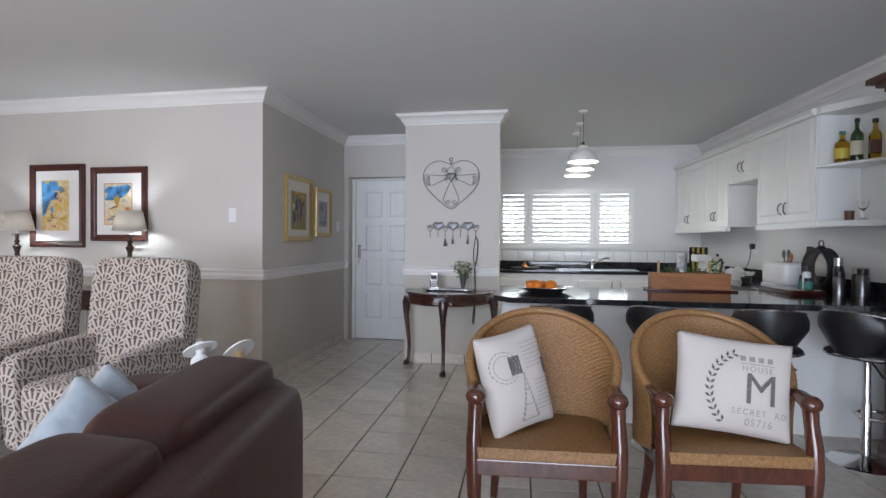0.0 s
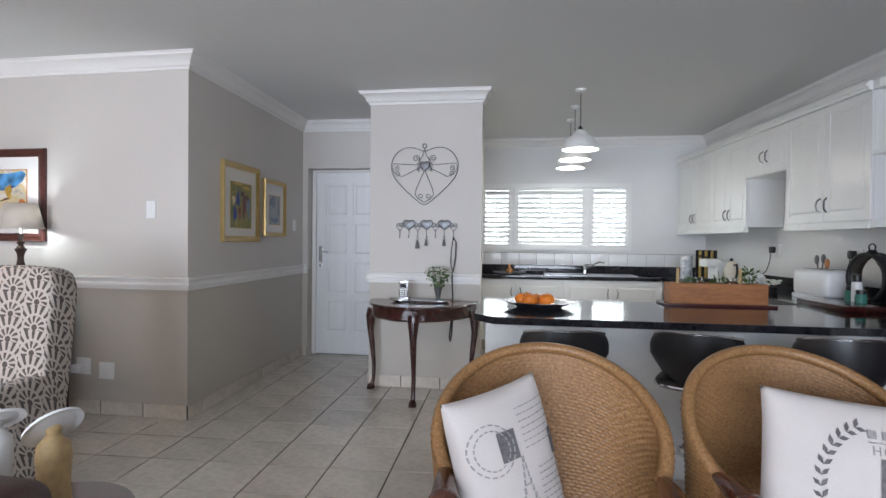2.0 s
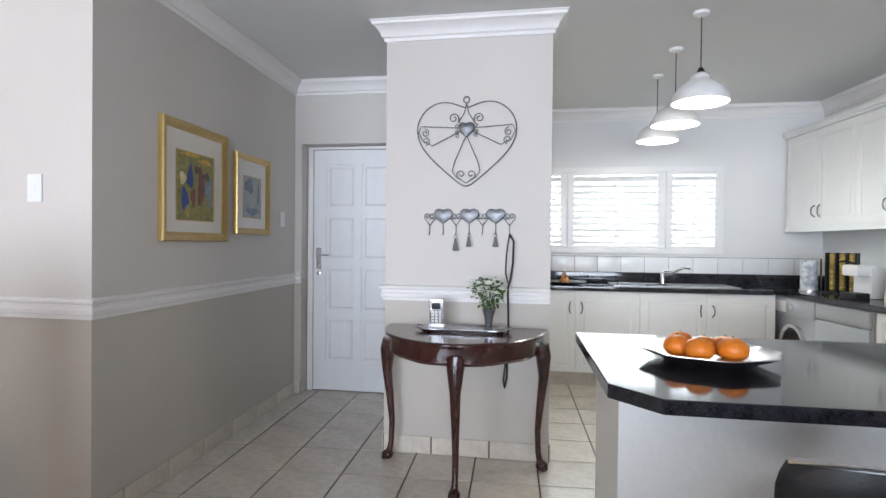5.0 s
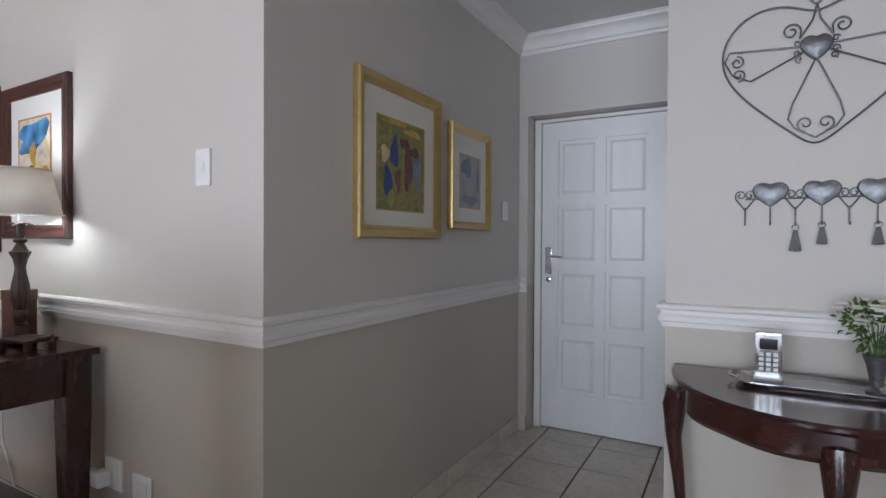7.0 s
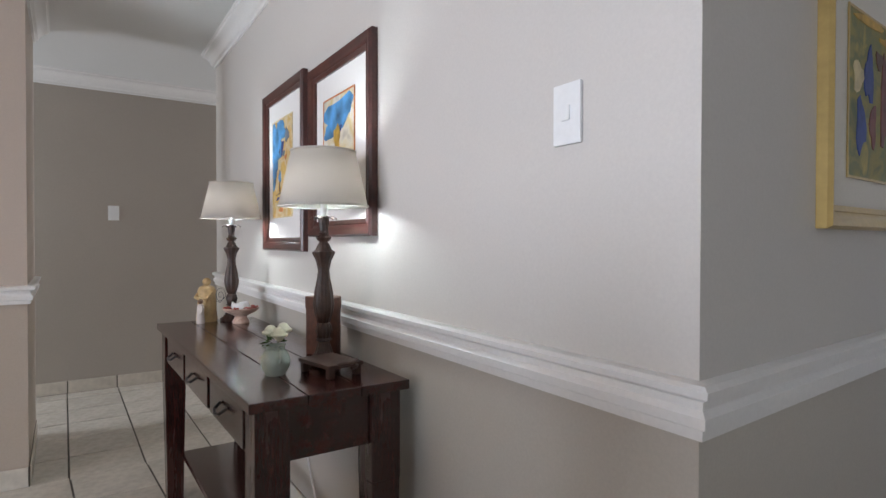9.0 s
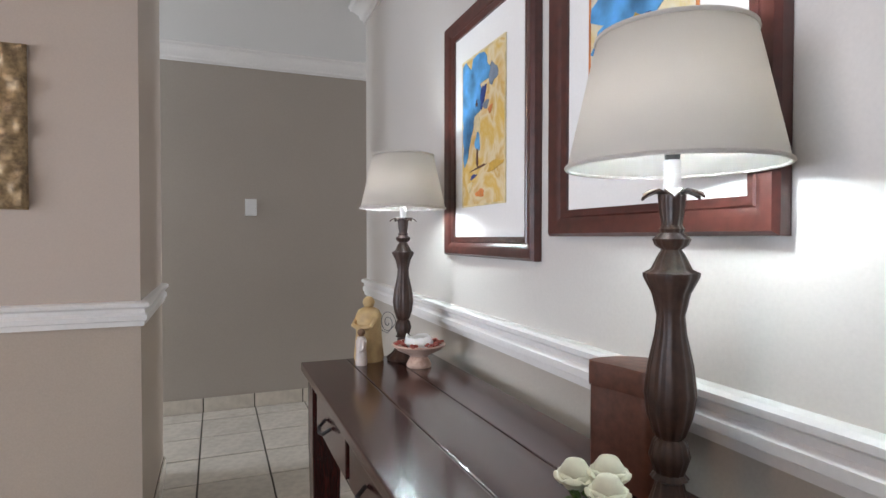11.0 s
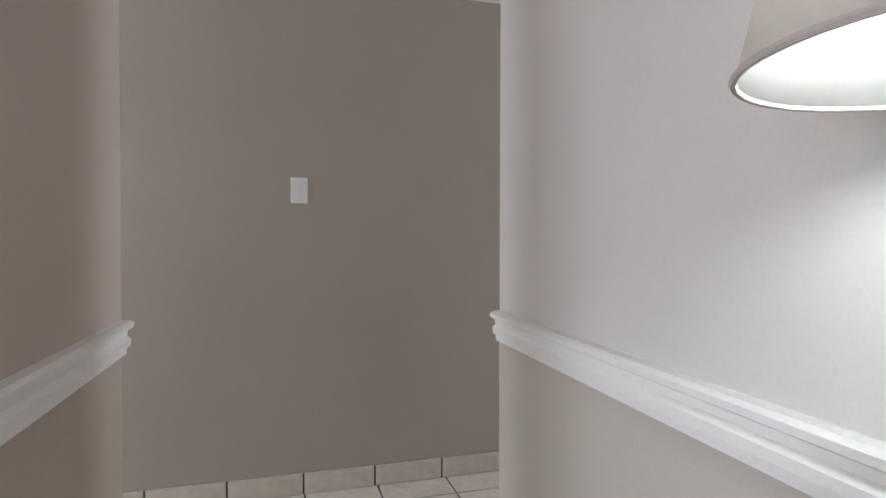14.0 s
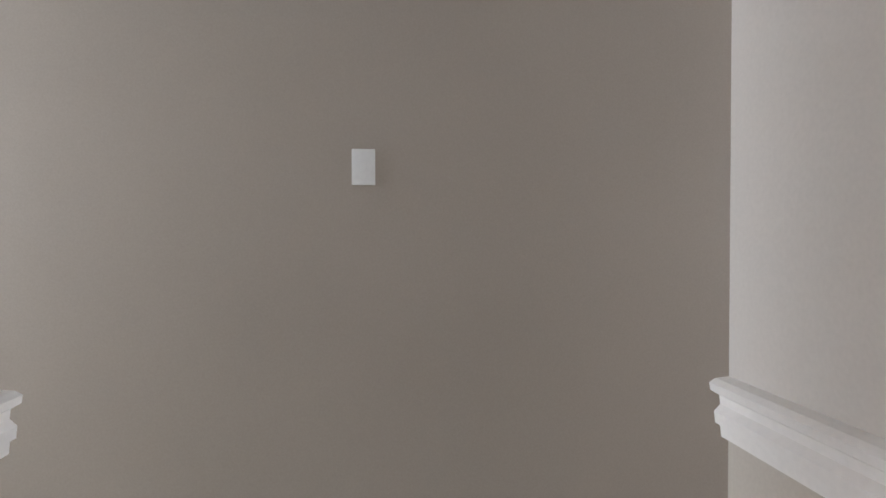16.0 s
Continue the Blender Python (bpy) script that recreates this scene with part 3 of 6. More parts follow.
box("pane", WX0, WX1, 0.12, 0.126, WZ0, WZ1, GLASS, win).visible_shadow = False
bm = bmesh.new()
add_box(bm, -2.5, 4.0, 10.0, 10.05, -1.0, 5.0)
tagged(finish("backdrop", bm, SKYB), "bright overcast sky beyond the window", "sky", kind="structure")

# ---------- pictures ----------
def add_frame(bm, w, h, prof):
    """Mitred picture frame about the origin in the xz plane, facing -y. prof: (inward, out)."""
    loops = []
    for d, o in prof:
        loops.append([bm.verts.new((sx * (w / 2 - d), -o, sz * (h / 2 - d))) for sx, sz in ((-1, -1), (1, -1), (1, 1), (-1, 1))])
    for a, b in zip(loops, loops[1:]):
        for i in range(4):
            bm.faces.new((a[i], a[(i + 1) % 4], b[(i + 1) % 4], b[i]))


def picture(name, m, w, h, fw, frame_mat, mount_mat, rect, art, label, deep=0.03, inner=None, strokes=()):
    r = root(name, m, label, "picture")
    bm = bmesh.new()
    add_frame(bm, w, h, [(0, 0), (0, deep * 0.7), (fw * 0.12, deep), (fw * 0.45, deep * 0.85), (fw * 0.7, deep * 0.6), (fw * 0.75, deep * 0.68), (fw, deep * 0.5), (fw, 0.004)])
    finish("frame", bm, frame_mat, r, smooth=True, auto=30)
    box("mount", -w / 2 + fw * 0.9, w / 2 - fw * 0.9, -0.008, -0.002, -h / 2 + fw * 0.9, h / 2 - fw * 0.9, mount_mat, r)
    x0, x1, z0, z1 = rect
    box("artwork", x0, x1, -0.0105, -0.0085, z0, z1, art, r)
    bm = bmesh.new()
    cx, cz = (x0 + x1) / 2, (z0 + z1) / 2
    mm = Matrix.Translation((cx, 0, cz))
    loops = []
    for d, o in ((-0.006, 0.009), (-0.006, 0.012), (0.0, 0.012), (0.0, 0.009)):
        loops.append([bm.verts.new(mm @ Vector((sx * ((x1 - x0) / 2 - d), -o, sz * ((z1 - z0) / 2 - d)))) for sx, sz in ((-1, -1), (1, -1), (1, 1), (-1, 1))])
    for a, b in zip(loops, loops[1:]):
        for i in range(4):
            bm.faces.new((a[i], a[(i + 1) % 4], b[(i + 1) % 4], b[i]))
    finish("mount_bevel", bm, inner or mount_mat, r)
    for mt, sx, sz, hw, hh, rot in strokes:
        bm = bmesh.new()
        pts = []
        for i in range(14):
            a = 2 * math.pi * i / 14
            k = 1 + 0.22 * math.sin(3 * a + sx * 40) + 0.1 * math.sin(5 * a + sz * 30)
            px, pz = hw * k * math.cos(a), hh * k * math.sin(a)
            c, s = math.cos(radians(rot)), math.sin(radians(rot))
            pts.append((min(max(sx + c * px - s * pz, x0), x1), min(max(sz + s * px + c * pz, z0), z1)))
        lo = [bm.verts.new((x, -0.0105, z)) for x, z in pts]
        hi = [bm.verts.new((x, -0.0118 - 0.0001 * (len(r.children) % 9), z)) for x, z in pts]
        bm.faces.new(hi)
        for i in range(14):
            bm.faces.new((lo[i], lo[(i + 1) % 14], hi[(i + 1) % 14], hi[i]))
        finish("brush_stroke", bm, mt, r)
    return r


P_BLUE = mat("blue_paint", (0.09, 0.31, 0.60), 0.5, vary=0.5, fine=14, coarse=12, bump=0.1)
P_DKB = mat("indigo_paint", (0.03, 0.06, 0.25), 0.5, vary=0.35, fine=40, bump=0.1)
P_CREAM = mat("cream_paint", (0.70, 0.58, 0.33), 0.5, vary=0.2, fine=40, bump=0.1)
P_OCHRE = mat("ochre_paint", (0.60, 0.36, 0.06), 0.5, vary=0.3, fine=40, bump=0.1)
P_ORANGE = mat("orange_paint", (0.65, 0.22, 0.06), 0.5, vary=0.3, fine=40, bump=0.1)
P_BROWN = mat("umber_paint", (0.12, 0.05, 0.03), 0.5, vary=0.3, fine=40, bump=0.1)
P_RED = mat("crimson_paint", (0.17, 0.05, 0.045), 0.5, vary=0.3, fine=40, bump=0.1)
P_GREY = mat("slate_paint", (0.20, 0.25, 0.32), 0.5, vary=0.3, fine=40, bump=0.1)
P_SAND = painting("yellow_sand_painting", [(0.70, 0.55, 0.28), (0.66, 0.42, 0.08), (0.72, 0.60, 0.38), (0.60, 0.36, 0.08), (0.75, 0.68, 0.5)], 9, 3.1)
P_BEACH = painting("bright_beach_painting", [(0.42, 0.36, 0.28), (0.72, 0.66, 0.52), (0.66, 0.52, 0.24), (0.76, 0.73, 0.66), (0.50, 0.45, 0.38)], 8, 7.7)
P_FIELD = painting("green_gold_painting", [(0.10, 0.13, 0.05), (0.30, 0.24, 0.05), (0.16, 0.18, 0.07), (0.45, 0.33, 0.08)], 11, 1.3)
P_PALE = painting("pale_blue_painting", [(0.16, 0.24, 0.34), (0.30, 0.36, 0.42), (0.42, 0.40, 0.38), (0.22, 0.30, 0.40)], 10, 5.3)

LANG = math.degrees(math.atan2(-0.08, 3.76))


def living_pose(x, z, off=0.002):
    return pose(x, 4.245 - 0.02128 * (x + 1.79) - off, z, 0, 0, LANG)


picture("picture", living_pose(-3.915, 1.572), 0.615, 0.785, 0.062, FRAMEW, MATW, (-0.175, 0.125, -0.228, 0.235), P_SAND,
        "mahogany framed yellow and blue painting above console", inner=P_CREAM, strokes=(
            (P_BLUE, -0.12, 0.11, 0.075, 0.12, 5), (P_BLUE, -0.06, 0.18, 0.09, 0.05, 10), (P_BLUE, -0.145, -0.02, 0.03, 0.07, -6), (P_DKB, -0.02, 0.10, 0.016, 0.035, -20), (P_GREY, 0.0, 0.07, 0.02, 0.012, 10), (P_DKB, -0.14, 0.03, 0.012, 0.03, 20),
            (P_DKB, -0.10, 0.10, 0.012, 0.018, 0), (P_CREAM, -0.065, 0.03, 0.022, 0.04, 10), (P_BLUE, -0.06, -0.035, 0.018, 0.028, 0),
            (P_BROWN, -0.062, -0.085, 0.007, 0.03, 0), (P_BROWN, -0.064, 0.085, 0.008, 0.012, 0), (P_BROWN, -0.05, -0.115, 0.06, 0.003, 6),
            (P_DKB, -0.09, -0.14, 0.022, 0.006, 12), (P_ORANGE, -0.04, -0.195, 0.03, 0.012, 4), (P_ORANGE, 0.03, 0.05, 0.015, 0.01, 30),
            (P_OCHRE, 0.06, -0.12, 0.05, 0.014, 8), (P_CREAM, -0.12, -0.17, 0.02, 0.014, 30), (P_GREY, 0.05, 0.15, 0.03, 0.03, 0)))
picture("picture", living_pose(-3.235, 1.585), 0.60, 0.685, 0.06, FRAMEW, MATW, (-0.155, 0.135, -0.185, 0.185), P_BEACH,
        "mahogany framed blue and yellow painting above console", inner=P_ORANGE, strokes=(
            (P_BLUE, -0.01, 0.12, 0.14, 0.055, 3), (P_BLUE, -0.09, 0.06, 0.06, 0.03, 0), (P_DKB, 0.0, 0.06, 0.03, 0.01, 10),
            (P_OCHRE, -0.02, 0.03, 0.028, 0.05, 0), (P_CREAM, -0.03, -0.06, 0.11, 0.02, 14), (P_BROWN, -0.05, -0.03, 0.05, 0.007, 16),
            (P_BROWN, -0.02, -0.11, 0.06, 0.008, 10), (P_ORANGE, 0.09, -0.05, 0.03, 0.02, 20), (P_CREAM, 0.07, 0.1, 0.025, 0.02, 0),
            (P_GREY, -0.09, -0.14, 0.04, 0.01, 8)))
HANG = math.degrees(math.atan2(-0.11, 2.255))


def hall_pose(y, z, off=0.002):
    return pose(-1.79 - 0.0488 * (y - 4.245) + off, y, z, 0, 0, 90 - HANG)


picture("picture", hall_pose(5.02, 1.578), 0.66, 0.65, 0.05, GOLD, MATB, (-0.185, 0.185, -0.205, 0.165), P_FIELD,
        "gilt framed print of a dark gathering in a field", inner=GOLD, strokes=(
            (P_OCHRE, -0.05, 0.16, 0.09, 0.016, 4), (P_OCHRE, 0.09, 0.13, 0.07, 0.014, -3), (P_BROWN, 0.1, 0.05, 0.04, 0.02, 0), (P_DKB, -0.06, 0.03, 0.03, 0.06, 0), (P_RED, 0.05, -0.02, 0.03, 0.10, 0),
            (P_RED, -0.03, -0.08, 0.022, 0.05, 0), (P_GREY, 0.13, -0.03, 0.03, 0.09, 0), (P_CREAM, -0.13, 0.02, 0.03, 0.035, 0),
            (P_DKB, -0.11, -0.09, 0.03, 0.06, 0), (P_BROWN, 0.01, 0.08, 0.025, 0.02, 0)))
picture("picture", hall_pose(5.71, 1.572), 0.50, 0.535, 0.04, GOLD, MATW, (-0.125, 0.125, -0.15, 0.12), P_PALE,
        "gilt framed pale blue landscape print", inner=GOLD, strokes=(
            (P_GREY, 0.0, -0.11, 0.10, 0.025, 0), (P_GREY, -0.05, 0.06, 0.06, 0.05, 0), (P_GREY, 0.09, 0.02, 0.012, 0.08, 0)))
# textured panel on the west living wall
pan = root("wall_panel", pose(-4.738, 2.66, 1.62, 0, 0, 90), "textured gold and brown relief wall panel", "artwork")
bm = bmesh.new()
nx, nz = 60, 70
g = [[None] * (nz + 1) for _ in range(nx + 1)]
for i in range(nx + 1):
    for j in range(nz + 1):
        x, z = -0.26 + 0.52 * i / nx, -0.285 + 0.57 * j / nz
        edge = 0 if i in (0, nx) or j in (0, nz) else 1
        o = 0.022 + edge * 0.016 * noise.noise(Vector((x * 22, z * 22, 1))) + edge * 0.008 * abs(noise.noise(Vector((x * 60, z * 60, 4))))
        g[i][j] = bm.verts.new((x, -o if edge else 0.0, z))
for i in range(nx):
    for j in range(nz):
        bm.faces.new((g[i][j], g[i + 1][j], g[i + 1][j + 1], g[i][j + 1]))
finish("relief", bm, mat("antique_gold_relief", (0.42, 0.30, 0.16), 0.45, metal=0.35, fine=70, coarse=18, bump=0.4, dark=(0.10, 0.06, 0.035)), pan, smooth=True, auto=80)


# ---------- switches, sockets ----------
def switch(m, w, h, label, rocker=True):
    r = root("light_switch", m, label, "switch")
    box("plate", -w / 2, w / 2, -0.009, -0.001, -h / 2, h / 2, PLAST, r, bevel=0.003)
    box("rocker", -0.011, 0.011, -0.013, -0.009, -0.014, 0.016, PLAST, r, bevel=0.002)
    return r


switch(living_pose(-2.075, 1.48, 0.0), 0.074, 0.122, "white plastic light switch on greige wall")
switch(hall_pose(6.24, 1.43, 0.001), 0.074, 0.115, "white plastic light switch near front door")
switch(pose(-6.69, 3.757, 1.456, 0, 0, 90), 0.079, 0.122, "white plastic light switch on olive wall")


def socket(m, label, plug):
    r = root("wall_socket", m, label, "socket")
    box("plate", -0.06, 0.06, -0.01, -0.001, -0.06, 0.06, PLAST, r, bevel=0.004)
    box("insert", -0.035, 0.035, -0.013, -0.01, -0.03, 0.035, PLAST if plug else TRIM, r, bevel=0.003)
    if plug:
        blob("plug_adaptor", 0.032, 0.028, 0.03, PLAST, r, at=pose(-0.028, -0.04, -0.012))
        blob("plug", 0.024, 0.026, 0.022, PLAST, r, at=pose(-0.09, -0.05, -0.01))
    return r


socket(living_pose(-2.62, 0.343, 0.0), "white wall socket with plugged adaptor", True)
socket(living_pose(-2.43, 0.318, 0.0), "white wall socket plate, empty", False)
tube("lamp_cord", [(-2.71, 4.20, 0.33), (-2.75, 4.225, 0.2), (-2.85, 4.24, 0.07), (-3.1, 4.255, 0.03), (-3.4, 4.26, 0.05), (-3.6, 4.275, 0.3), (-3.62, 4.28, 0.78)], 0.004, TRIM)
tagged(bpy.data.objects["lamp_cord"], "thin white electric cord under the console", "cord")


# ---------- console table with lamps ----------
con = root("console_table", pose(-3.455, 4.0, 0), "dark mahogany console table with drawers and shelf", "console table")
CX, CY = 0.80, 0.225
bm = bmesh.new()
for i in range(3):
    y0 = -CY + i * 2 * CY / 3
    add_box(bm, -CX, CX, y0 + 0.0007, y0 + 2 * CY / 3 - 0.0007, 0.805, 0.832)
finish("top", bm, MAHOG, con, bevel=0.004)
bm = bmesh.new()
for y0, y1 in ((-CY + 0.035, -CY + 0.055), (CY - 0.055, CY - 0.035)):
    add_box(bm, -CX + 0.11, CX - 0.11, y0, y1, 0.66, 0.805)
for x0 in (-CX + 0.035, CX - 0.055):
    add_box(bm, x0, x0 + 0.02, -CY + 0.10, CY - 0.10, 0.66, 0.805)
finish("apron", bm, MAHOG, con, bevel=0.002)
leg0 = None
for sx in (-1, 1):
    for sy in (-1, 1):
        bm = bmesh.new()
        add_box(bm, -0.045, 0.045, -0.045, 0.045, 0.55, 0.805)
        v = add_box(bm, -0.034, 0.034, -0.034, 0.034, 0.0, 0.55)
        for q in v[4:]:
            q.co.x *= 1.3
            q.co.y *= 1.3
        finish("leg", bm, MAHOGV, con, bevel=0.004, at=pose(sx * (CX - 0.065), sy * (CY - 0.065), 0))
for x0 in (-0.62, -0.18, 0.26):
    bm = bmesh.new()
    add_box(bm, x0, x0 + 0.40, -CY + 0.022, -CY + 0.036, 0.675, 0.79)
    d = finish("drawer", bm, MAHOG, con, bevel=0.004)
    tube("pull", [(x0 + 0.16, -CY + 0.02, 0.745), (x0 + 0.17, -CY, 0.73), (x0 + 0.20, -CY - 0.004, 0.725), (x0 + 0.23, -CY, 0.73), (x0 + 0.24, -CY + 0.02, 0.745)], 0.005, BLACK, d)
box("shelf", -CX + 0.08, CX - 0.08, -0.13, 0.13, 0.20, 0.225, MAHOG, con, bevel=0.004)
for x0 in (-CX + 0.045, CX - 0.085):
    box("stretcher", x0, x0 + 0.04, -CY + 0.11, CY - 0.11, 0.165, 0.20, MAHOGV, con, bevel=0.004)


def table_lamp(x, y):
    r = root("table_lamp", pose(x, y, 0.832, 0, 0, 20) @ Matrix.Diagonal((0.88, 0.88, 0.925, 1)), "lit table lamp, carved dark base, cream shade", "lamp", "lamps on the console")
    prof = [(0, 0), (0.062, 0), (0.066, 0.012), (0.05, 0.024), (0.036, 0.04), (0.024, 0.075), (0.022, 0.085), (0.031, 0.09), (0.024, 0.098), (0.026, 0.104),
            (0.033, 0.125), (0.027, 0.148), (0.021, 0.154), (0.026, 0.16), (0.036, 0.19), (0.041, 0.225), (0.036, 0.27), (0.025, 0.32), (0.022, 0.35),
            (0.03, 0.385), (0.044, 0.412), (0.044, 0.418), (0.032, 0.424), (0.022, 0.445), (0.016, 0.455), (0.026, 0.462), (0.03, 0.472), (0.018, 0.482),
            (0.02, 0.488), (0.016, 0.494), (0.02, 0.52), (0.022, 0.542), (0.012, 0.546), (0, 0.546)]
    lathe("base", [(a * 0.92, b * 0.93) for a, b in prof], BROWNLAMP, r, n=60, flute=0.045, count=12)
    bm = bmesh.new()
    for i in range(6):
        a = i * math.pi / 3
        c, s = math.cos(a), math.sin(a)
        q = [(0.012, -0.008, 0.506), (0.012, 0.008, 0.506), (0.03, 0.013, 0.512), (0.03, -0.013, 0.512), (0.045, 0.008, 0.506), (0.045, -0.008, 0.506), (0.052, 0.0, 0.499)]
        vs = [bm.verts.new((c * px - s * py, s * px + c * py, pz)) for px, py, pz in q]
        for f in ((0, 1, 2, 3), (3, 2, 4, 5), (5, 4, 6)):
            bm.faces.new([vs[k] for k in f])
    ob = finish("petal_cup", bm, BROWNLAMP, r)
    sm = ob.modifiers.new("thick", 'SOLIDIFY')
    sm.thickness = 0.003
    lathe("candle_sleeve", [(0, 0.505), (0.0125, 0.505), (0.0125, 0.555), (0, 0.555)], PLAST, r, n=16)
    lathe("bulb_holder", [(0, 0.555), (0.011, 0.555), (0.012, 0.566), (0.009, 0.575), (0, 0.575)], BLACK, r, n=16)
    ball("bulb", (0, 0, 0.612), 0.03, BULB, r)
    bm = bmesh.new()
    add_lathe(bm, [(0.160, 0.545), (0.115, 0.735)], 48)
    sh = finish("shade", bm, SHADE, r, smooth=True)
    so = sh.modifiers.new("thick", 'SOLIDIFY')
    so.thickness = 0.0015
    for rad, z in ((0.161, 0.546), (0.116, 0.734)):
        tube("shade_trim", [(rad * math.cos(2 * math.pi * i / 40), rad * math.sin(2 * math.pi * i / 40), z) for i in range(40)], 0.0034, SHADE, r, 6, True)
    point_lamp("table_lamp_light", (x, y, 0.832 + 0.566), 31, (0.80, 0.94, 1.0), 0.03)
    return r


table_lamp(-2.985, 4.10)
table_lamp(-4.175, 4.10)

# carved figures, bowl, vase, tin on the console
ang = root("angel_figurine", pose(-4.205, 3.99, 0.832, 0, 0, 35), "pale carved wooden angel figurine with wire wings", "figurine")
lathe("body", [(0, 0), (0.047, 0), (0.05, 0.01), (0.043, 0.08), (0.04, 0.13), (0.043, 0.15), (0.034, 0.168), (0.015, 0.178), (0, 0.178)], STRAW, ang)
ball("head", (0, 0, 0.193), 0.02, STRAW, ang)
tube("arms", [(-0.038, -0.005, 0.145), (-0.034, -0.036, 0.118), (0, -0.047, 0.112), (0.034, -0.036, 0.118), (0.038, -0.005, 0.145)], 0.009, STRAW, ang)
for s in (-1, 1):
    bm = bmesh.new()
    pts = [(s * (0.052 + 0.034 * (1 - i / 40) * math.cos(i * 0.36)), 0.035, 0.125 + 0.04 * (1 - i / 40) * math.sin(i * 0.36)) for i in range(36)]
    add_tube(bm, pts, 0.0013, 6)
    add_tube(bm, [(s * 0.086, 0.035, 0.125), (s * 0.05, 0.036, 0.09), (s * 0.02, 0.034, 0.1)], 0.0013, 6)
    finish("wire_wing", bm, IRON, ang, smooth=True)
sm_f = root("child_figurine", pose(-4.145, 3.95, 0.832, 0, 0, 35), "small white robed carved figurine", "figurine")
lathe("body", [(0, 0), (0.018, 0), (0.019, 0.01), (0.016, 0.05), (0.017, 0.075), (0.012, 0.09), (0, 0.094)], STONEW, sm_f)
ball("head", (0, 0, 0.104), 0.0125, SKINB, sm_f)
tube("arm", [(0.015, -0.004, 0.08), (0.02, -0.014, 0.055), (0.006, -0.02, 0.045)], 0.004, STONEW, sm_f)
bw = root("pedestal_bowl", pose(-4.06, 4.115, 0.832), "speckled ceramic pedestal bowl with white candle", "bowl")
lathe("bowl", [(0, 0), (0.038, 0), (0.04, 0.008), (0.028, 0.03), (0.03, 0.036), (0.07, 0.055), (0.085, 0.07), (0.083, 0.074), (0.066, 0.062), (0.03, 0.045), (0, 0.043)], CERAM, bw)
bm = bmesh.new()
ring_o = []
for i in range(9):
    a = 2 * math.pi * i / 9
    ring_o.append((0.047 * math.cos(a), 0.047 * math.sin(a)))
lo = [bm.verts.new((x * 0.9, y * 0.9, 0.045)) for x, y in ring_o]
mi = [bm.verts.new((x, y, 0.075)) for x, y in ring_o]
hi = [bm.verts.new((x * 0.86, y * 0.86, 0.096 + 0.008 * math.sin(i * 2.3))) for i, (x, y) in enumerate(ring_o)]
inn = [bm.verts.new((x * 0.55, y * 0.55, 0.085)) for x, y in ring_o]
dn = [bm.verts.new((x * 0.45, y * 0.45, 0.06)) for x, y in ring_o]
for a, b in ((lo, mi), (mi, hi), (hi, inn), (inn, dn)):
    for i in range(9):
        bm.faces.new((a[i], a[(i + 1) % 9], b[(i + 1) % 9], b[i]))
bm.faces.new(dn)
bm.faces.new(lo)
finish("candle", bm, WAX, bw, smooth=True, auto=25)
bm = bmesh.new()
for i in range(46):
    a, rr = random.uniform(0, 6.28), random.uniform(0.052, 0.078)
    add_ball(bm, (rr * math.cos(a), rr * math.sin(a), 0.066 + random.uniform(0, 0.012)), random.uniform(0.005, 0.009), 6, 0.6)
tagged(finish("dried_petals", bm, REDFL, bw), kind="stuff")


def leaf_cluster(bm, c, r, count, size, flat=0.35):
    for _ in range(count):
        d = Vector((random.gauss(0, 1), random.gauss(0, 1), random.gauss(0.1, 0.8))).normalized()
        p = Vector(c) + d * r * random.uniform(0.35, 1.0)
        q = d.to_track_quat('X', 'Z').to_matrix().to_4x4()
        m = Matrix.Translation(p) @ q @ Matrix.Rotation(random.uniform(-1, 1), 4, 'X')
        s = size * random.uniform(0.6, 1.2)
        vs = [bm.verts.new(m @ Vector(k)) for k in ((0, 0, 0), (s * 0.5, s * 0.32, 0.12 * s), (s, 0, 0), (s * 0.5, -s * 0.32, 0.12 * s))]
        bm.faces.new(vs)


def rose(bm, c, r):
    for k in range(4):
        for i in range(5):
            a = i * 2 * math.pi / 5 + k * 0.6
            rr = r * (0.25 + 0.25 * k)
            m = Matrix.Translation(c) @ Matrix.Rotation(a, 4, 'Z') @ Matrix.Translation((rr * 0.7, 0, 0.1 * r)) @ Matrix.Rotation(radians(20 + 12 * k), 4, 'Y')
            add_ball(bm, (0, 0, 0), r * 0.55, 8, 0.9 - 0.12 * k, m @ Matrix.Diagonal((0.35, 1, 1, 1)))


vs_r = root("rose_vase", pose(-2.925, 3.925, 0.832), "pale green pierced jug holding cream roses", "vase")
lathe("jug", [(0, 0), (0.028, 0), (0.03, 0.005), (0.04, 0.022), (0.043, 0.042), (0.037, 0.062), (0.026, 0.075), (0.027, 0.084), (0.032, 0.088), (0.029, 0.088), (0.022, 0.074), (0, 0.07)], CELADON, vs_r, n=40, flute=0.015, count=20)
tube("jug_handle", [(0.027, 0, 0.082), (0.05, 0, 0.078), (0.054, 0, 0.06), (0.041, 0, 0.042)], 0.0045, CELADON, vs_r)
bm = bmesh.new()
for c in ((-0.024, -0.006, 0.118), (0.024, 0.004, 0.116), (0, 0.024, 0.126)):
    rose(bm, c, 0.027)
    add_ball(bm, (c[0], c[1], c[2] + 0.006), 0.019, 10, 1.1)
finish("roses", bm, PETALG, vs_r, smooth=True)
bm = bmesh.new()
leaf_cluster(bm, (0, 0, 0.095), 0.03, 24, 0.02)
finish("leaves", bm, GREEN, vs_r)
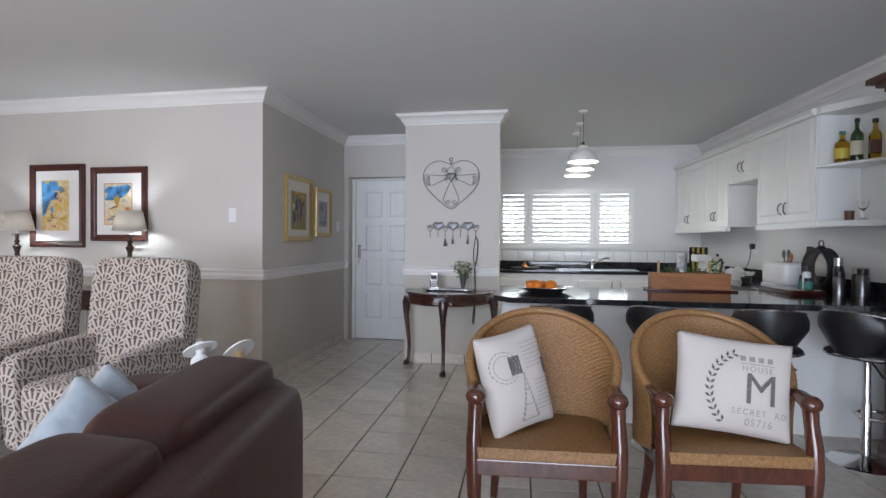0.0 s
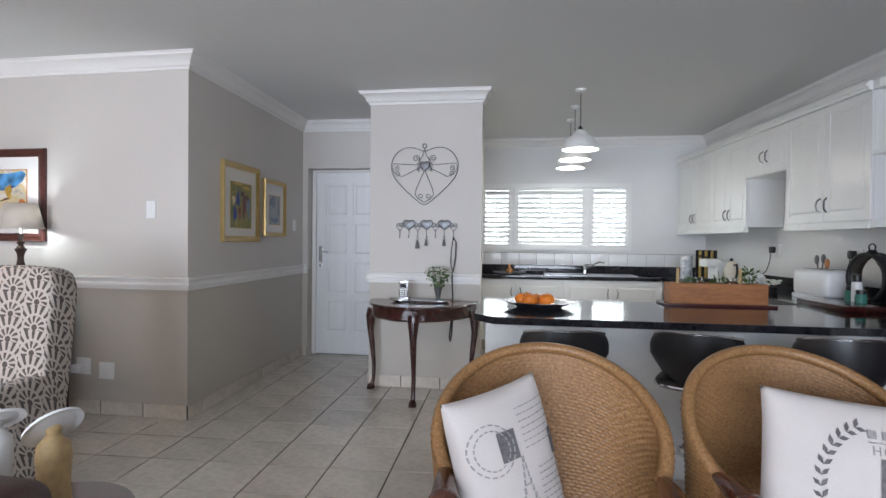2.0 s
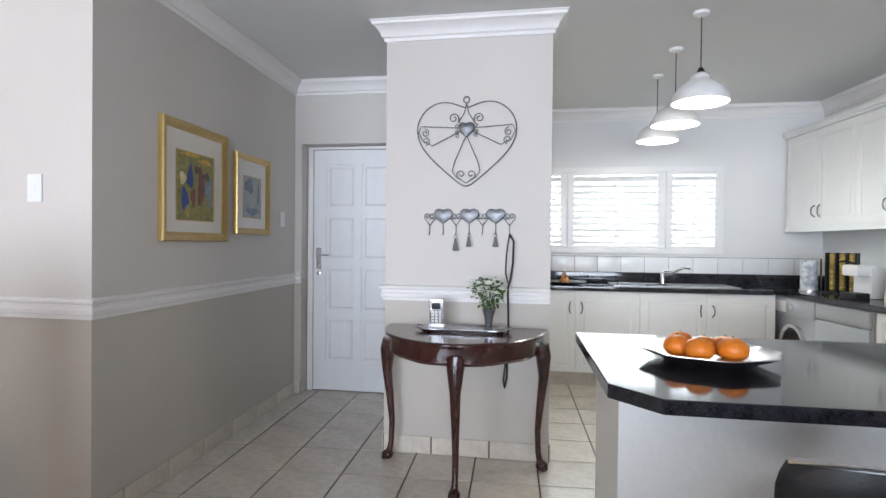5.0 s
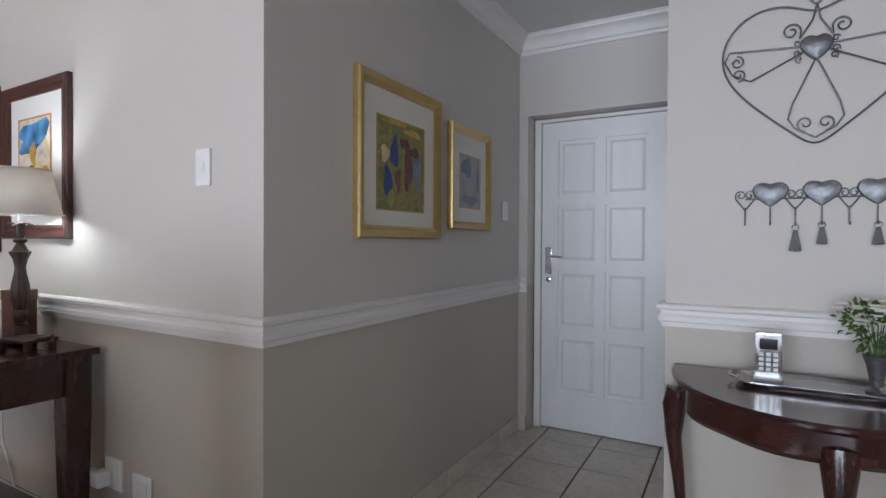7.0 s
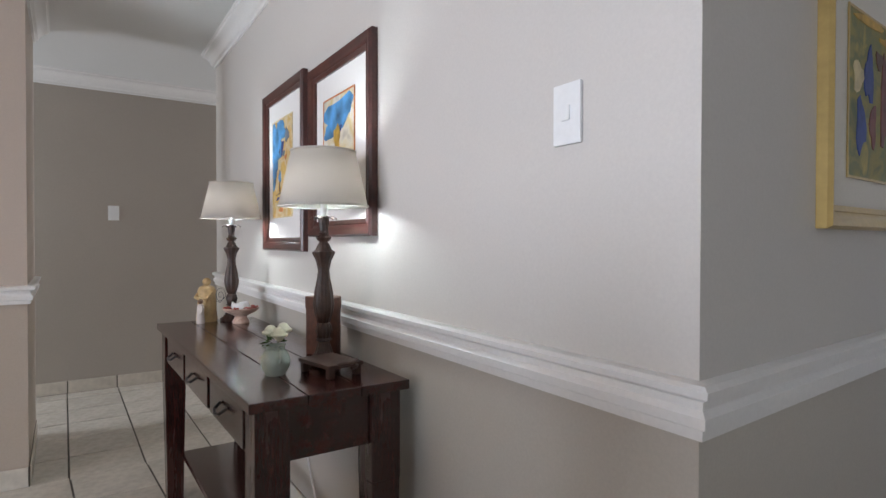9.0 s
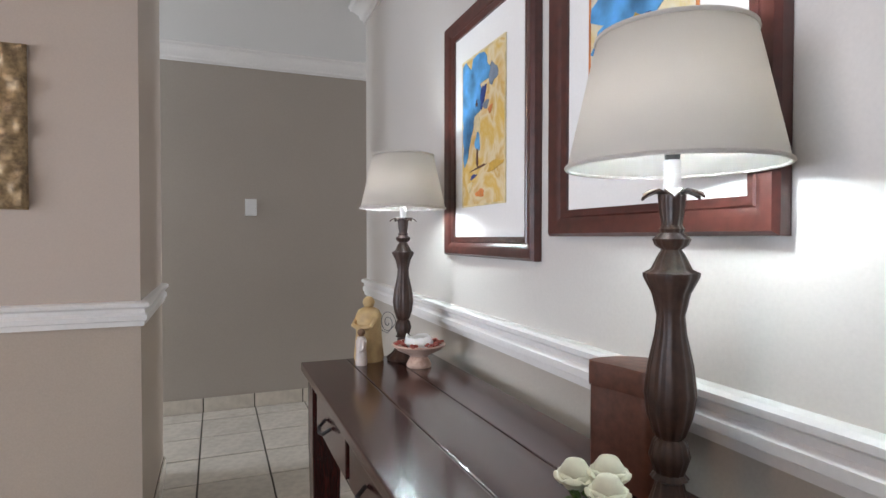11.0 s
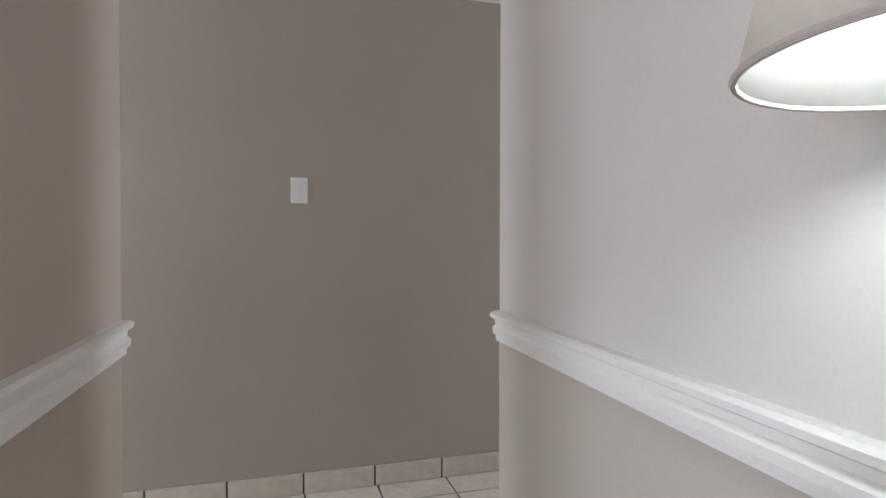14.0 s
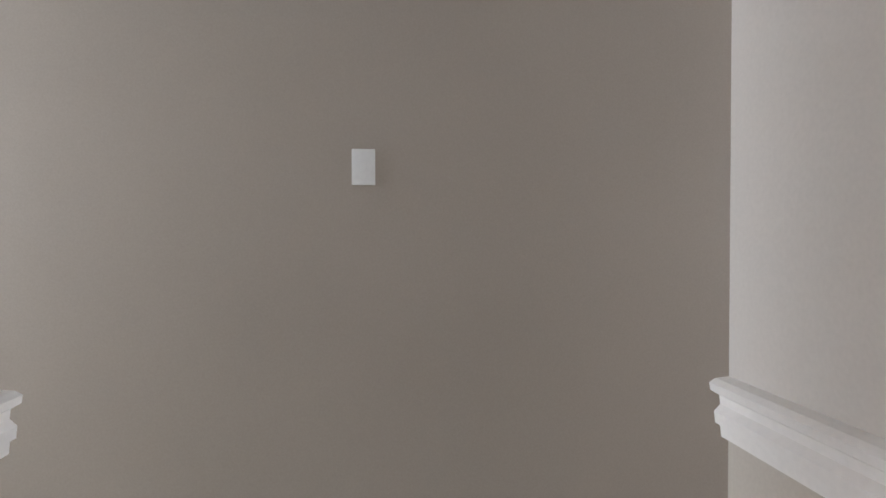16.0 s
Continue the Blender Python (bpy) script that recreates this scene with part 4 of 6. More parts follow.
tin = root("leather_tin", pose(-3.13, 4.155, 0.832, 0, 0, 12), "brown leather covered lidded canister, kidney shaped", "canister")
for nm, z0, z1, k in (("body", 0, 0.165, 1.0), ("lid", 0.158, 0.20, 1.05)):
    bm = bmesh.new()
    pts = []
    for i in range(40):
        a = 2 * math.pi * i / 40
        pts.append((k * 0.066 * math.cos(a) * (1 - 0.08 * math.cos(2 * a)), k * 0.048 * math.sin(a) - k * 0.014 * math.cos(2 * a) * 1.2))
    lo = [bm.verts.new((x, y, z0)) for x, y in pts]
    hi = [bm.verts.new((x, y, z1)) for x, y in pts]
    for i in range(40):
        bm.faces.new((lo[i], lo[(i + 1) % 40], hi[(i + 1) % 40], hi[i]))
    bm.faces.new(lo[::-1])
    bm.faces.new(hi)
    finish(nm, bm, mat("worn_brown_leather", (0.12, 0.045, 0.028), 0.42, vary=0.3, fine=60, bump=0.2), tin, bevel=0.004, smooth=True)
scl = root("cast_iron_stand", pose(-2.86, 4.07, 0.832, 0, 0, 10), "dark cast iron trivet stand beside the lamp", "stand")
bm = bmesh.new()
add_box(bm, -0.085, 0.085, -0.06, 0.06, 0.028, 0.04)
for sx in (-1, 1):
    for sy in (-1, 1):
        add_box(bm, sx * 0.07 - 0.01, sx * 0.07 + 0.01, sy * 0.045 - 0.01, sy * 0.045 + 0.01, 0, 0.028)
finish("plate", bm, BROWNLAMP, scl, bevel=0.004)
tube("scroll", [(0.09 + 0.02 * math.cos(i * 0.6), 0.03 * math.sin(i * 0.6), 0.03 + 0.0015 * i) for i in range(14)], 0.005, BROWNLAMP, scl)

# ---------- half-moon table and what stands on it ----------
ht = root("half_moon_table", pose(-0.315, 5.385, 0), "polished dark mahogany half-moon table with cabriole legs", "table")
RX, RYY = 0.465, 0.60
bm = bmesh.new()


def half_ring(k, z, wob=0.0):
    pts = []
    for i in range(33):
        a = math.pi + math.pi * i / 32
        w = 1 + wob * (math.cos(10 * a))
        pts.append(bm.verts.new((RX * k * math.cos(a) * w, RYY * k * math.sin(a) * w, z)))
    return pts


rings = [half_ring(0.97, 0.752), half_ring(1.0, 0.757), half_ring(1.0, 0.766), half_ring(0.985, 0.772)]
for a, b in zip(rings, rings[1:]):
    for i in range(32):
        bm.faces.new((a[i], a[i + 1], b[i + 1], b[i]))
bm.faces.new(rings[-1])
bm.faces.new(rings[0][::-1])
for a, b in zip(rings, rings[1:]):
    bm.faces.new((a[0], b[0], b[-1], a[-1]))
finish("top", bm, MAHOG, ht, smooth=True, auto=30)
bm = bmesh.new()
rings = [half_ring(0.93, 0.655, 0.012), half_ring(0.95, 0.67, 0.012), half_ring(0.95, 0.74, 0.012), half_ring(0.965, 0.752, 0.0)]
for a, b in zip(rings, rings[1:]):
    for i in range(32):
        bm.faces.new((a[i], a[i + 1], b[i + 1], b[i]))
    bm.faces.new((a[0], b[0], b[-1], a[-1]))
bm.faces.new(rings[0][::-1])
finish("apron", bm, MAHOG, ht, smooth=True, auto=30)
for lx, ly, ox, oy in ((-0.425, -0.10, -1, -0.25), (0.425, -0.10, 1, -0.25), (0.02, -0.535, 0, -1)):
    path, rad = [], []
    for z, o, rr in ((0.69, 0.0, 0.052), (0.635, 0.02, 0.043), (0.52, 0.022, 0.028), (0.38, 0.006, 0.022), (0.22, -0.008, 0.017), (0.10, -0.004, 0.016), (0.05, 0.006, 0.018)):
        path.append((lx + ox * o, ly + oy * o, z))
        rad.append(rr)
    bm = bmesh.new()
    add_tube(bm, path, rad, 12)
    add_ball(bm, (lx + ox * 0.012, ly + oy * 0.012, 0.026), 0.03, 12, 0.86)
    for k in range(4):
        a = math.atan2(oy, ox) + (k - 1.5) * 0.55
        add_tube(bm, [(lx + 0.012 * math.cos(a), ly + 0.012 * math.sin(a), 0.06), (lx + ox * 0.012 + 0.032 * math.cos(a), ly + oy * 0.012 + 0.032 * math.sin(a), 0.035),
                      (lx + ox * 0.012 + 0.034 * math.cos(a), ly + oy * 0.012 + 0.034 * math.sin(a), 0.006)], 0.006, 6)
    finish("leg", bm, MAHOGV, ht, smooth=True)
tr = root("silver_tray", pose(-0.31, 5.20, 0.772), "rectangular hammered silver tray with handles", "tray")
bm = bmesh.new()
loops = []
for k, z in ((0.86, 0.0), (0.9, 0.004), (1.0, 0.016), (1.0, 0.02), (0.89, 0.008), (0.84, 0.005)):
    loops.append([bm.verts.new((0.245 * k * math.copysign(abs(math.cos(a)) ** 0.35, math.cos(a)), 0.10 * k * math.copysign(abs(math.sin(a)) ** 0.35, math.sin(a)), z))
                  for a in [2 * math.pi * i / 48 for i in range(48)]])
for a, b in zip(loops, loops[1:]):
    for i in range(48):
        bm.faces.new((a[i], a[(i + 1) % 48], b[(i + 1) % 48], b[i]))
bm.faces.new(loops[-1])
bm.faces.new(loops[0][::-1])
finish("dish", bm, SILVER, tr, smooth=True)
for s in (-1, 1):
    tube("handle", [(s * 0.235, -0.04, 0.018), (s * 0.262, -0.03, 0.024), (s * 0.268, 0, 0.026), (s * 0.262, 0.03, 0.024), (s * 0.235, 0.04, 0.018)], 0.004, SILVER, tr)
ph = root("cordless_phone", pose(-0.46, 5.22, 0.777, 8), "silver cordless telephone handset on its cradle", "telephone")
box("cradle", -0.045, 0.045, -0.035, 0.035, 0, 0.025, STEEL, ph, bevel=0.008)
box("handset", -0.04, 0.04, -0.014, 0.016, 0.016, 0.17, SILVER, ph, bevel=0.01)
box("screen", -0.026, 0.026, -0.0155, -0.0135, 0.115, 0.15, BLACK, ph, bevel=0.001)
for i in range(4):
    for j in range(3):
        box("key", -0.028 + 0.021 * j, -0.014 + 0.021 * j, -0.017, -0.0135, 0.04 + 0.017 * i, 0.051 + 0.017 * i, PLAST, ph, bevel=0.002)
fv = root("flower_vase", pose(-0.17, 5.22, 0.777), "small silver vase of white daisies and leaves", "vase")
lathe("vase", [(0, 0), (0.028, 0), (0.03, 0.006), (0.016, 0.02), (0.018, 0.03), (0.026, 0.08), (0.038, 0.118), (0.036, 0.118), (0.022, 0.08), (0, 0.06)], PEWTER, fv)
bm = bmesh.new()
for _ in range(26):
    d = Vector((random.gauss(0, 0.5), random.gauss(0, 0.5), 1)).normalized()
    add_tube(bm, [(0, 0, 0.08), (d.x * 0.05, d.y * 0.05, 0.15), (d.x * 0.11, d.y * 0.09, 0.10 + 0.13 * d.z)], 0.0014, 4)
leaf_cluster(bm, (0, 0, 0.20), 0.09, 240, 0.024)
leaf_cluster(bm, (-0.05, 0, 0.22), 0.06, 100, 0.02)
finish("foliage", bm, GREEN, fv)
bm = bmesh.new()
for _ in range(44):
    c = Vector((random.gauss(0.02, 0.05), random.gauss(0, 0.035), 0.255 + random.uniform(-0.05, 0.035)))
    for i in range(7):
        a = 2 * math.pi * i / 7
        add_ball(bm, (c.x + 0.011 * math.cos(a), c.y + 0.011 * math.sin(a), c.z), 0.0075, 6, 0.5)
finish("blossoms", bm, PETAL, fv, smooth=True)

# ---------- wrought-iron heart, key rack and leash on the column ----------
CYW = 5.402


def heart_pts(w, h, n=60):
    out = []
    for i in range(n):
        t = 2 * math.pi * i / n
        x = 0.55 * math.sin(t) ** 3 + 0.45 * math.sin(t)
        z = 0.55 * (13 * math.cos(t) - 5 * math.cos(2 * t) - 2 * math.cos(3 * t) - math.cos(4 * t)) / 14.5 + 0.45 * math.cos(t) + 0.08
        out.append((x * w / 2, z * h / 2))
    return out


def spiral(cx, cz, r, a0, turns, s=1, n=22):
    return [(cx + r * (1 - 0.8 * i / n) * math.cos(a0 + s * turns * 6.283 * i / n), cz + r * (1 - 0.8 * i / n) * math.sin(a0 + s * turns * 6.283 * i / n)) for i in range(n)]


hrt = root("iron_heart", pose(-0.328, CYW, 1.86), "large grey wrought-iron heart wall decoration", "wall decoration")
R3 = lambda pts, y=-0.012: [(x, y, z) for x, z in pts]
tube("outline", R3(heart_pts(0.585, 0.53)), 0.0034, IRON, hrt, closed=True)
bm = bmesh.new()
add_tube(bm, R3([(0.018 * math.cos(i * 0.524), 0.235 + 0.018 * math.sin(i * 0.524)) for i in range(12)]), 0.004, 6, True)
for s in (-1, 1):
    add_tube(bm, R3([(0, 0.215), (s * 0.012, 0.16), (s * 0.05, 0.10)] + [(x, z) for x, z in spiral(s * 0.075, 0.128, 0.03, math.pi if s > 0 else 0, 1.4, -s)]), 0.003, 6)
    add_tube(bm, R3([(s * 0.03, 0.07), (s * 0.27, 0.085), (s * 0.285, 0.05), (s * 0.26, 0.0), (s * 0.20, -0.03), (s * 0.03, 0.055)]), 0.003, 6)
    add_tube(bm, R3(spiral(s * 0.245, 0.045, 0.024, 1.6, 1.4, s)), 0.003, 6)
    add_tube(bm, R3(spiral(s * 0.24, -0.002, 0.024, -1.6, 1.4, -s)), 0.003, 6)
    add_tube(bm, R3([(0, 0.03), (s * 0.07, -0.13), (s * 0.082, -0.18), (s * 0.06, -0.215), (0, -0.25)]), 0.003, 6)
    add_tube(bm, R3(spiral(s * 0.03, -0.20, 0.028, -1.6, 1.3, s)), 0.003, 6)
    for a in (0.3, -0.4, -1.0):
        add_tube(bm, R3(spiral(s * (0.045 + 0.012 * math.cos(a)), 0.07 + 0.05 * math.sin(a), 0.013, a, 1.2, s, 14)), 0.0025, 5)
finish("scrollwork", bm, IRON, hrt, smooth=True)


def solid_heart(bm, w, h, d, m):
    o = heart_pts(w, h, 32)
    back = [bm.verts.new(m @ Vector((x, 0, z))) for x, z in o]
    mid = [bm.verts.new(m @ Vector((x * 0.92, -d * 0.7, z * 0.92))) for x, z in o]
    inn = [bm.verts.new(m @ Vector((x * 0.5, -d, z * 0.5))) for x, z in o]
    for a, b in ((back, mid), (mid, inn)):
        for i in range(32):
            bm.faces.new((a[i], a[(i + 1) % 32], b[(i + 1) % 32], b[i]))
    bm.faces.new(inn)


bm = bmesh.new()
solid_heart(bm, 0.10, 0.095, 0.024, Matrix.Translation((0, -0.008, 0.065)))
finish("centre_heart", bm, PEWTER, hrt, smooth=True, auto=50)
rk = root("key_rack", pose(-0.306, CYW, 1.40), "pewter heart key rack with hanging keys", "key rack")
for x in (-0.155, 0.0, 0.155):
    bm = bmesh.new()
    solid_heart(bm, 0.115, 0.095, 0.018, Matrix.Translation((x, -0.004, 0.02)))
    finish("heart", bm, PEWTER, rk, smooth=True, auto=50)
bm = bmesh.new()
for x in (-0.235, -0.078, 0.078, 0.235):
    for s in (-1, 1):
        add_tube(bm, R3([(x, -0.04), (x + s * 0.03, 0.0)] + spiral(x + s * 0.014, 0.014, 0.018, 0 if s > 0 else math.pi, 1.3, s, 16), -0.008), 0.0026, 6)
for x in (-0.235, -0.155, -0.078, 0, 0.078, 0.155, 0.235):
    add_tube(bm, R3([(x, -0.03), (x, -0.085)], -0.008) + [(x, -0.02, -0.094), (x, -0.028, -0.085)], 0.0026, 6)
add_tube(bm, R3([(-0.235, 0.0), (0.235, 0.0)], -0.004), 0.0026, 6)
finish("hooks", bm, IRON, rk, smooth=True)
for x, z, l in ((-0.078, -0.10, 0.075), (0.0, -0.09, 0.06), (0.155, -0.09, 0.06)):
    kt = root("key_bunch", pose(-0.306 + x, CYW - 0.024, 1.40 + z), "bunch of dark keys on leather tag", "keys", "keys on the rack")
    tube("ring", [(0.011 * math.cos(i * 0.63), 0, -0.006 + 0.011 * math.sin(i * 0.63)) for i in range(10)], 0.0015, CHROME, kt, closed=True, n=5)
    for k in (-1, 0, 1):
        box("key", -0.006, 0.006, -0.002 + 0.004 * k, 0.001 + 0.004 * k, -l, 0.0, BLACK, kt, bevel=0.001, at=pose(0, 0, -0.014, 0, 11 * k))
ls = tube("dog_leash", [(-0.07, 5.375, 1.31), (-0.045, 5.37, 1.27), (-0.048, 5.37, 1.15), (-0.06, 5.37, 1.06), (-0.075, 5.365, 1.0), (-0.072, 5.36, 0.9), (-0.072, 5.392, 0.8), (-0.075, 5.396, 0.6),
                        (-0.078, 5.39, 0.48), (-0.09, 5.385, 0.42), (-0.098, 5.39, 0.46), (-0.082, 5.392, 0.6)], 0.006, BLACK)
tagged(ls, "black webbing dog leash hanging from hook", "leash")
ls2 = tube("strap", [(-0.07, 5.375, 1.31), (-0.085, 5.372, 1.2), (-0.09, 5.372, 1.09), (-0.075, 5.368, 1.03)], 0.004, BLACK, ls)

# ---------- kitchen units ----------
CT = 0.89


def add_panel_door(bm, x0, x1, z0, z1, t=0.018):
    """Shaker door in the xz plane with its face at y = 0, towards -y."""
    s = 0.055
    add_box(bm, x0, x1, 0.005, t, z0, z1)
    for a, b, c, d in ((x0, x0 + s, z0, z1), (x1 - s, x1, z0, z1), (x0 + s, x1 - s, z1 - s, z1), (x0 + s, x1 - s, z0, z0 + s)):
        add_box(bm, a, b, 0, 0.005, c, d)
    if x1 - x0 > 0.16:
        v = add_box(bm, x0 + s + 0.012, x1 - s - 0.012, 0.0005, 0.005, z0 + s + 0.012, z1 - s - 0.012)
        for q in (0, 1, 4, 5):
            v[q].co.x += 0.012 * (1 if q in (0, 4) else -1)
            v[q].co.z += 0.012 * (1 if q in (0, 1) else -1)


def panel_door(parent, x0, x1, z0, z1, y, handle_x=None, handle_z=None):
    bm = bmesh.new()
    add_panel_door(bm, x0 + 0.0015, x1 - 0.0015, z0, z1)
    d = finish("door", bm, WHITE, parent, at=pose(0, y, 0))
    if handle_x is not None:
        k = 0.008 if handle_x > (x0 + x1) / 2 else -0.008
        tube("handle", [(handle_x, 0, handle_z - 0.05), (handle_x - k, -0.022, handle_z - 0.03), (handle_x - 1.6 * k, -0.026, handle_z), (handle_x - k, -0.022, handle_z + 0.03), (handle_x, 0, handle_z + 0.05)], 0.0058, DARKSTEEL, d)
    return d


FY = BK - 0.60
# back run
for x0, w, hs in ((-0.69, 0.56, (1,)), (-0.13, 0.55, (1,)), (0.42, 0.54, (0,)), (0.96, 0.545, (1,)), (1.505, 0.535, (0,))):
    u = root("base_cabinet", pose(x0, FY, 0), "white shaker base cabinet unit with steel handle", "cabinet", "kitchen base cabinets")
    box("carcass", 0.001, w - 0.001, 0.02, 0.58, 0.13, CT - 0.042, WHITE, u)
    panel_door(u, 0, w, 0.13, CT - 0.05, 0, w - 0.045 if hs[0] else 0.045, 0.70)
    box("plinth", 0.0, w, 0.07, 0.09, 0.0, 0.13, SKIRT, u)
wt = root("worktop", pose(0, 0, 0), "polished black granite worktop with upstand", "worktop")
box("slab", -0.69, 2.02, FY - 0.02, BK - 0.001, CT - 0.04, CT, GRANITE, wt, bevel=0.004)
box("upstand", -0.69, 2.64, BK - 0.022, BK - 0.002, CT, CT + 0.10, GRANITE, wt, bevel=0.002)
bm = bmesh.new()
add_box(bm, -0.35, 3.30, 0.002, 0.64, CT - 0.04, CT, Matrix.Translation(KP(0, 0)) @ Matrix.Rotation(KA, 4, 'Z') @ Matrix.Diagonal((1, -1, 1, 1)))
finish("slab_east", bm, GRANITE, wt)
bm = bmesh.new()
add_box(bm, 0.03, 3.9, 0.002, 0.022, CT, CT + 0.10, Matrix.Translation(KP(0, 0)) @ Matrix.Rotation(KA, 4, 'Z') @ Matrix.Diagonal((1, -1, 1, 1)))
finish("upstand_east", bm, GRANITE, wt)
sk = root("kitchen_sink", pose(1.25, BK - 0.30, CT), "stainless steel inset sink with mixer tap", "sink")
bm = bmesh.new()
for x0, x1, y0, y1 in ((-0.5, 0.55, -0.22, -0.19), (-0.5, 0.55, 0.19, 0.22), (-0.5, -0.45, -0.19, 0.19), (0.52, 0.55, -0.19, 0.19), (0.0, 0.04, -0.19, 0.19)):
    add_box(bm, x0, x1, y0, y1, 0.001, 0.008)
add_box(bm, 0.04, 0.52, -0.19, 0.19, 0.001, 0.004)
finish("rim", bm, STEEL, sk, bevel=0.002)
tap = root("mixer_tap", pose(1.24, BK - 0.13, CT + 0.006), "chrome kitchen mixer tap", "tap")
lathe("body", [(0, 0), (0.027, 0), (0.025, 0.02), (0.022, 0.09), (0.02, 0.1), (0, 0.1)], CHROME, tap)
tube("spout", [(0, 0, 0.06), (0.05, -0.04, 0.09), (0.16, -0.11, 0.155), (0.20, -0.135, 0.155), (0.205, -0.14, 0.14)], 0.011, CHROME, tap)
tube("lever", [(0, 0, 0.1), (0.0, -0.01, 0.115), (0.07, -0.05, 0.125)], 0.007, CHROME, tap)
tb = root("serving_dish", pose(0.33, BK - 0.33, CT), "dark oval dish with small gourd", "dish")
lathe("dish", [(0, 0.004), (0.1, 0.004), (0.19, 0.02), (0.2, 0.026), (0.19, 0.026), (0.1, 0.012), (0, 0.012)], STEEL, tb)
bm = bmesh.new()
add_lathe(bm, [(0, 0.012), (0.035, 0.014), (0.045, 0.04), (0.03, 0.065), (0.015, 0.08), (0.012, 0.105), (0.016, 0.115), (0, 0.12)], 20)
finish("gourd", bm, mat("gourd_skin", (0.45, 0.19, 0.05), 0.5, vary=0.3, fine=20, bump=0.1), tb, smooth=True)

# right-hand run
wm = root("washing_machine", KPose(0.72, 0.63), "grey front-loading washing machine under worktop", "washing machine")
GREYM = mat("silver_grey_enamel", (0.42, 0.44, 0.46), 0.3, metal=0.2, vary=0.05, bump=0.02)
box("body", -0.295, 0.295, 0.01, 0.58, 0.01, CT - 0.045, GREYM, wm, bevel=0.008)
box("control_panel", -0.29, 0.29, -0.004, 0.01, 0.70, 0.835, GREYM, wm, bevel=0.004)
lathe("porthole", [(0.0, -0.004), (0.13, -0.004), (0.14, 0.012), (0.175, 0.02), (0.18, 0.008), (0.17, 0.0), (0, 0)], BLACK, wm, at=pose(0, 0.008, 0.45, 90))
lathe("porthole_ring", [(0.15, 0.01), (0.16, 0.026), (0.185, 0.026), (0.195, 0.0), (0.15, 0.0)], CHROME, wm, at=pose(0, 0.01, 0.45, 90))
lathe("knob", [(0, 0), (0.026, 0), (0.024, 0.02), (0, 0.022)], CHROME, wm, at=pose(0.0, -0.002, 0.77, 90))
box("drawer", -0.27, -0.1, -0.008, -0.004, 0.72, 0.81, PLAST, wm, bevel=0.003)
dw = root("dishwasher", KPose(1.34, 0.63), "grey dishwasher under the worktop", "dishwasher")
box("body", -0.295, 0.295, 0.01, 0.58, 0.01, CT - 0.045, GREYM, dw, bevel=0.008)
box("front", -0.29, 0.29, -0.012, 0.01, 0.09, 0.72, GREYM, dw, bevel=0.006)
box("control_panel", -0.29, 0.29, -0.012, 0.01, 0.73, 0.84, STEEL, dw, bevel=0.004)
for u0, w in ((1.65, 0.52), (2.17, 0.52), (2.69, 0.50)):
    u = root("base_cabinet", KPose(u0, 0.61), "white shaker base cabinet unit with steel handle", "cabinet", "kitchen base cabinets")
    box("carcass", 0.001, w - 0.001, 0.02, 0.6, 0.13, CT - 0.042, WHITE, u)
    panel_door(u, 0, w, 0.13, CT - 0.05, 0, w - 0.045, 0.70)
    box("plinth", 0.0, w, 0.07, 0.09, 0.0, 0.13, SKIRT, u)
# wall cabinets
UB, UT, UG = 1.435, 2.235, 1.865
for u0, u1, zb in ((0.02, 0.50, UB), (0.50, 0.99, UB), (0.99, 1.36, UB), (1.36, 1.73, UB), (1.73, 2.05, UG), (2.05, 2.38, UG), (2.38, 2.86, UB), (2.86, 3.33, UB)):
    w = u1 - u0
    i = (0.02, 0.99, 1.73, 2.38).count(u0)
    u = root("wall_cabinet", KPose(u0, 0.335), "white shaker wall cabinet with curved steel handle", "cabinet", "kitchen wall cabinets")
    box("carcass", 0.0005, w - 0.0005, 0.02, 0.333, zb, UT, WHITE, u)
    panel_door(u, 0, w, zb + 0.003, UT - 0.003, 0, w - 0.035 if i else 0.035, zb + (0.12 if zb < 1.6 else 0.15))
bm = bmesh.new()
KD = Matrix.Translation(KP(0, 0)) @ Matrix.Rotation(KA, 4, 'Z') @ Matrix.Diagonal((1, -1, 1, 1))
add_box(bm, 0.02, 3.33, 0.0, 0.36, UT, UT + 0.02, KD)
add_box(bm, 0.02, 3.33, 0.0, 0.375, UT + 0.02, UT + 0.045, KD)
add_box(bm, 0.02, 3.33, 0.0, 0.36, UT + 0.045, UT + 0.055, KD)
tagged(finish("cabinet_cornice", bm, WHITE), "white moulded cornice along the wall cabinets", "cornice")
for a, b in ((0.02, 1.73), (2.38, 3.33)):
    bm = bmesh.new()
    add_box(bm, a, b, 0.31, 0.345, UB - 0.05, UB - 0.002, KD)
    add_box(bm, a, b, 0.345, 0.352, UB - 0.05, UB - 0.03, KD)
    tagged(finish("light_pelmet", bm, WHITE), "white pelmet strip under the wall cabinets", "pelmet")
# open angled end shelves
es = root("corner_shelf", KPose(3.33, 0.335), "white open angled end shelf with bottles", "shelf")
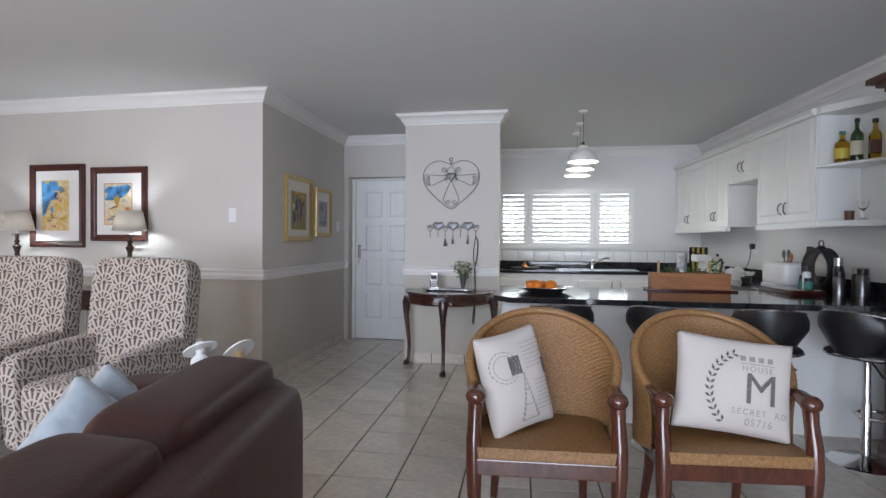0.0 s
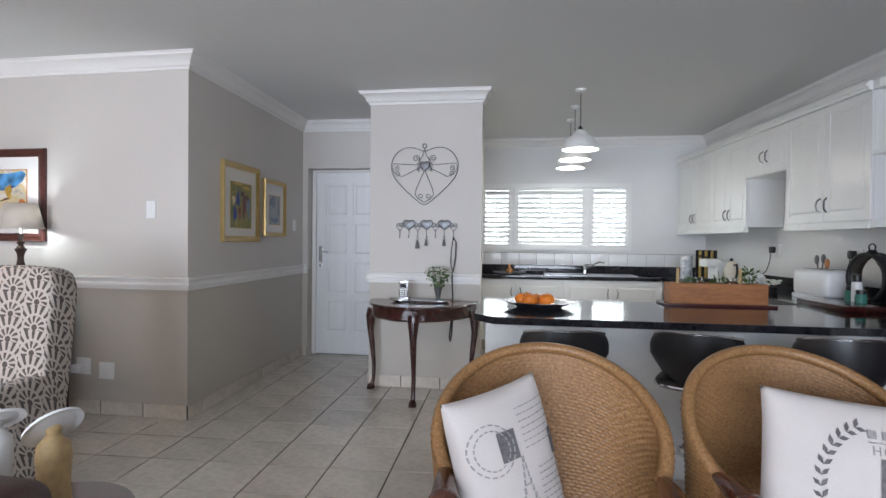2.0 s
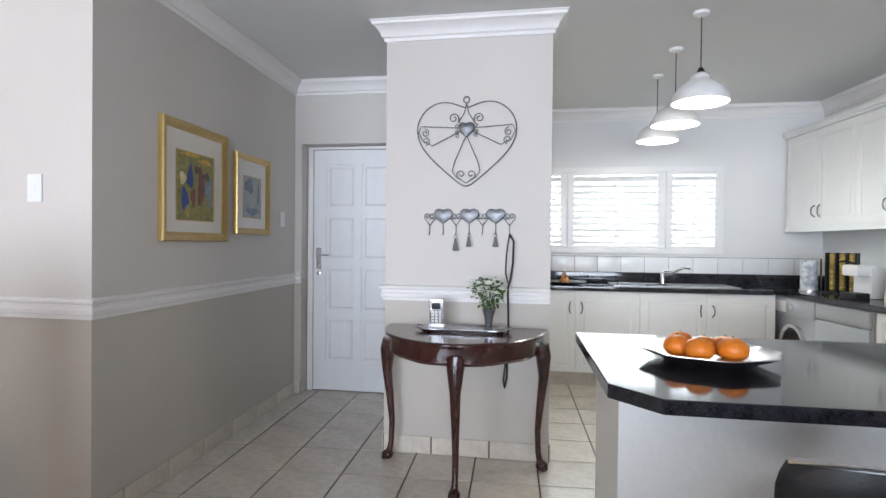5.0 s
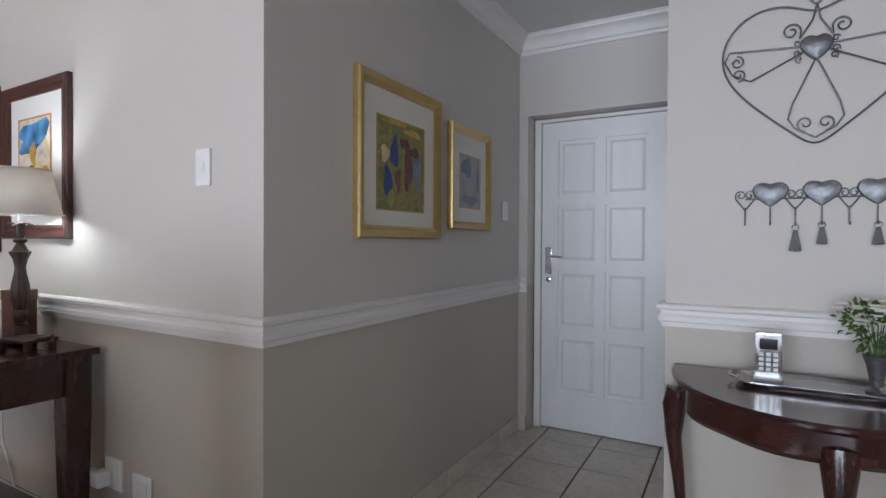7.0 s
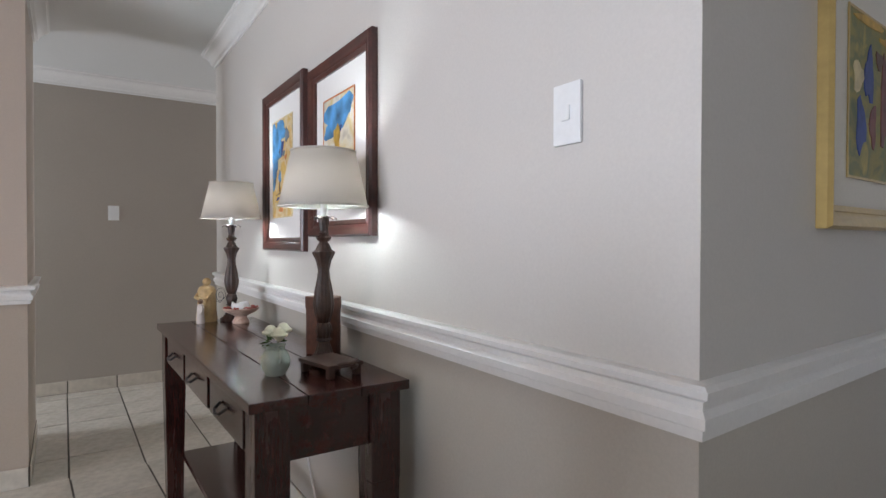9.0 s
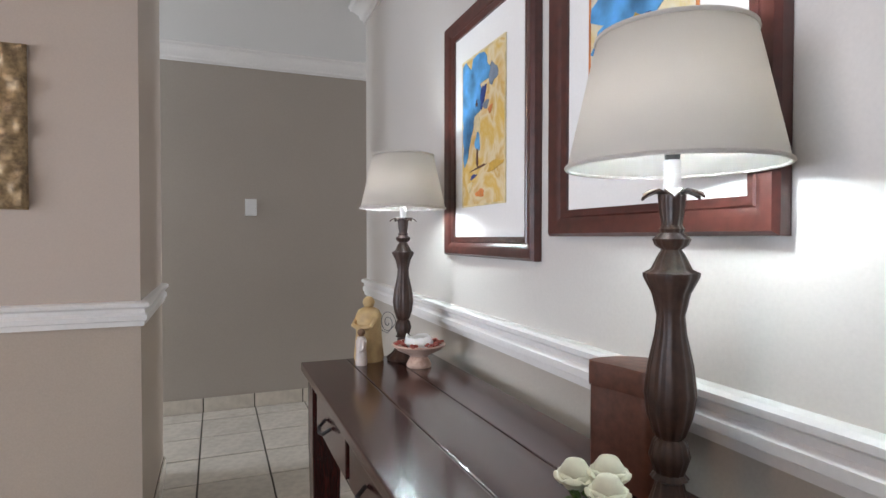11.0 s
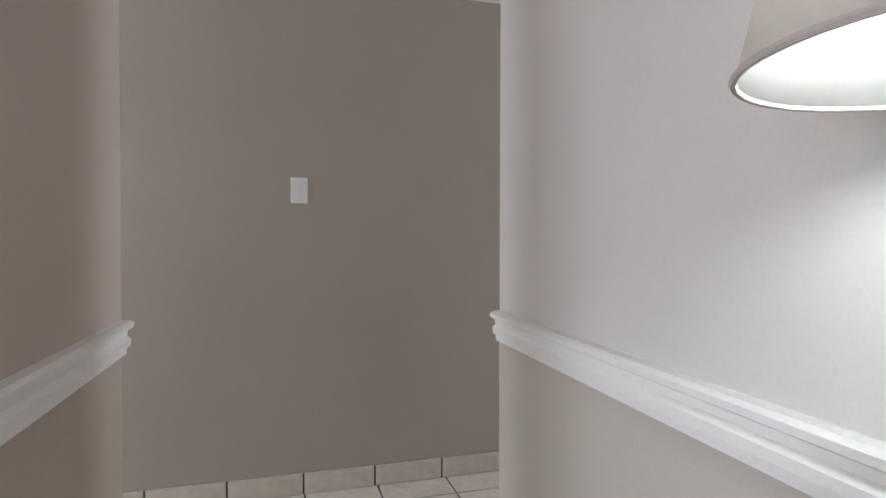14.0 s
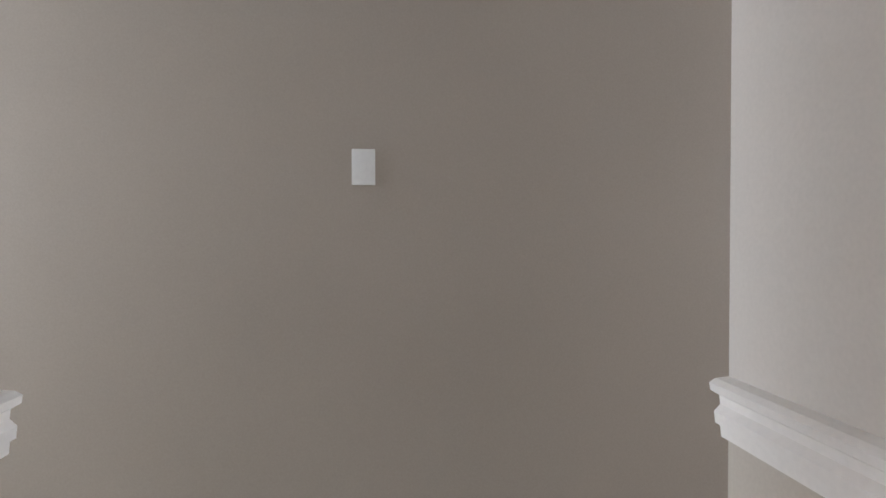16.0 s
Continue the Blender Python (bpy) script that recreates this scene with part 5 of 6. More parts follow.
for z0, z1 in ((UB - 0.045, UB), (UB + 0.40, UB + 0.42), (UT, UT + 0.055)):
    bm = bmesh.new()
    pl = [(0.0, 0.0), (0.06, 0.0), (0.55, 0.25), (0.62, 0.333), (0.0, 0.333)]
    lo = [bm.verts.new((x, y, z0)) for x, y in pl]
    hi = [bm.verts.new((x, y, z1)) for x, y in pl]
    for i in range(5):
        bm.faces.new((lo[i], lo[(i + 1) % 5], hi[(i + 1) % 5], hi[i]))
    bm.faces.new(lo[::-1])
    bm.faces.new(hi)
    finish("shelf_board", bm, WHITE, es, bevel=0.003)
box("back_panel", 0.0, 0.62, 0.320, 0.333, UB, UT, WHITE, es)
SH1 = UB + 0.42


def bottle(u, d, z, h, r, glass_m, label_m, text, square=False, cap=BLACK):
    b = root("bottle", KPose(u, d, z, 25), text, "bottle", "bottles on the shelf")
    n = 4 if square else 24
    prof = [(0, 0), (r * 0.95, 0), (r, 0.006), (r, h * 0.58), (r * 0.9, h * 0.64), (r * 0.36, h * 0.74), (r * 0.32, h * 0.9), (r * 0.36, h * 0.905), (0, h * 0.905)]
    lathe("glass", prof, glass_m, b, n=n)
    lathe("cap", [(0, h * 0.9), (r * 0.42, h * 0.9), (r * 0.42, h), (0, h)], cap, b, n=16)
    lathe("label", [(r * 1.01, h * 0.15), (r * 1.015, h * 0.16), (r * 1.015, h * 0.46), (r * 1.01, h * 0.47)], label_m, b, n=n)


YLAB = mat("yellow_label", (0.62, 0.48, 0.06), 0.5, vary=0.15, bump=0.03)
bottle(3.42, 0.20, SH1, 0.24, 0.05, GLASSY, YLAB, "yellow labelled spirit bottle on shelf", cap=CORK)
bottle(3.54, 0.17, SH1, 0.31, 0.04, GLASSG, LABEL, "dark green glass bottle with paper label")
bottle(3.67, 0.13, SH1, 0.28, 0.045, GLASSY, P_BROWN, "square amber liquor bottle with dark label", square=True)
cg = root("glass_goblet", KPose(3.62, 0.17, UB), "clear stemmed glass standing on shelf", "glass")
lathe("goblet", [(0, 0), (0.035, 0.002), (0.006, 0.01), (0.005, 0.06), (0.03, 0.09), (0.036, 0.14), (0.034, 0.14), (0.028, 0.092), (0, 0.066)], GLASS, cg)
cup = lathe("brown_cup", [(0, 0), (0.028, 0), (0.033, 0.07), (0.03, 0.07), (0.026, 0.006), (0, 0.006)], P_BROWN, at=KPose(3.50, 0.19, UB))
tagged(cup, "small brown cup on open shelf", "cup")

# peninsula
pn = root("kitchen_peninsula", pose(0, 0, 0), "white peninsula with polished black granite breakfast bar", "counter")
bm = bmesh.new()
pl = [(0.285, 3.66), (0.40, 3.53), (3.03, 3.53), (2.965, 4.53), (0.255, 4.53)]
lo = [bm.verts.new((x, y, CT - 0.038)) for x, y in pl]
hi = [bm.verts.new((x, y, CT)) for x, y in pl]
for i in range(5):
    bm.faces.new((lo[i], lo[(i + 1) % 5], hi[(i + 1) % 5], hi[i]))
bm.faces.new(lo[::-1])
bm.faces.new(hi)
finish("bar_top", bm, GRANITE, pn, bevel=0.003)
box("base_panel", 0.335, 2.98, 3.82, 4.46, 0.0, CT - 0.038, WHITE, pn)
# pieces on the peninsula
pt = root("fruit_plate", pose(0.635, 4.03, CT), "silver scalloped plate piled with oranges", "plate")
bm = bmesh.new()
loops = []
for k, z in ((0.0, 0.008), (0.55, 0.006), (0.6, 0.0), (0.72, 0.012), (0.98, 0.034), (1.0, 0.038), (0.97, 0.040), (0.70, 0.02), (0.55, 0.012), (0.0, 0.012)):
    if k == 0:
        loops.append([bm.verts.new((0, 0, z))])
    else:
        loops.append([bm.verts.new((0.205 * k * (1 + 0.035 * k * math.cos(8 * a)) * math.cos(a), 0.205 * k * (1 + 0.035 * k * math.cos(8 * a)) * math.sin(a), z)) for a in [2 * math.pi * i / 64 for i in range(64)]])
for a, b in zip(loops, loops[1:]):
    for i in range(64):
        j = (i + 1) % 64
        if len(a) == 1:
            bm.faces.new((a[0], b[i], b[j]))
        elif len(b) == 1:
            bm.faces.new((a[i], a[j], b[0]))
        else:
            bm.faces.new((a[i], a[j], b[j], b[i]))
finish("plate", bm, SILVER, pt, smooth=True)
for x, y, z, r in ((-0.10, -0.03, 0.016, 0.042), (-0.05, -0.09, 0.014, 0.044), (0.045, -0.09, 0.016, 0.046), (-0.015, -0.01, 0.012, 0.042), (0.05, 0.0, 0.012, 0.042), (-0.07, 0.06, 0.014, 0.042)):
    o = root("orange", pose(0.635 + x, 4.03 + y, CT + z), "ripe whole orange lying on the plate", "orange", "oranges on the plate")
    ball("fruit", (0, 0, r * 0.82), r, ORANGE, o, n=20, squash=0.82)
    lathe("stem_end", [(0, 0), (0.003, 0), (0.002, 0.004), (0, 0.004)], GREEN, o, n=8, at=pose(0, 0, r * 1.63))
bx = root("planter_box", pose(1.74, 4.42, CT + 0.014, 0, 0, 1), "orange pine planter box holding jars and greenery", "planter")
bm = bmesh.new()
for a in ((-0.29, 0.29, -0.075, -0.06), (-0.29, 0.29, 0.06, 0.075), (-0.29, -0.275, -0.06, 0.06), (0.275, 0.29, -0.06, 0.06)):
    add_box(bm, *a, 0.0, 0.125)
add_box(bm, -0.275, 0.275, -0.06, 0.06, 0, 0.012)
finish("box", bm, PINE, bx, bevel=0.003)
bm = bmesh.new()
leaf_cluster(bm, (-0.15, 0, 0.12), 0.045, 70, 0.026)
leaf_cluster(bm, (0.03, 0, 0.12), 0.05, 80, 0.026)
leaf_cluster(bm, (0.2, 0.0, 0.17), 0.05, 80, 0.03)
for x in (-0.19, -0.15, 0.02, 0.05, 0.2):
    add_tube(bm, [(x, 0, 0.03), (x + 0.01, 0, 0.12), (x + 0.005, 0.01, 0.2)], 0.002, 5)
finish("greenery", bm, GREEN, bx)
for x in (-0.1, 0.1):
    lathe("glass_jar", [(0, 0.014), (0.045, 0.014), (0.047, 0.12), (0.03, 0.14), (0.032, 0.16), (0.029, 0.16), (0.027, 0.14), (0.043, 0.118), (0.042, 0.018), (0, 0.018)], GLASS, bx, at=pose(x, 0, 0))
for x in (-0.235, 0.14):
    box("wooden_marker", x, x + 0.018, -0.01, -0.004, 0.012, 0.22, STRAW, bx, bevel=0.001)
ty = box("red_tray", -0.33, 0.33, -0.115, 0.115, 0, 0.014, REDTRAY, bevel=0.005, at=pose(1.74, 4.42, CT, 0, 0, 1))
tagged(ty, "dark red lacquered tray under the planter", "tray")

# things on the right-hand worktop


def kt_item(name, u, d, label, cat, turn=0):
    return root(name, KPose(u, d, CT, turn), label, cat)


pr = kt_item("paper_towel_roll", 0.55, 0.42, "patterned white paper towel roll on stand", "paper towel")
SPOT = mat("spotted_paper", (0.72, 0.73, 0.74), 0.8, fine=24, coarse=24, bump=0.05, dark=(0.25, 0.29, 0.36))
lathe("roll", [(0, 0.01), (0.06, 0.01), (0.062, 0.015), (0.062, 0.25), (0.02, 0.255), (0.02, 0.24), (0, 0.24)], SPOT, pr)
lathe("stand", [(0, 0), (0.07, 0), (0.07, 0.01), (0, 0.01)], STEEL, pr)
rk2 = kt_item("capsule_rack", 0.78, 0.30, "black rack filled with golden coffee capsules", "rack", 30)
bm = bmesh.new()
for x in (-0.11, -0.035, 0.04, 0.11):
    add_box(bm, x - 0.006, x + 0.006, -0.02, 0.02, 0, 0.32)
add_box(bm, -0.13, 0.13, -0.07, 0.07, 0, 0.012)
add_box(bm, -0.12, 0.12, 0.012, 0.02, 0.02, 0.32)
finish("rack", bm, BLACK, rk2, bevel=0.002)
for i in range(9):
    for x in (-0.072, 0.002, 0.075):
        lathe("capsule", [(0, 0), (0.024, 0), (0.022, 0.008), (0.013, 0.02), (0, 0.022)], YELLOW, rk2, n=12, at=pose(x, 0.006, 0.04 + 0.032 * i, 90))
cm = kt_item("coffee_machine", 1.15, 0.34, "cream capsule coffee machine on worktop", "coffee machine", 10)
box("body", -0.08, 0.08, -0.05, 0.14, 0, 0.22, PLAST, cm, bevel=0.02)
box("head", -0.07, 0.07, -0.15, 0.0, 0.16, 0.24, PLAST, cm, bevel=0.02)
box("drip_tray", -0.07, 0.07, -0.16, -0.05, 0, 0.04, BLACK, cm, bevel=0.006)
tube("lever", [(-0.03, -0.06, 0.24), (-0.05, -0.14, 0.265), (-0.05, -0.18, 0.26)], 0.008, BLACK, cm)
ke_ = kt_item("kettle", 1.45, 0.33, "cream enamel kettle with black knob", "kettle")
lathe("body", [(0, 0), (0.085, 0), (0.088, 0.015), (0.08, 0.09), (0.06, 0.17), (0.045, 0.205), (0.02, 0.225), (0, 0.227)], mat("cream_enamel", (0.68, 0.64, 0.54), 0.25, vary=0.05, bump=0.02), ke_)
ball("knob", (0, 0, 0.24), 0.016, BLACK, ke_)
tube("handle", [(0.055, 0, 0.19), (0.11, 0, 0.2), (0.125, 0, 0.13), (0.085, 0, 0.05)], 0.01, BLACK, ke_)
tube("spout", [(-0.065, 0, 0.13), (-0.1, 0, 0.17), (-0.115, 0, 0.185)], 0.014, STEEL, ke_)
for u, d, h in ((1.74, 0.3, 0.12), (1.86, 0.28, 0.14)):
    j = kt_item("ceramic_canister", u, d, "white ceramic lidded canister on worktop", "canister")
    lathe("jar", [(0, 0), (0.05, 0), (0.055, 0.02), (0.055, h * 0.75), (0.04, h * 0.82), (0, h * 0.82)], PLAST, j)
    lathe("lid", [(0.042, h * 0.82), (0.044, h * 0.86), (0.012, h * 0.93), (0.014, h), (0, h)], PLAST, j)
fl = kt_item("white_posy", 2.28, 0.38, "low bunch of white flowers in black pot", "flowers")
lathe("pot", [(0, 0), (0.035, 0), (0.05, 0.05), (0.046, 0.05), (0, 0.03)], BLACK, fl)
bm = bmesh.new()
for i in range(16):
    rose(bm, Vector((random.uniform(-0.07, 0.07), random.uniform(-0.06, 0.06), random.uniform(0.065, 0.1))), 0.022)
finish("blooms", bm, PETAL, fl, smooth=True)
ts = kt_item("toaster", 2.74, 0.24, "white four-slice toaster with chrome ends", "toaster")
blob("body", 0.21, 0.13, 0.10, PLAST, ts, at=pose(0, 0, 0.115), e=0.3, n=32)
box("base", -0.2, 0.2, -0.125, 0.125, 0, 0.03, STEEL, ts, bevel=0.01)
bm = bmesh.new()
for y in (-0.05, 0.05):
    add_box(bm, -0.15, 0.15, y - 0.018, y + 0.018, 0.206, 0.2165)
finish("slots", bm, BLACK, ts, bevel=0.002)
for y in (-0.06, 0.06):
    box("lever", -0.235, -0.2, y - 0.015, y + 0.015, 0.12, 0.17, CHROME, ts, bevel=0.006)
    lathe("dial", [(0, 0), (0.014, 0), (0.012, 0.012), (0, 0.012)], CHROME, ts, n=14, at=pose(-0.207, y, 0.07, 0, -90))
ut = kt_item("utensil_jar", 2.44, 0.10, "steel jar of wooden kitchen spoons", "utensils")
lathe("jar", [(0, 0), (0.05, 0), (0.05, 0.14), (0.046, 0.14), (0.046, 0.01), (0, 0.01)], STEEL, ut)
for a, h in ((-0.25, 0.32), (0.2, 0.33), (0.45, 0.29)):
    bm = bmesh.new()
    add_tube(bm, [(0, 0, 0.012), (a * 0.15, 0, h * 0.75)], 0.006, 6)
    add_ball(bm, (a * 0.19, 0, h * 0.86), 0.03, 10, 1.3, Matrix.Diagonal((1, 0.4, 1, 1)))
    finish("spoon", bm, DARKSTEEL if a < 0.3 else PINE, ut, smooth=True)
ln = kt_item("lantern", 3.08, 0.15, "round black metal lantern with glass", "lantern", 12)
bm = bmesh.new()
for y in (-0.045, 0.045):
    add_tube(bm, [(0.135 * math.cos(i * 0.2094), y, 0.175 + 0.155 * math.sin(i * 0.2094)) for i in range(30)], 0.014, 8, True)
for i in range(10):
    a = i * 0.628
    add_tube(bm, [(0.135 * math.cos(a), -0.045, 0.175 + 0.155 * math.sin(a)), (0.135 * math.cos(a), 0.045, 0.175 + 0.155 * math.sin(a))], 0.006, 6)
add_box(bm, -0.08, 0.08, -0.06, 0.06, 0, 0.018)
add_lathe(bm, [(0.128, -0.045), (0.142, -0.045), (0.142, 0.045), (0.128, 0.045), (0.128, -0.045)], 40,
          Matrix.Translation((0, 0, 0.175)) @ Matrix.Diagonal((1, 1, 1.14, 1)) @ Matrix.Rotation(radians(90), 4, 'X'))
add_tube(bm, [(0.025 * math.cos(i * 0.63), 0, 0.375 + 0.025 * math.sin(i * 0.63)) for i in range(10)], 0.005, 6, True)
add_lathe(bm, [(0, 0.33), (0.04, 0.33), (0.02, 0.36), (0, 0.36)], 16)
finish("cage", bm, BLACK, ln, smooth=True)
lathe("pane", [(0, -0.002), (0.125, -0.002), (0.125, 0.002), (0, 0.002)], GLASS, ln, at=pose(0, -0.046, 0.175, 90))
for u, d, h, r, mt, nm in ((3.02, 0.55, 0.12, 0.035, CORK, "teal"), (3.12, 0.58, 0.20, 0.03, PLAST, "white"), (3.3, 0.45, 0.27, 0.034, BLACK, "black"), (3.4, 0.5, 0.17, 0.04, DARKSTEEL, "dark grey"),
                           (3.5, 0.40, 0.2, 0.042, DARKSTEEL, "dark grey"), (3.38, 0.36, 0.2, 0.04, BLACK, "black"), (3.22, 0.62, 0.11, 0.032, CORK, "teal")):
    j = root("condiment_jar", KPose(u + 0.08, d - 0.26, CT), nm + " lidded condiment jar on the worktop", "jar", "condiment jars")
    lathe("jar", [(0, 0), (r, 0), (r, h * 0.7), (r * 0.8, h * 0.78), (0, h * 0.78)], mt, j, n=20)
    lathe("lid", [(0, h * 0.78), (r * 0.85, h * 0.78), (r * 0.85, h), (0, h)], BLACK if mt != BLACK else STEEL, j, n=20)
wtray = box("dark_tray", -0.25, 0.25, -0.12, 0.12, 0, 0.035, MAHOG, bevel=0.008, at=KPose(3.32, 0.50, CT))
tagged(wtray, "low dark wooden tray on the counter", "tray")
for u, z in ((1.62, 1.22), (2.72, 1.2)):
    s = root("wall_socket", KPose(u, 0.0, z), "white kitchen wall socket with black plug", "socket")
    box("plate", -0.06, 0.06, -0.01, -0.001, -0.06, 0.06, PLAST, s, bevel=0.004)
    blob("plug", 0.026, 0.022, 0.03, BLACK, s, at=pose(-0.02, -0.034, 0.01))
    tube("cord", [(-0.02, -0.045, -0.01), (-0.03, -0.05, -0.1), (-0.1, -0.04, -0.18), (-0.16, -0.04, -0.22)], 0.004, BLACK, s)

# pendant lamps over the kitchen
for x, y in ((0.985, 5.50), (0.985, 6.10), (0.985, 6.70)):
    p = root("pendant_lamp", pose(x, y, 2.06), "lit white enamel dome pendant lamp", "lamp", "kitchen pendant lamps")
    bm = bmesh.new()
    add_lathe(bm, [(0.155, 0.0), (0.153, 0.012), (0.145, 0.045), (0.12, 0.085), (0.085, 0.112), (0.058, 0.122), (0.056, 0.135), (0.052, 0.15), (0.035, 0.163), (0.02, 0.17),
                   (0.018, 0.166), (0.05, 0.14), (0.08, 0.106), (0.115, 0.08), (0.139, 0.044), (0.149, 0.0), (0.155, 0.0)], 48)
    finish("shade", bm, WHITE, p, smooth=True, auto=50)
    lathe("lamp_holder", [(0, 0.165), (0.022, 0.165), (0.018, 0.185), (0.008, 0.2), (0, 0.2)], BLACK, p, n=16)
    tube("flex", [(0, 0, 0.2), (0, 0, HC - 2.06 - 0.02)], 0.003, BLACK, p, n=6)
    lathe("ceiling_rose", [(0, HC - 2.06), (0.045, HC - 2.06), (0.042, HC - 2.075), (0.01, HC - 2.09), (0, HC - 2.09)], WHITE, p, n=20)
    ball("bulb", (0, 0, 0.06), 0.045, BULB, p)
    point_lamp("pendant_light", (x, y, 2.06), 9, (1.0, 0.97, 0.9), 0.06)

# white wall tiles behind the worktops
tw = tagged(box("tile_splashback", WX0 - 0.6, 2.655, BK - 0.003, BK - 0.0005, CT + 0.10, WZ0 - 0.03, GROUT), "white glazed tile splashback", "tiles", kind="structure")
tm = None
for i in range(15):
    for z0, z1 in ((CT + 0.102, WZ0 - 0.034),):
        x0 = -0.66 + i * 0.22
        if x0 + 0.217 > 2.65:
            continue
        t = box("tile", x0, x0 + 0.217, BK - 0.008, BK - 0.003, z0, z1, WTILE, tw, bevel=0.0015)

# ---------- bar stools ----------
STOOL_SIZE = Matrix.Diagonal((0.93, 0.93, 0.97, 1))


def bar_stool(x, y, turn):
    r = root("bar_stool", pose(x, y, 0, 0, 0, turn) @ STOOL_SIZE, "black vinyl bar stool on chrome pedestal", "stool", "stools along the bar")
    lathe("base", [(0, 0), (0.20, 0), (0.205, 0.006), (0.19, 0.014), (0.06, 0.03), (0.03, 0.05), (0, 0.05)], CHROME, r, n=40)
    lathe("pole", [(0, 0.04), (0.028, 0.04), (0.028, 0.36), (0.022, 0.37), (0.022, 0.63), (0, 0.63)], CHROME, r, n=20)
    tube("footrest", [(0.02, -0.02, 0.27), (0.11, 0.06, 0.27), (0.13, 0.15, 0.27), (0.07, 0.21, 0.27), (-0.07, 0.21, 0.27), (-0.13, 0.15, 0.27), (-0.11, 0.06, 0.27), (-0.02, -0.02, 0.27)], 0.011, CHROME, r)
    blob("seat", 0.205, 0.195, 0.03, BLACKL, r, at=pose(0, 0.01, 0.655), e=0.55)
    bm = bmesh.new()
    add_tube(bm, [(0.208 * math.copysign(abs(math.cos(a)) ** 0.6, math.cos(a)), 0.01 + 0.198 * math.copysign(abs(math.sin(a)) ** 0.6, math.sin(a)), 0.65) for a in [2 * math.pi * i / 40 for i in range(40)]], 0.007, 6, True)
    finish("seat_trim", bm, CHROME, r, smooth=True)
    bm = bmesh.new()
    nx, nz = 18, 10
    fr, bk = [], []
    for j in range(nz + 1):
        v = j / nz
        hw = 0.13 + 0.085 * min(1, v * 1.7) - 0.02 * max(0, v - 0.85) / 0.15
        rowf, rowb = [], []
        for i in range(nx + 1):
            s = -1 + 2 * i / nx
            xx = hw * s
            yy = -0.20 + 0.10 * s * s - 0.035 * math.sin(v * 1.6)
            zz = 0.66 + 0.25 * v - 0.02 * abs(s) ** 3 * v
            rowf.append(bm.verts.new((xx, yy + 0.014, zz)))
            rowb.append(bm.verts.new((xx, yy - 0.014, zz)))
        fr.append(rowf)
        bk.append(rowb)
    for j in range(nz):
        for i in range(nx):
            bm.faces.new((fr[j][i], fr[j][i + 1], fr[j + 1][i + 1], fr[j + 1][i]))
            bm.faces.new((bk[j][i], bk[j + 1][i], bk[j + 1][i + 1], bk[j][i + 1]))
    for j in range(nz):
        bm.faces.new((fr[j][0], fr[j + 1][0], bk[j + 1][0], bk[j][0]))
        bm.faces.new((fr[j][-1], bk[j][-1], bk[j + 1][-1], fr[j + 1][-1]))
    for i in range(nx):
        bm.faces.new((fr[0][i], bk[0][i], bk[0][i + 1], fr[0][i + 1]))
        bm.faces.new((fr[-1][i], fr[-1][i + 1], bk[-1][i + 1], bk[-1][i]))
    finish("backrest", bm, BLACKL, r, smooth=True, auto=60)
    tp = []
    for i in range(nx + 1):
        s = -1 + 2 * i / nx
        tp.append((0.197 * s, -0.20 + 0.10 * s * s - 0.035, 0.913 - 0.02 * abs(s) ** 3))
    tube("back_trim", tp, 0.006, CHROME, r, n=6)
    tube("gas_lever", [(0.02, 0, 0.61), (0.09, -0.06, 0.595), (0.16, -0.10, 0.55)], 0.006, BLACK, r)
    return r


st = bar_stool(0.73, 3.38, 4)
for x, y, t in ((1.375, 3.40, -24), (1.94, 3.40, -8), (2.47, 3.36, -60)):
    copy_thing(st, pose(x, y, 0, 0, 0, t))

# tall dark cupboard by the right-hand wall
dc = root("tall_cupboard", KPose(4.50, 0.46), "tall reddish dark wood cupboard with moulded crown", "cupboard")
box("body", -0.20, 0.75, 0.01, 0.452, 0.08, 2.16, FRAMEW, dc, bevel=0.006)
box("plinth", -0.22, 0.77, -0.01, 0.455, 0.0, 0.08, FRAMEW, dc, bevel=0.006)
bm = bmesh.new()
for k, z0, z1 in ((0.02, 2.16, 2.19), (0.05, 2.19, 2.215), (0.085, 2.215, 2.25)):
    add_box(bm, -0.20 - k, 0.75 + k, 0.01 - k, 0.455, z0, z1)
finish("crown", bm, FRAMEW, dc, bevel=0.006)
for x0 in (-0.17, 0.285):
    bm = bmesh.new()
    add_panel_door(bm, x0, x0 + 0.43, 0.14, 2.1)
    finish("door", bm, FRAMEW, dc, at=pose(0, -0.008, 0))

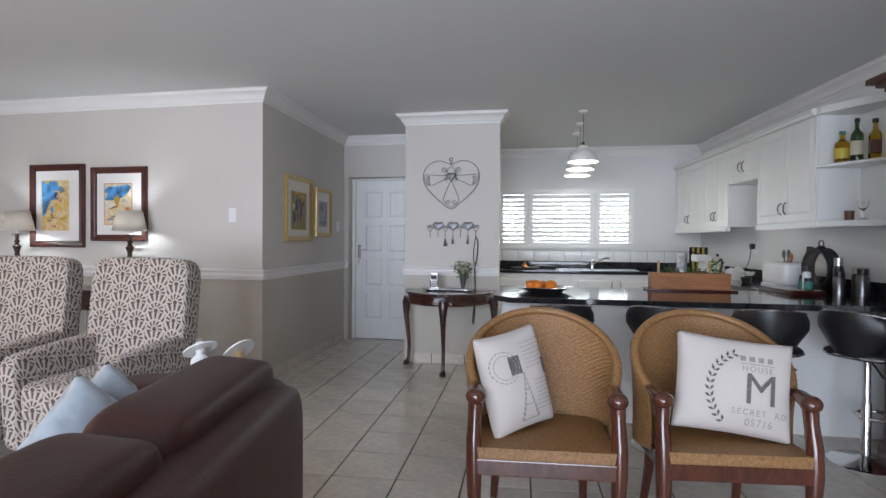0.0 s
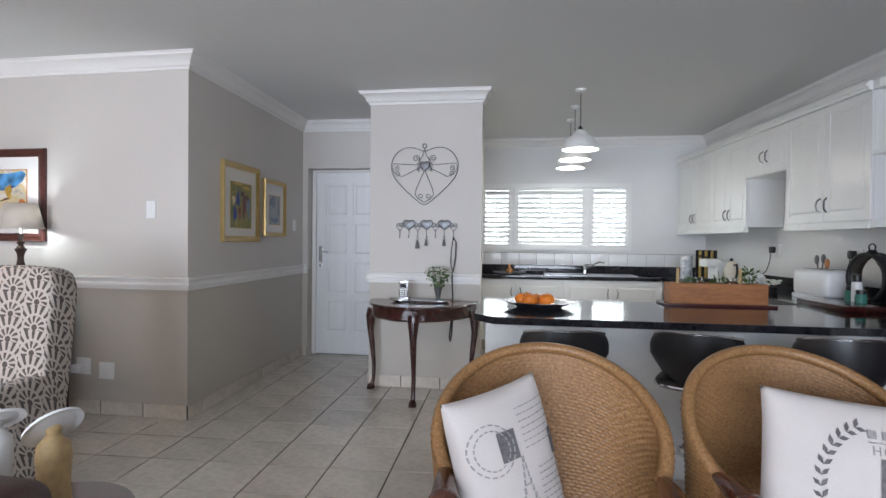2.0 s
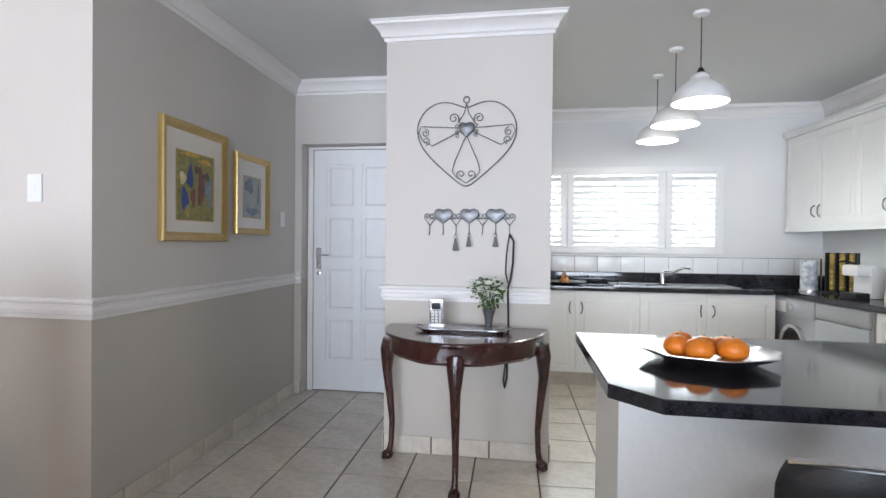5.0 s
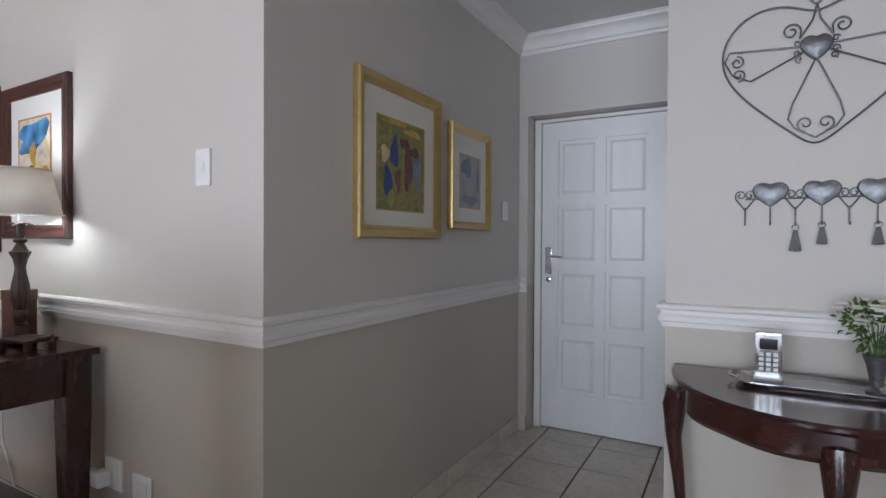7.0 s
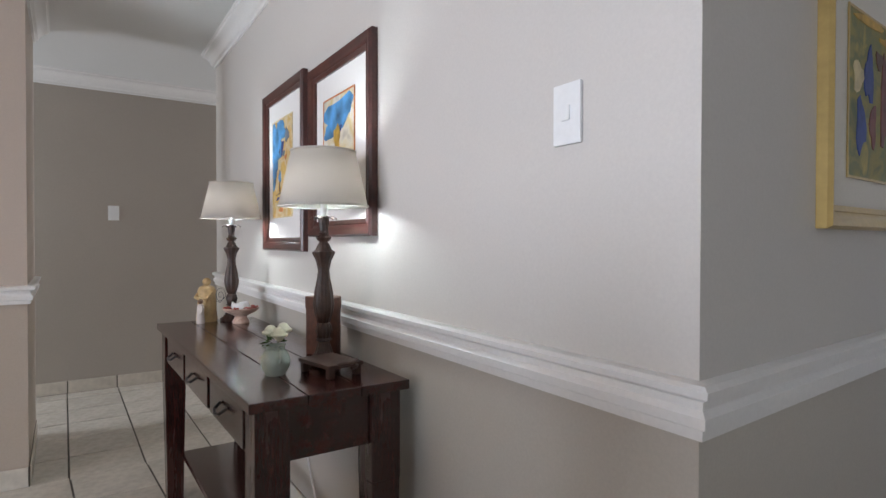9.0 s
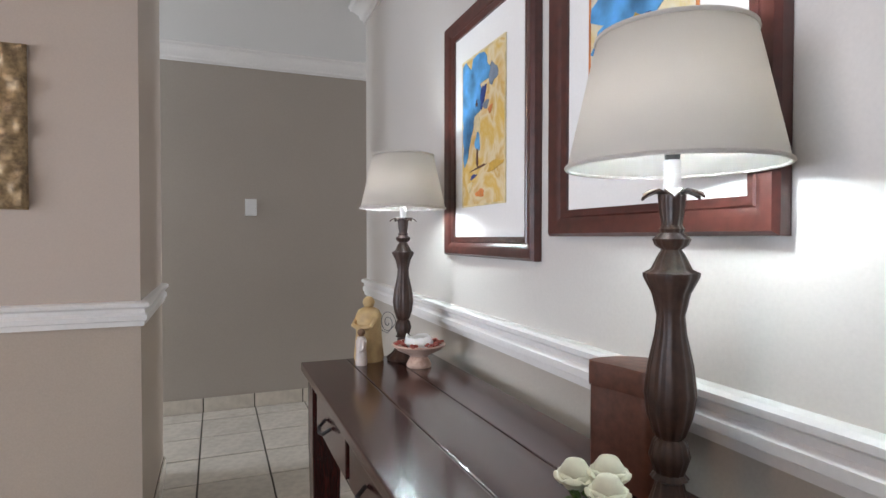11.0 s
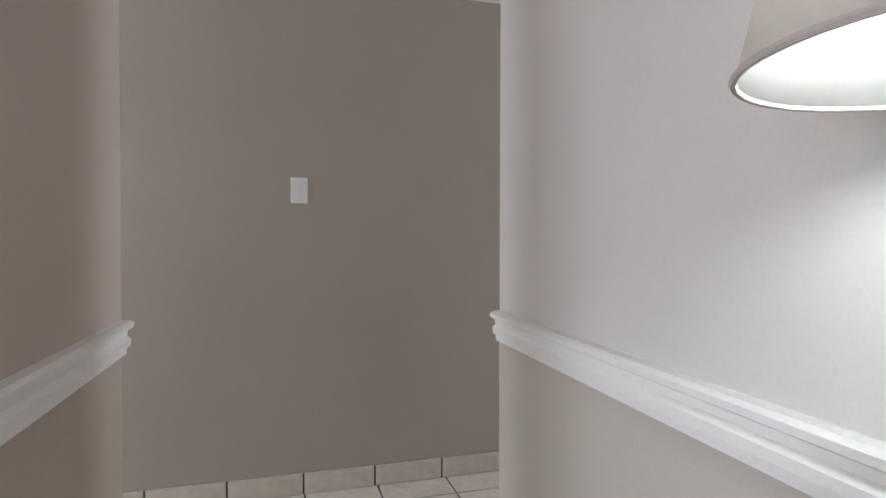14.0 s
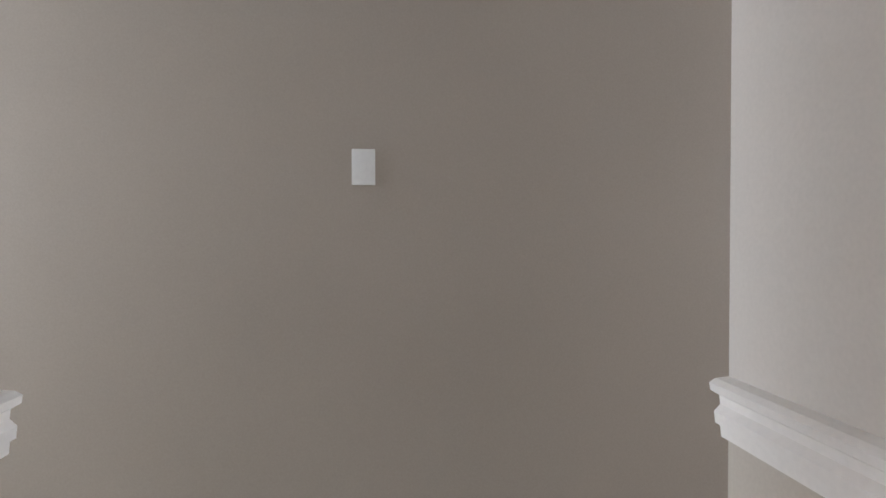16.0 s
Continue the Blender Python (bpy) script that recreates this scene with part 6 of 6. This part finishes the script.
# ---------- rattan armchairs ----------
def rattan_chair(m):
    r = root("rattan_armchair", m, "woven honey rattan armchair with dark wooden frame", "chair", "rattan armchairs")
    bm = bmesh.new()
    nu, nv = 50 * 4, 46 * 4
    grid, rim = [], []
    for i in range(nu + 1):
        th = radians(-118 + 236 * i / nu)
        c, s = math.cos(th), math.sin(th)
        zt = 0.715 + 0.31 * max(0.0, math.cos(th * 0.76)) ** 1.15
        row = []
        for j in range(nv + 1):
            v = j / nv
            z = 0.43 + (zt - 0.43) * v
            flare = 0.05 * v ** 3
            lean = 0.05 * (z - 0.40) / 0.6
            rad = 1 + flare
            wv = 0.0030 * math.sin(math.pi * (j % 4) / 4) + 0.0026 * math.cos(math.pi * i / 2) * (1 if (j // 4) % 2 else -1)
            nx, ny = s, c
            p = Vector((0.30 * rad * s + nx * wv, 0.02 + 0.205 * rad * c + max(0, c) * lean + ny * wv, z))
            row.append(bm.verts.new(p))
        grid.append(row)
        rim.append(row[-1].co.copy())
    for i in range(nu):
        for j in range(nv):
            bm.faces.new((grid[i][j], grid[i + 1][j], grid[i + 1][j + 1], grid[i][j + 1]))
    sh = finish("woven_back", bm, RATTAN, r, smooth=True, auto=180)
    so = sh.modifiers.new("thick", 'SOLIDIFY')
    so.thickness = 0.014
    tube("rolled_rim", rim[::4], 0.019, RATTAN, r, n=10)
    bm = bmesh.new()
    n1, n2 = 100, 90
    g = [[bm.verts.new((-0.262 + 0.524 * i / n1, -0.29 + 0.47 * j / n2,
                        0.495 + 0.012 * math.sin(math.pi * i / n1) * math.sin(math.pi * j / n2) + 0.002 * math.cos(math.pi * i / 2) * math.cos(math.pi * j)))
          for j in range(n2 + 1)] for i in range(n1 + 1)]
    for i in range(n1):
        for j in range(n2):
            bm.faces.new((g[i][j], g[i + 1][j], g[i + 1][j + 1], g[i][j + 1]))
    edge = [g[i][0] for i in range(n1 + 1)] + [g[n1][j] for j in range(1, n2 + 1)] + [g[i][n2] for i in range(n1 - 1, -1, -1)] + [g[0][j] for j in range(n2 - 1, 0, -1)]
    low = [bm.verts.new((v.co.x, v.co.y, 0.445)) for v in edge]
    for i in range(len(edge)):
        k = (i + 1) % len(edge)
        bm.faces.new((edge[i], edge[k], low[k], low[i]))
    finish("woven_seat", bm, RATTAN, r, smooth=True, auto=50)
    bm = bmesh.new()
    add_box(bm, -0.27, 0.27, -0.295, -0.265, 0.375, 0.445)
    add_box(bm, -0.27, 0.27, 0.155, 0.185, 0.375, 0.445)
    add_box(bm, -0.275, -0.245, -0.265, 0.155, 0.375, 0.445)
    add_box(bm, 0.245, 0.275, -0.265, 0.155, 0.375, 0.445)
    finish("seat_frame", bm, CHAIRW, r, bevel=0.005)
    for s in (-1, 1):
        bm = bmesh.new()
        add_tube(bm, [(s * 0.272, -0.25, 0.0), (s * 0.272, -0.262, 0.2), (s * 0.275, -0.27, 0.40), (s * 0.277, -0.262, 0.52), (s * 0.275, -0.24, 0.62), (s * 0.272, -0.235, 0.69)],
                 [0.021, 0.025, 0.032, 0.03, 0.027, 0.03], 12)
        add_ball(bm, (s * 0.272, -0.24, 0.705), 0.04, 16, 0.95)
        add_tube(bm, [(s * 0.272, -0.24, 0.705), (s * 0.278, -0.15, 0.715), (s * 0.282, -0.08, 0.715)], [0.036, 0.028, 0.018], 12)
        finish("front_leg", bm, CHAIRW, r, smooth=True)
        tube("back_leg", [(s * 0.21, 0.27, 0.0), (s * 0.20, 0.22, 0.2), (s * 0.20, 0.175, 0.46)], [0.018, 0.022, 0.024], CHAIRW, r, n=10)
    return r


CHAIR_SIZE = Matrix.Diagonal((1.03, 1.0, 0.905, 1))
c1 = rattan_chair(pose(0.645, 2.25, 0, 0, 0, 4) @ CHAIR_SIZE)
c2 = copy_thing(c1, pose(1.375, 2.36, 0, 0, 0, 6))


def pillow_z(x, y, w, h, t):
    a, b = min(1, abs(2 * x / w)), min(1, abs(2 * y / h))
    return t * ((1 - a ** 2.6) * (1 - b ** 2.6)) ** 0.45


def pillow(name, m, w, h, t, material, label, n=36):
    """A cushion standing in its local xz plane, its face towards -y."""
    r = root(name, m, label, "cushion")
    bm = bmesh.new()
    fr, bk = {}, {}
    for i in range(n + 1):
        for j in range(n + 1):
            x, z = w * (i / n - 0.5), h * (j / n - 0.5)
            d = pillow_z(x, z, w, h, t)
            a, b = 2 * x / w, 2 * z / h
            px, pz = x * (1 - 0.05 * (1 - b * b)), z * (1 - 0.05 * (1 - a * a))
            wr = 0.004 * noise.noise(Vector((x * 9, z * 9, w * 7))) * min(1, d / t * 2)
            fr[i, j] = bm.verts.new((px, -d - wr, pz))
            bk[i, j] = fr[i, j] if i in (0, n) or j in (0, n) else bm.verts.new((px, d, pz))
    for i in range(n):
        for j in range(n):
            bm.faces.new((fr[i, j], fr[i + 1, j], fr[i + 1, j + 1], fr[i, j + 1]))
            q = (bk[i, j], bk[i, j + 1], bk[i + 1, j + 1], bk[i + 1, j])
            if len(set(q)) == 4:
                try:
                    bm.faces.new(q)
                except ValueError:
                    pass
    finish("cover", bm, material, r, smooth=True, auto=180)
    return r


def on_pillow(parent, name, polys, w, h, t, material):
    """Printed shapes laid on the cushion's face."""
    bm = bmesh.new()
    for poly in polys:
        vs = []
        for x, z in poly:
            a, b = 2 * x / w, 2 * z / h
            vs.append(bm.verts.new((x * (1 - 0.05 * (1 - b * b)), -pillow_z(x, z, w, h, t) - 0.0045, z * (1 - 0.05 * (1 - a * a)))))
        bm.faces.new(vs)
    ob = finish(name, bm, material, parent)
    so = ob.modifiers.new("thick", 'SOLIDIFY')
    so.thickness = 0.0008
    return ob


def text_on_pillow(parent, text, cx, cz, size, w, h, t, material, spacing=1.0):
    cu = bpy.data.curves.new("print", 'FONT')
    cu.body, cu.size, cu.align_x, cu.space_character, cu.resolution_u = text, size, 'CENTER', spacing, 3
    tmp = new("print", cu)
    me = bpy.data.meshes.new_from_object(tmp.evaluated_get(bpy.context.evaluated_depsgraph_get()))
    bpy.data.objects.remove(tmp)
    for v in me.vertices:
        x, z = v.co.x + cx, v.co.y + cz
        v.co = (x * 0.97, -pillow_z(x, z, w, h, t) - 0.0055, z * 0.97)
    me.materials.append(material)
    ob = new("printed_word", me)
    ob.parent = parent
    return ob


def bar(x0, x1, z0, z1):
    return [(x0, z0), (x1, z0), (x1, z1), (x0, z1)]


W2, H2, T2 = 0.47, 0.40, 0.075
p2 = pillow("cushion", pose(1.425, 2.26, 0.67, -14, 7, 3), W2, H2, T2, CUSHION, "off-white linen cushion printed with dark lettering")
text_on_pillow(p2, "M", 0.085, -0.065, 0.18, W2, H2, T2, INK)
text_on_pillow(p2, "HOUSE", 0.07, 0.065, 0.034, W2, H2, T2, INKGREY, 1.25)
text_on_pillow(p2, "SECRET  RD", 0.085, -0.112, 0.034, W2, H2, T2, INKGREY, 1.3)
text_on_pillow(p2, "05716", 0.085, -0.155, 0.042, W2, H2, T2, INKGREY, 1.1)
on_pillow(p2, "printed_marks", [bar(0.0, 0.14, 0.096, 0.099)] + [bar(0.0 + 0.037 * i, 0.022 + 0.037 * i, 0.108, 0.13) for i in range(4)] +
          [], W2, H2, T2, INKGREY)
lv = []
for i in range(13):
    a = radians(118 + i * 9.5)
    cx, cz = 0.05 + 0.17 * math.cos(a), -0.02 + 0.17 * math.sin(a)
    for s in (-1, 1):
        d = a + math.pi / 2 + s * 0.7
        ex, ez = cx - 0.028 * math.cos(d), cz - 0.028 * math.sin(d)
        nx, nz = -math.sin(d) * 0.006, math.cos(d) * 0.006
        lv.append([(cx, cz), ((cx + ex) / 2 + nx, (cz + ez) / 2 + nz), (ex, ez), ((cx + ex) / 2 - nx, (cz + ez) / 2 - nz)])
on_pillow(p2, "printed_laurel", lv, W2, H2, T2, INK)
W1, H1, T1 = 0.335, 0.43, 0.075
p1 = pillow("cushion", pose(0.525, 2.18, 0.665, -12, -8, 44), W1, H1, T1, CUSHION, "off-white linen cushion with faded postal print")
on_pillow(p1, "printed_stamp", [bar(-0.065, -0.005, 0.035, 0.115), bar(0.125, 0.152, 0.0, 0.07)], W1, H1, T1, INK)
ring = []
for i in range(20):
    a, b = 2 * math.pi * i / 20, 2 * math.pi * (i + 0.7) / 20
    for rr in (0.05, 0.066):
        ring.append([(-0.085 + rr * math.cos(a), 0.075 + rr * math.sin(a)), (-0.085 + (rr + 0.004) * math.cos(a), 0.075 + (rr + 0.004) * math.sin(a)),
                     (-0.085 + (rr + 0.004) * math.cos(b), 0.075 + (rr + 0.004) * math.sin(b)), (-0.085 + rr * math.cos(b), 0.075 + rr * math.sin(b))])
on_pillow(p1, "printed_postmark", ring, W1, H1, T1, INKGREY)
marks = []
for k in range(7):
    x = 0.0
    while x < 0.11:
        l = random.uniform(0.008, 0.02)
        marks.append(bar(0.02 + x, 0.02 + x + l, 0.06 + 0.018 * k - 0.01, 0.063 + 0.018 * k - 0.01))
        x += l + 0.006
for k in range(8):
    x = 0.0
    while x < 0.10:
        l = random.uniform(0.008, 0.02)
        marks.append(bar(0.05 + x, 0.05 + x + l, -0.14 + 0.018 * k, -0.137 + 0.018 * k))
        x += l + 0.006
for k in range(10):
    hw = 0.045 * (1 - k / 10) ** 1.6 + 0.004
    z = -0.17 + 0.021 * k
    marks += [bar(-hw, -hw + 0.012 * (1 - k / 14), z, z + 0.017), bar(hw - 0.012 * (1 - k / 14), hw, z, z + 0.017)] + ([bar(-hw, hw, z, z + 0.004)] if k % 3 == 0 else [])
on_pillow(p1, "printed_script", marks, W1, H1, T1, INKGREY)

# ---------- leather sofa ----------
sf = root("leather_sofa", pose(-0.45, 0.34, 0, 0, 0, 10.8), "dark oxblood leather sofa with rounded arms", "sofa")
box("base", -0.40, 0.50, -1.18, 1.16, 0.06, 0.30, LEATHER, sf, bevel=0.03)
blob("back_frame", 0.145, 1.19, 0.375, LEATHER, sf, at=pose(0.385, 0.0, 0.43), e=0.25, n=40, k=20)
for y in (-0.76, 0.0, 0.76):
    blob("back_cushion", 0.12, 0.39, 0.25, LEATHER, sf, at=pose(0.29, y, 0.63, 0, 6), e=0.28, n=40, k=20)
for y in (-0.47, 0.47):
    blob("seat_cushion", 0.34, 0.465, 0.09, LEATHER, sf, at=pose(-0.12, y, 0.375), e=0.35)
for y in (-1.06, 1.08):
    blob("arm", 0.36, 0.15, 0.385, LEATHER, sf, at=pose(0.14, y, 0.415), e=0.38, n=40, k=20)
for sx in (-0.36, 0.42):
    for y in (-1.1, 1.08):
        box("foot", sx, sx + 0.06, y, y + 0.06, 0, 0.06, MAHOGV, sf, bevel=0.005)
for x, y, t, rr in ((-0.60, 1.10, 48, 42), (-0.65, 1.23, 38, 45)):
    pillow("sofa_cushion", pose(x, y, 0.62, -16, rr, t), 0.38, 0.38, 0.07, SATIN, "silver blue satin cushion on leather sofa", 24)

# ---------- patterned armchairs ----------
def armchair(m):
    r = root("patterned_armchair", m, "cream and brown damask high-back armchair", "armchair", "patterned armchairs")
    blob("backrest", 0.345, 0.09, 0.40, DAMASK, r, at=pose(0, 0.26, 0.745, -7), e=0.25, n=44, k=24)
    blob("seat", 0.27, 0.31, 0.11, DAMASK, r, at=pose(0, -0.08, 0.38), e=0.3, n=32)
    box("front_rail", -0.26, 0.26, -0.36, 0.2, 0.13, 0.29, DAMASK, r, bevel=0.02)
    for s in (-1, 1):
        bm = bmesh.new()
        add_blob(bm, 0.055, 0.33, 0.27, 0.25, 28, 16, pose(s * 0.30, -0.06, 0.385, 4))
        finish("arm", bm, DAMASK, r, smooth=True, auto=180)
        for y in (-0.32, 0.24):
            box("leg", s * 0.28 - 0.02, s * 0.28 + 0.02, y, y + 0.04, 0, 0.14, MAHOGV, r, bevel=0.004)
    return r


a1 = armchair(pose(-1.865, 2.62, 0, 0, 0, 0))
copy_thing(a1, pose(-2.735, 2.62, 0, 0, 0, 3))

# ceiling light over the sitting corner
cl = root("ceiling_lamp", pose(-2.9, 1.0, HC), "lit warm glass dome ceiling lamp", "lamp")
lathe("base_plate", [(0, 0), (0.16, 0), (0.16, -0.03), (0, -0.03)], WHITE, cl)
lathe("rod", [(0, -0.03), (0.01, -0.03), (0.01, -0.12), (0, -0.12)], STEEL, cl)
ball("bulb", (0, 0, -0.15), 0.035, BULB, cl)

# side table with two hatted figures
sd = root("side_table", pose(-0.69, 1.93, 0), "small round dark wooden side table", "side table")
lathe("top", [(0, 0.52), (0.22, 0.52), (0.225, 0.527), (0.22, 0.538), (0, 0.54)], MAHOG, sd, n=40)
lathe("pedestal", [(0, 0), (0.15, 0), (0.15, 0.02), (0.04, 0.05), (0.025, 0.2), (0.035, 0.35), (0.025, 0.50), (0.06, 0.52), (0, 0.52)], MAHOGV, sd)
for x, y, mt, tilt, nm in ((-0.795, 1.90, PLAST, 26, "white"), (-0.61, 1.89, STRAW, 40, "yellow")):
    f = root("hatted_figurine", pose(x, y, 0.54) @ Matrix.Diagonal((0.82, 0.82, 0.96, 1)), nm + " figurine in wide white hat", "figurine", "hatted figurines")
    lathe("body", [(0, 0), (0.05, 0), (0.052, 0.02), (0.045, 0.12), (0.05, 0.19), (0.046, 0.22), (0.02, 0.245), (0.022, 0.262), (0, 0.285)], mt, f)
    lathe("hat", [(0.0, 0.036), (0.02, 0.034), (0.032, 0.02), (0.05, 0.008), (0.085, 0.0), (0.083, 0.008), (0.05, 0.002), (0.0, 0.0)], PLAST, f, at=pose(0, 0, 0.262, -14, -tilt))

# ---------- skirting tiles ----------
def skirting(name, pts):
    bb = molding(name, pts, [(0, 0.0), (0.004, 0.0), (0.004, 0.099), (0, 0.099)], GROUT)
    for (x0, y0), (x1, y1) in zip(pts, pts[1:]):
        d = Vector((x1 - x0, y1 - y0))
        L = d.length
        d.normalize()
        ang = math.degrees(math.atan2(d.y, d.x))
        n = max(1, math.ceil(L / 0.345 - 0.05))
        s = 0.0
        for k in range(n):
            e = min(L, s + 0.3445)
            if e - s > 0.02:
                key = round(e - s, 2)
                if key not in SKM:
                    bm = bmesh.new()
                    add_box(bm, 0.0015, key - 0.0025, 0.004, 0.011, 0.002, 0.101)
                    o = finish("skirting_tile", bm, SKIRT, bb, bevel=0.0015)
                    SKM[key] = o.data
                else:
                    o = new("skirting_tile", SKM[key])
                    o.parent = bb
                o.matrix_basis = pose(x0 + d.x * s, y0 + d.y * s, 0, 0, 0, ang)
            s = e


SKM = {}
skirting("baseboard_living", LINE_A)
skirting("baseboard_pier", LINE_P)
skirting("baseboard_column", LINE_C[:-1])
skirting("baseboard_passage_end", [(-6.69, 8.25), (-6.69, 0.01)])
skirting("baseboard_passage_east", [(-5.55, 4.29), (-5.55, 8.19)])
skirting("baseboard_passage_west", [(-5.62, 0.01), (-5.62, 3.26)])

# ---------- floor tiles ----------
P = 0.353


def floor_tiles(xa, xb, ya, yb, m, near, skip):
    """A tile grid in its own frame m; the tiles in the near stretch are pieces of their own, the rest one sheet."""
    full = None
    rest = bmesh.new()
    g = 0.0045
    for i in range(math.floor(xa / P), math.ceil(xb / P)):
        for j in range(math.floor(ya / P), math.ceil(yb / P)):
            x0, y0 = max(xa, i * P), max(ya, j * P)
            x1, y1 = min(xb, (i + 1) * P), min(yb, (j + 1) * P)
            if x1 - x0 < 0.02 or y1 - y0 < 0.02:
                continue
            c = m @ Vector(((x0 + x1) / 2, (y0 + y1) / 2, 0))
            if skip(c.x, c.y):
                continue
            whole = x1 - x0 > P - 1e-4 and y1 - y0 > P - 1e-4
            if whole and near(c.x, c.y):
                if full is None:
                    bm = bmesh.new()
                    add_box(bm, g, P - g, g, P - g, -0.006, 0.0)
                    o = finish("floor_tile", bm, TILE, floor, bevel=0.002)
                    full = o.data
                else:
                    o = new("floor_tile", full)
                    o.parent = floor
                o.matrix_basis = m @ pose(x0, y0, random.uniform(-0.0004, 0.0004))
            else:
                add_box(rest, x0 + g, x1 - g, y0 + g, y1 - g, -0.006, random.uniform(-0.0004, 0.0004), m)
    tagged(finish("floor_tiles", rest, TILE, floor), kind="stuff")


floor_tiles(-4.65, 4.2, -6.2, 4.7, pose(-0.505, 3.285, 0, 0, 0, 2.8),
            lambda x, y: -2.5 < x < 0.9 and 1.9 < y < 6.6 or x < -2.4 and 2.6 < y < 4.3,
            lambda x, y: x < -4.75 and y > 3.0 or y < -3.05 or y > 8.1)
floor_tiles(-1.96, 0.0, -3.78, 4.42, pose(-4.73, 3.78, 0), lambda x, y: 2.6 < y < 5.4, lambda x, y: False)
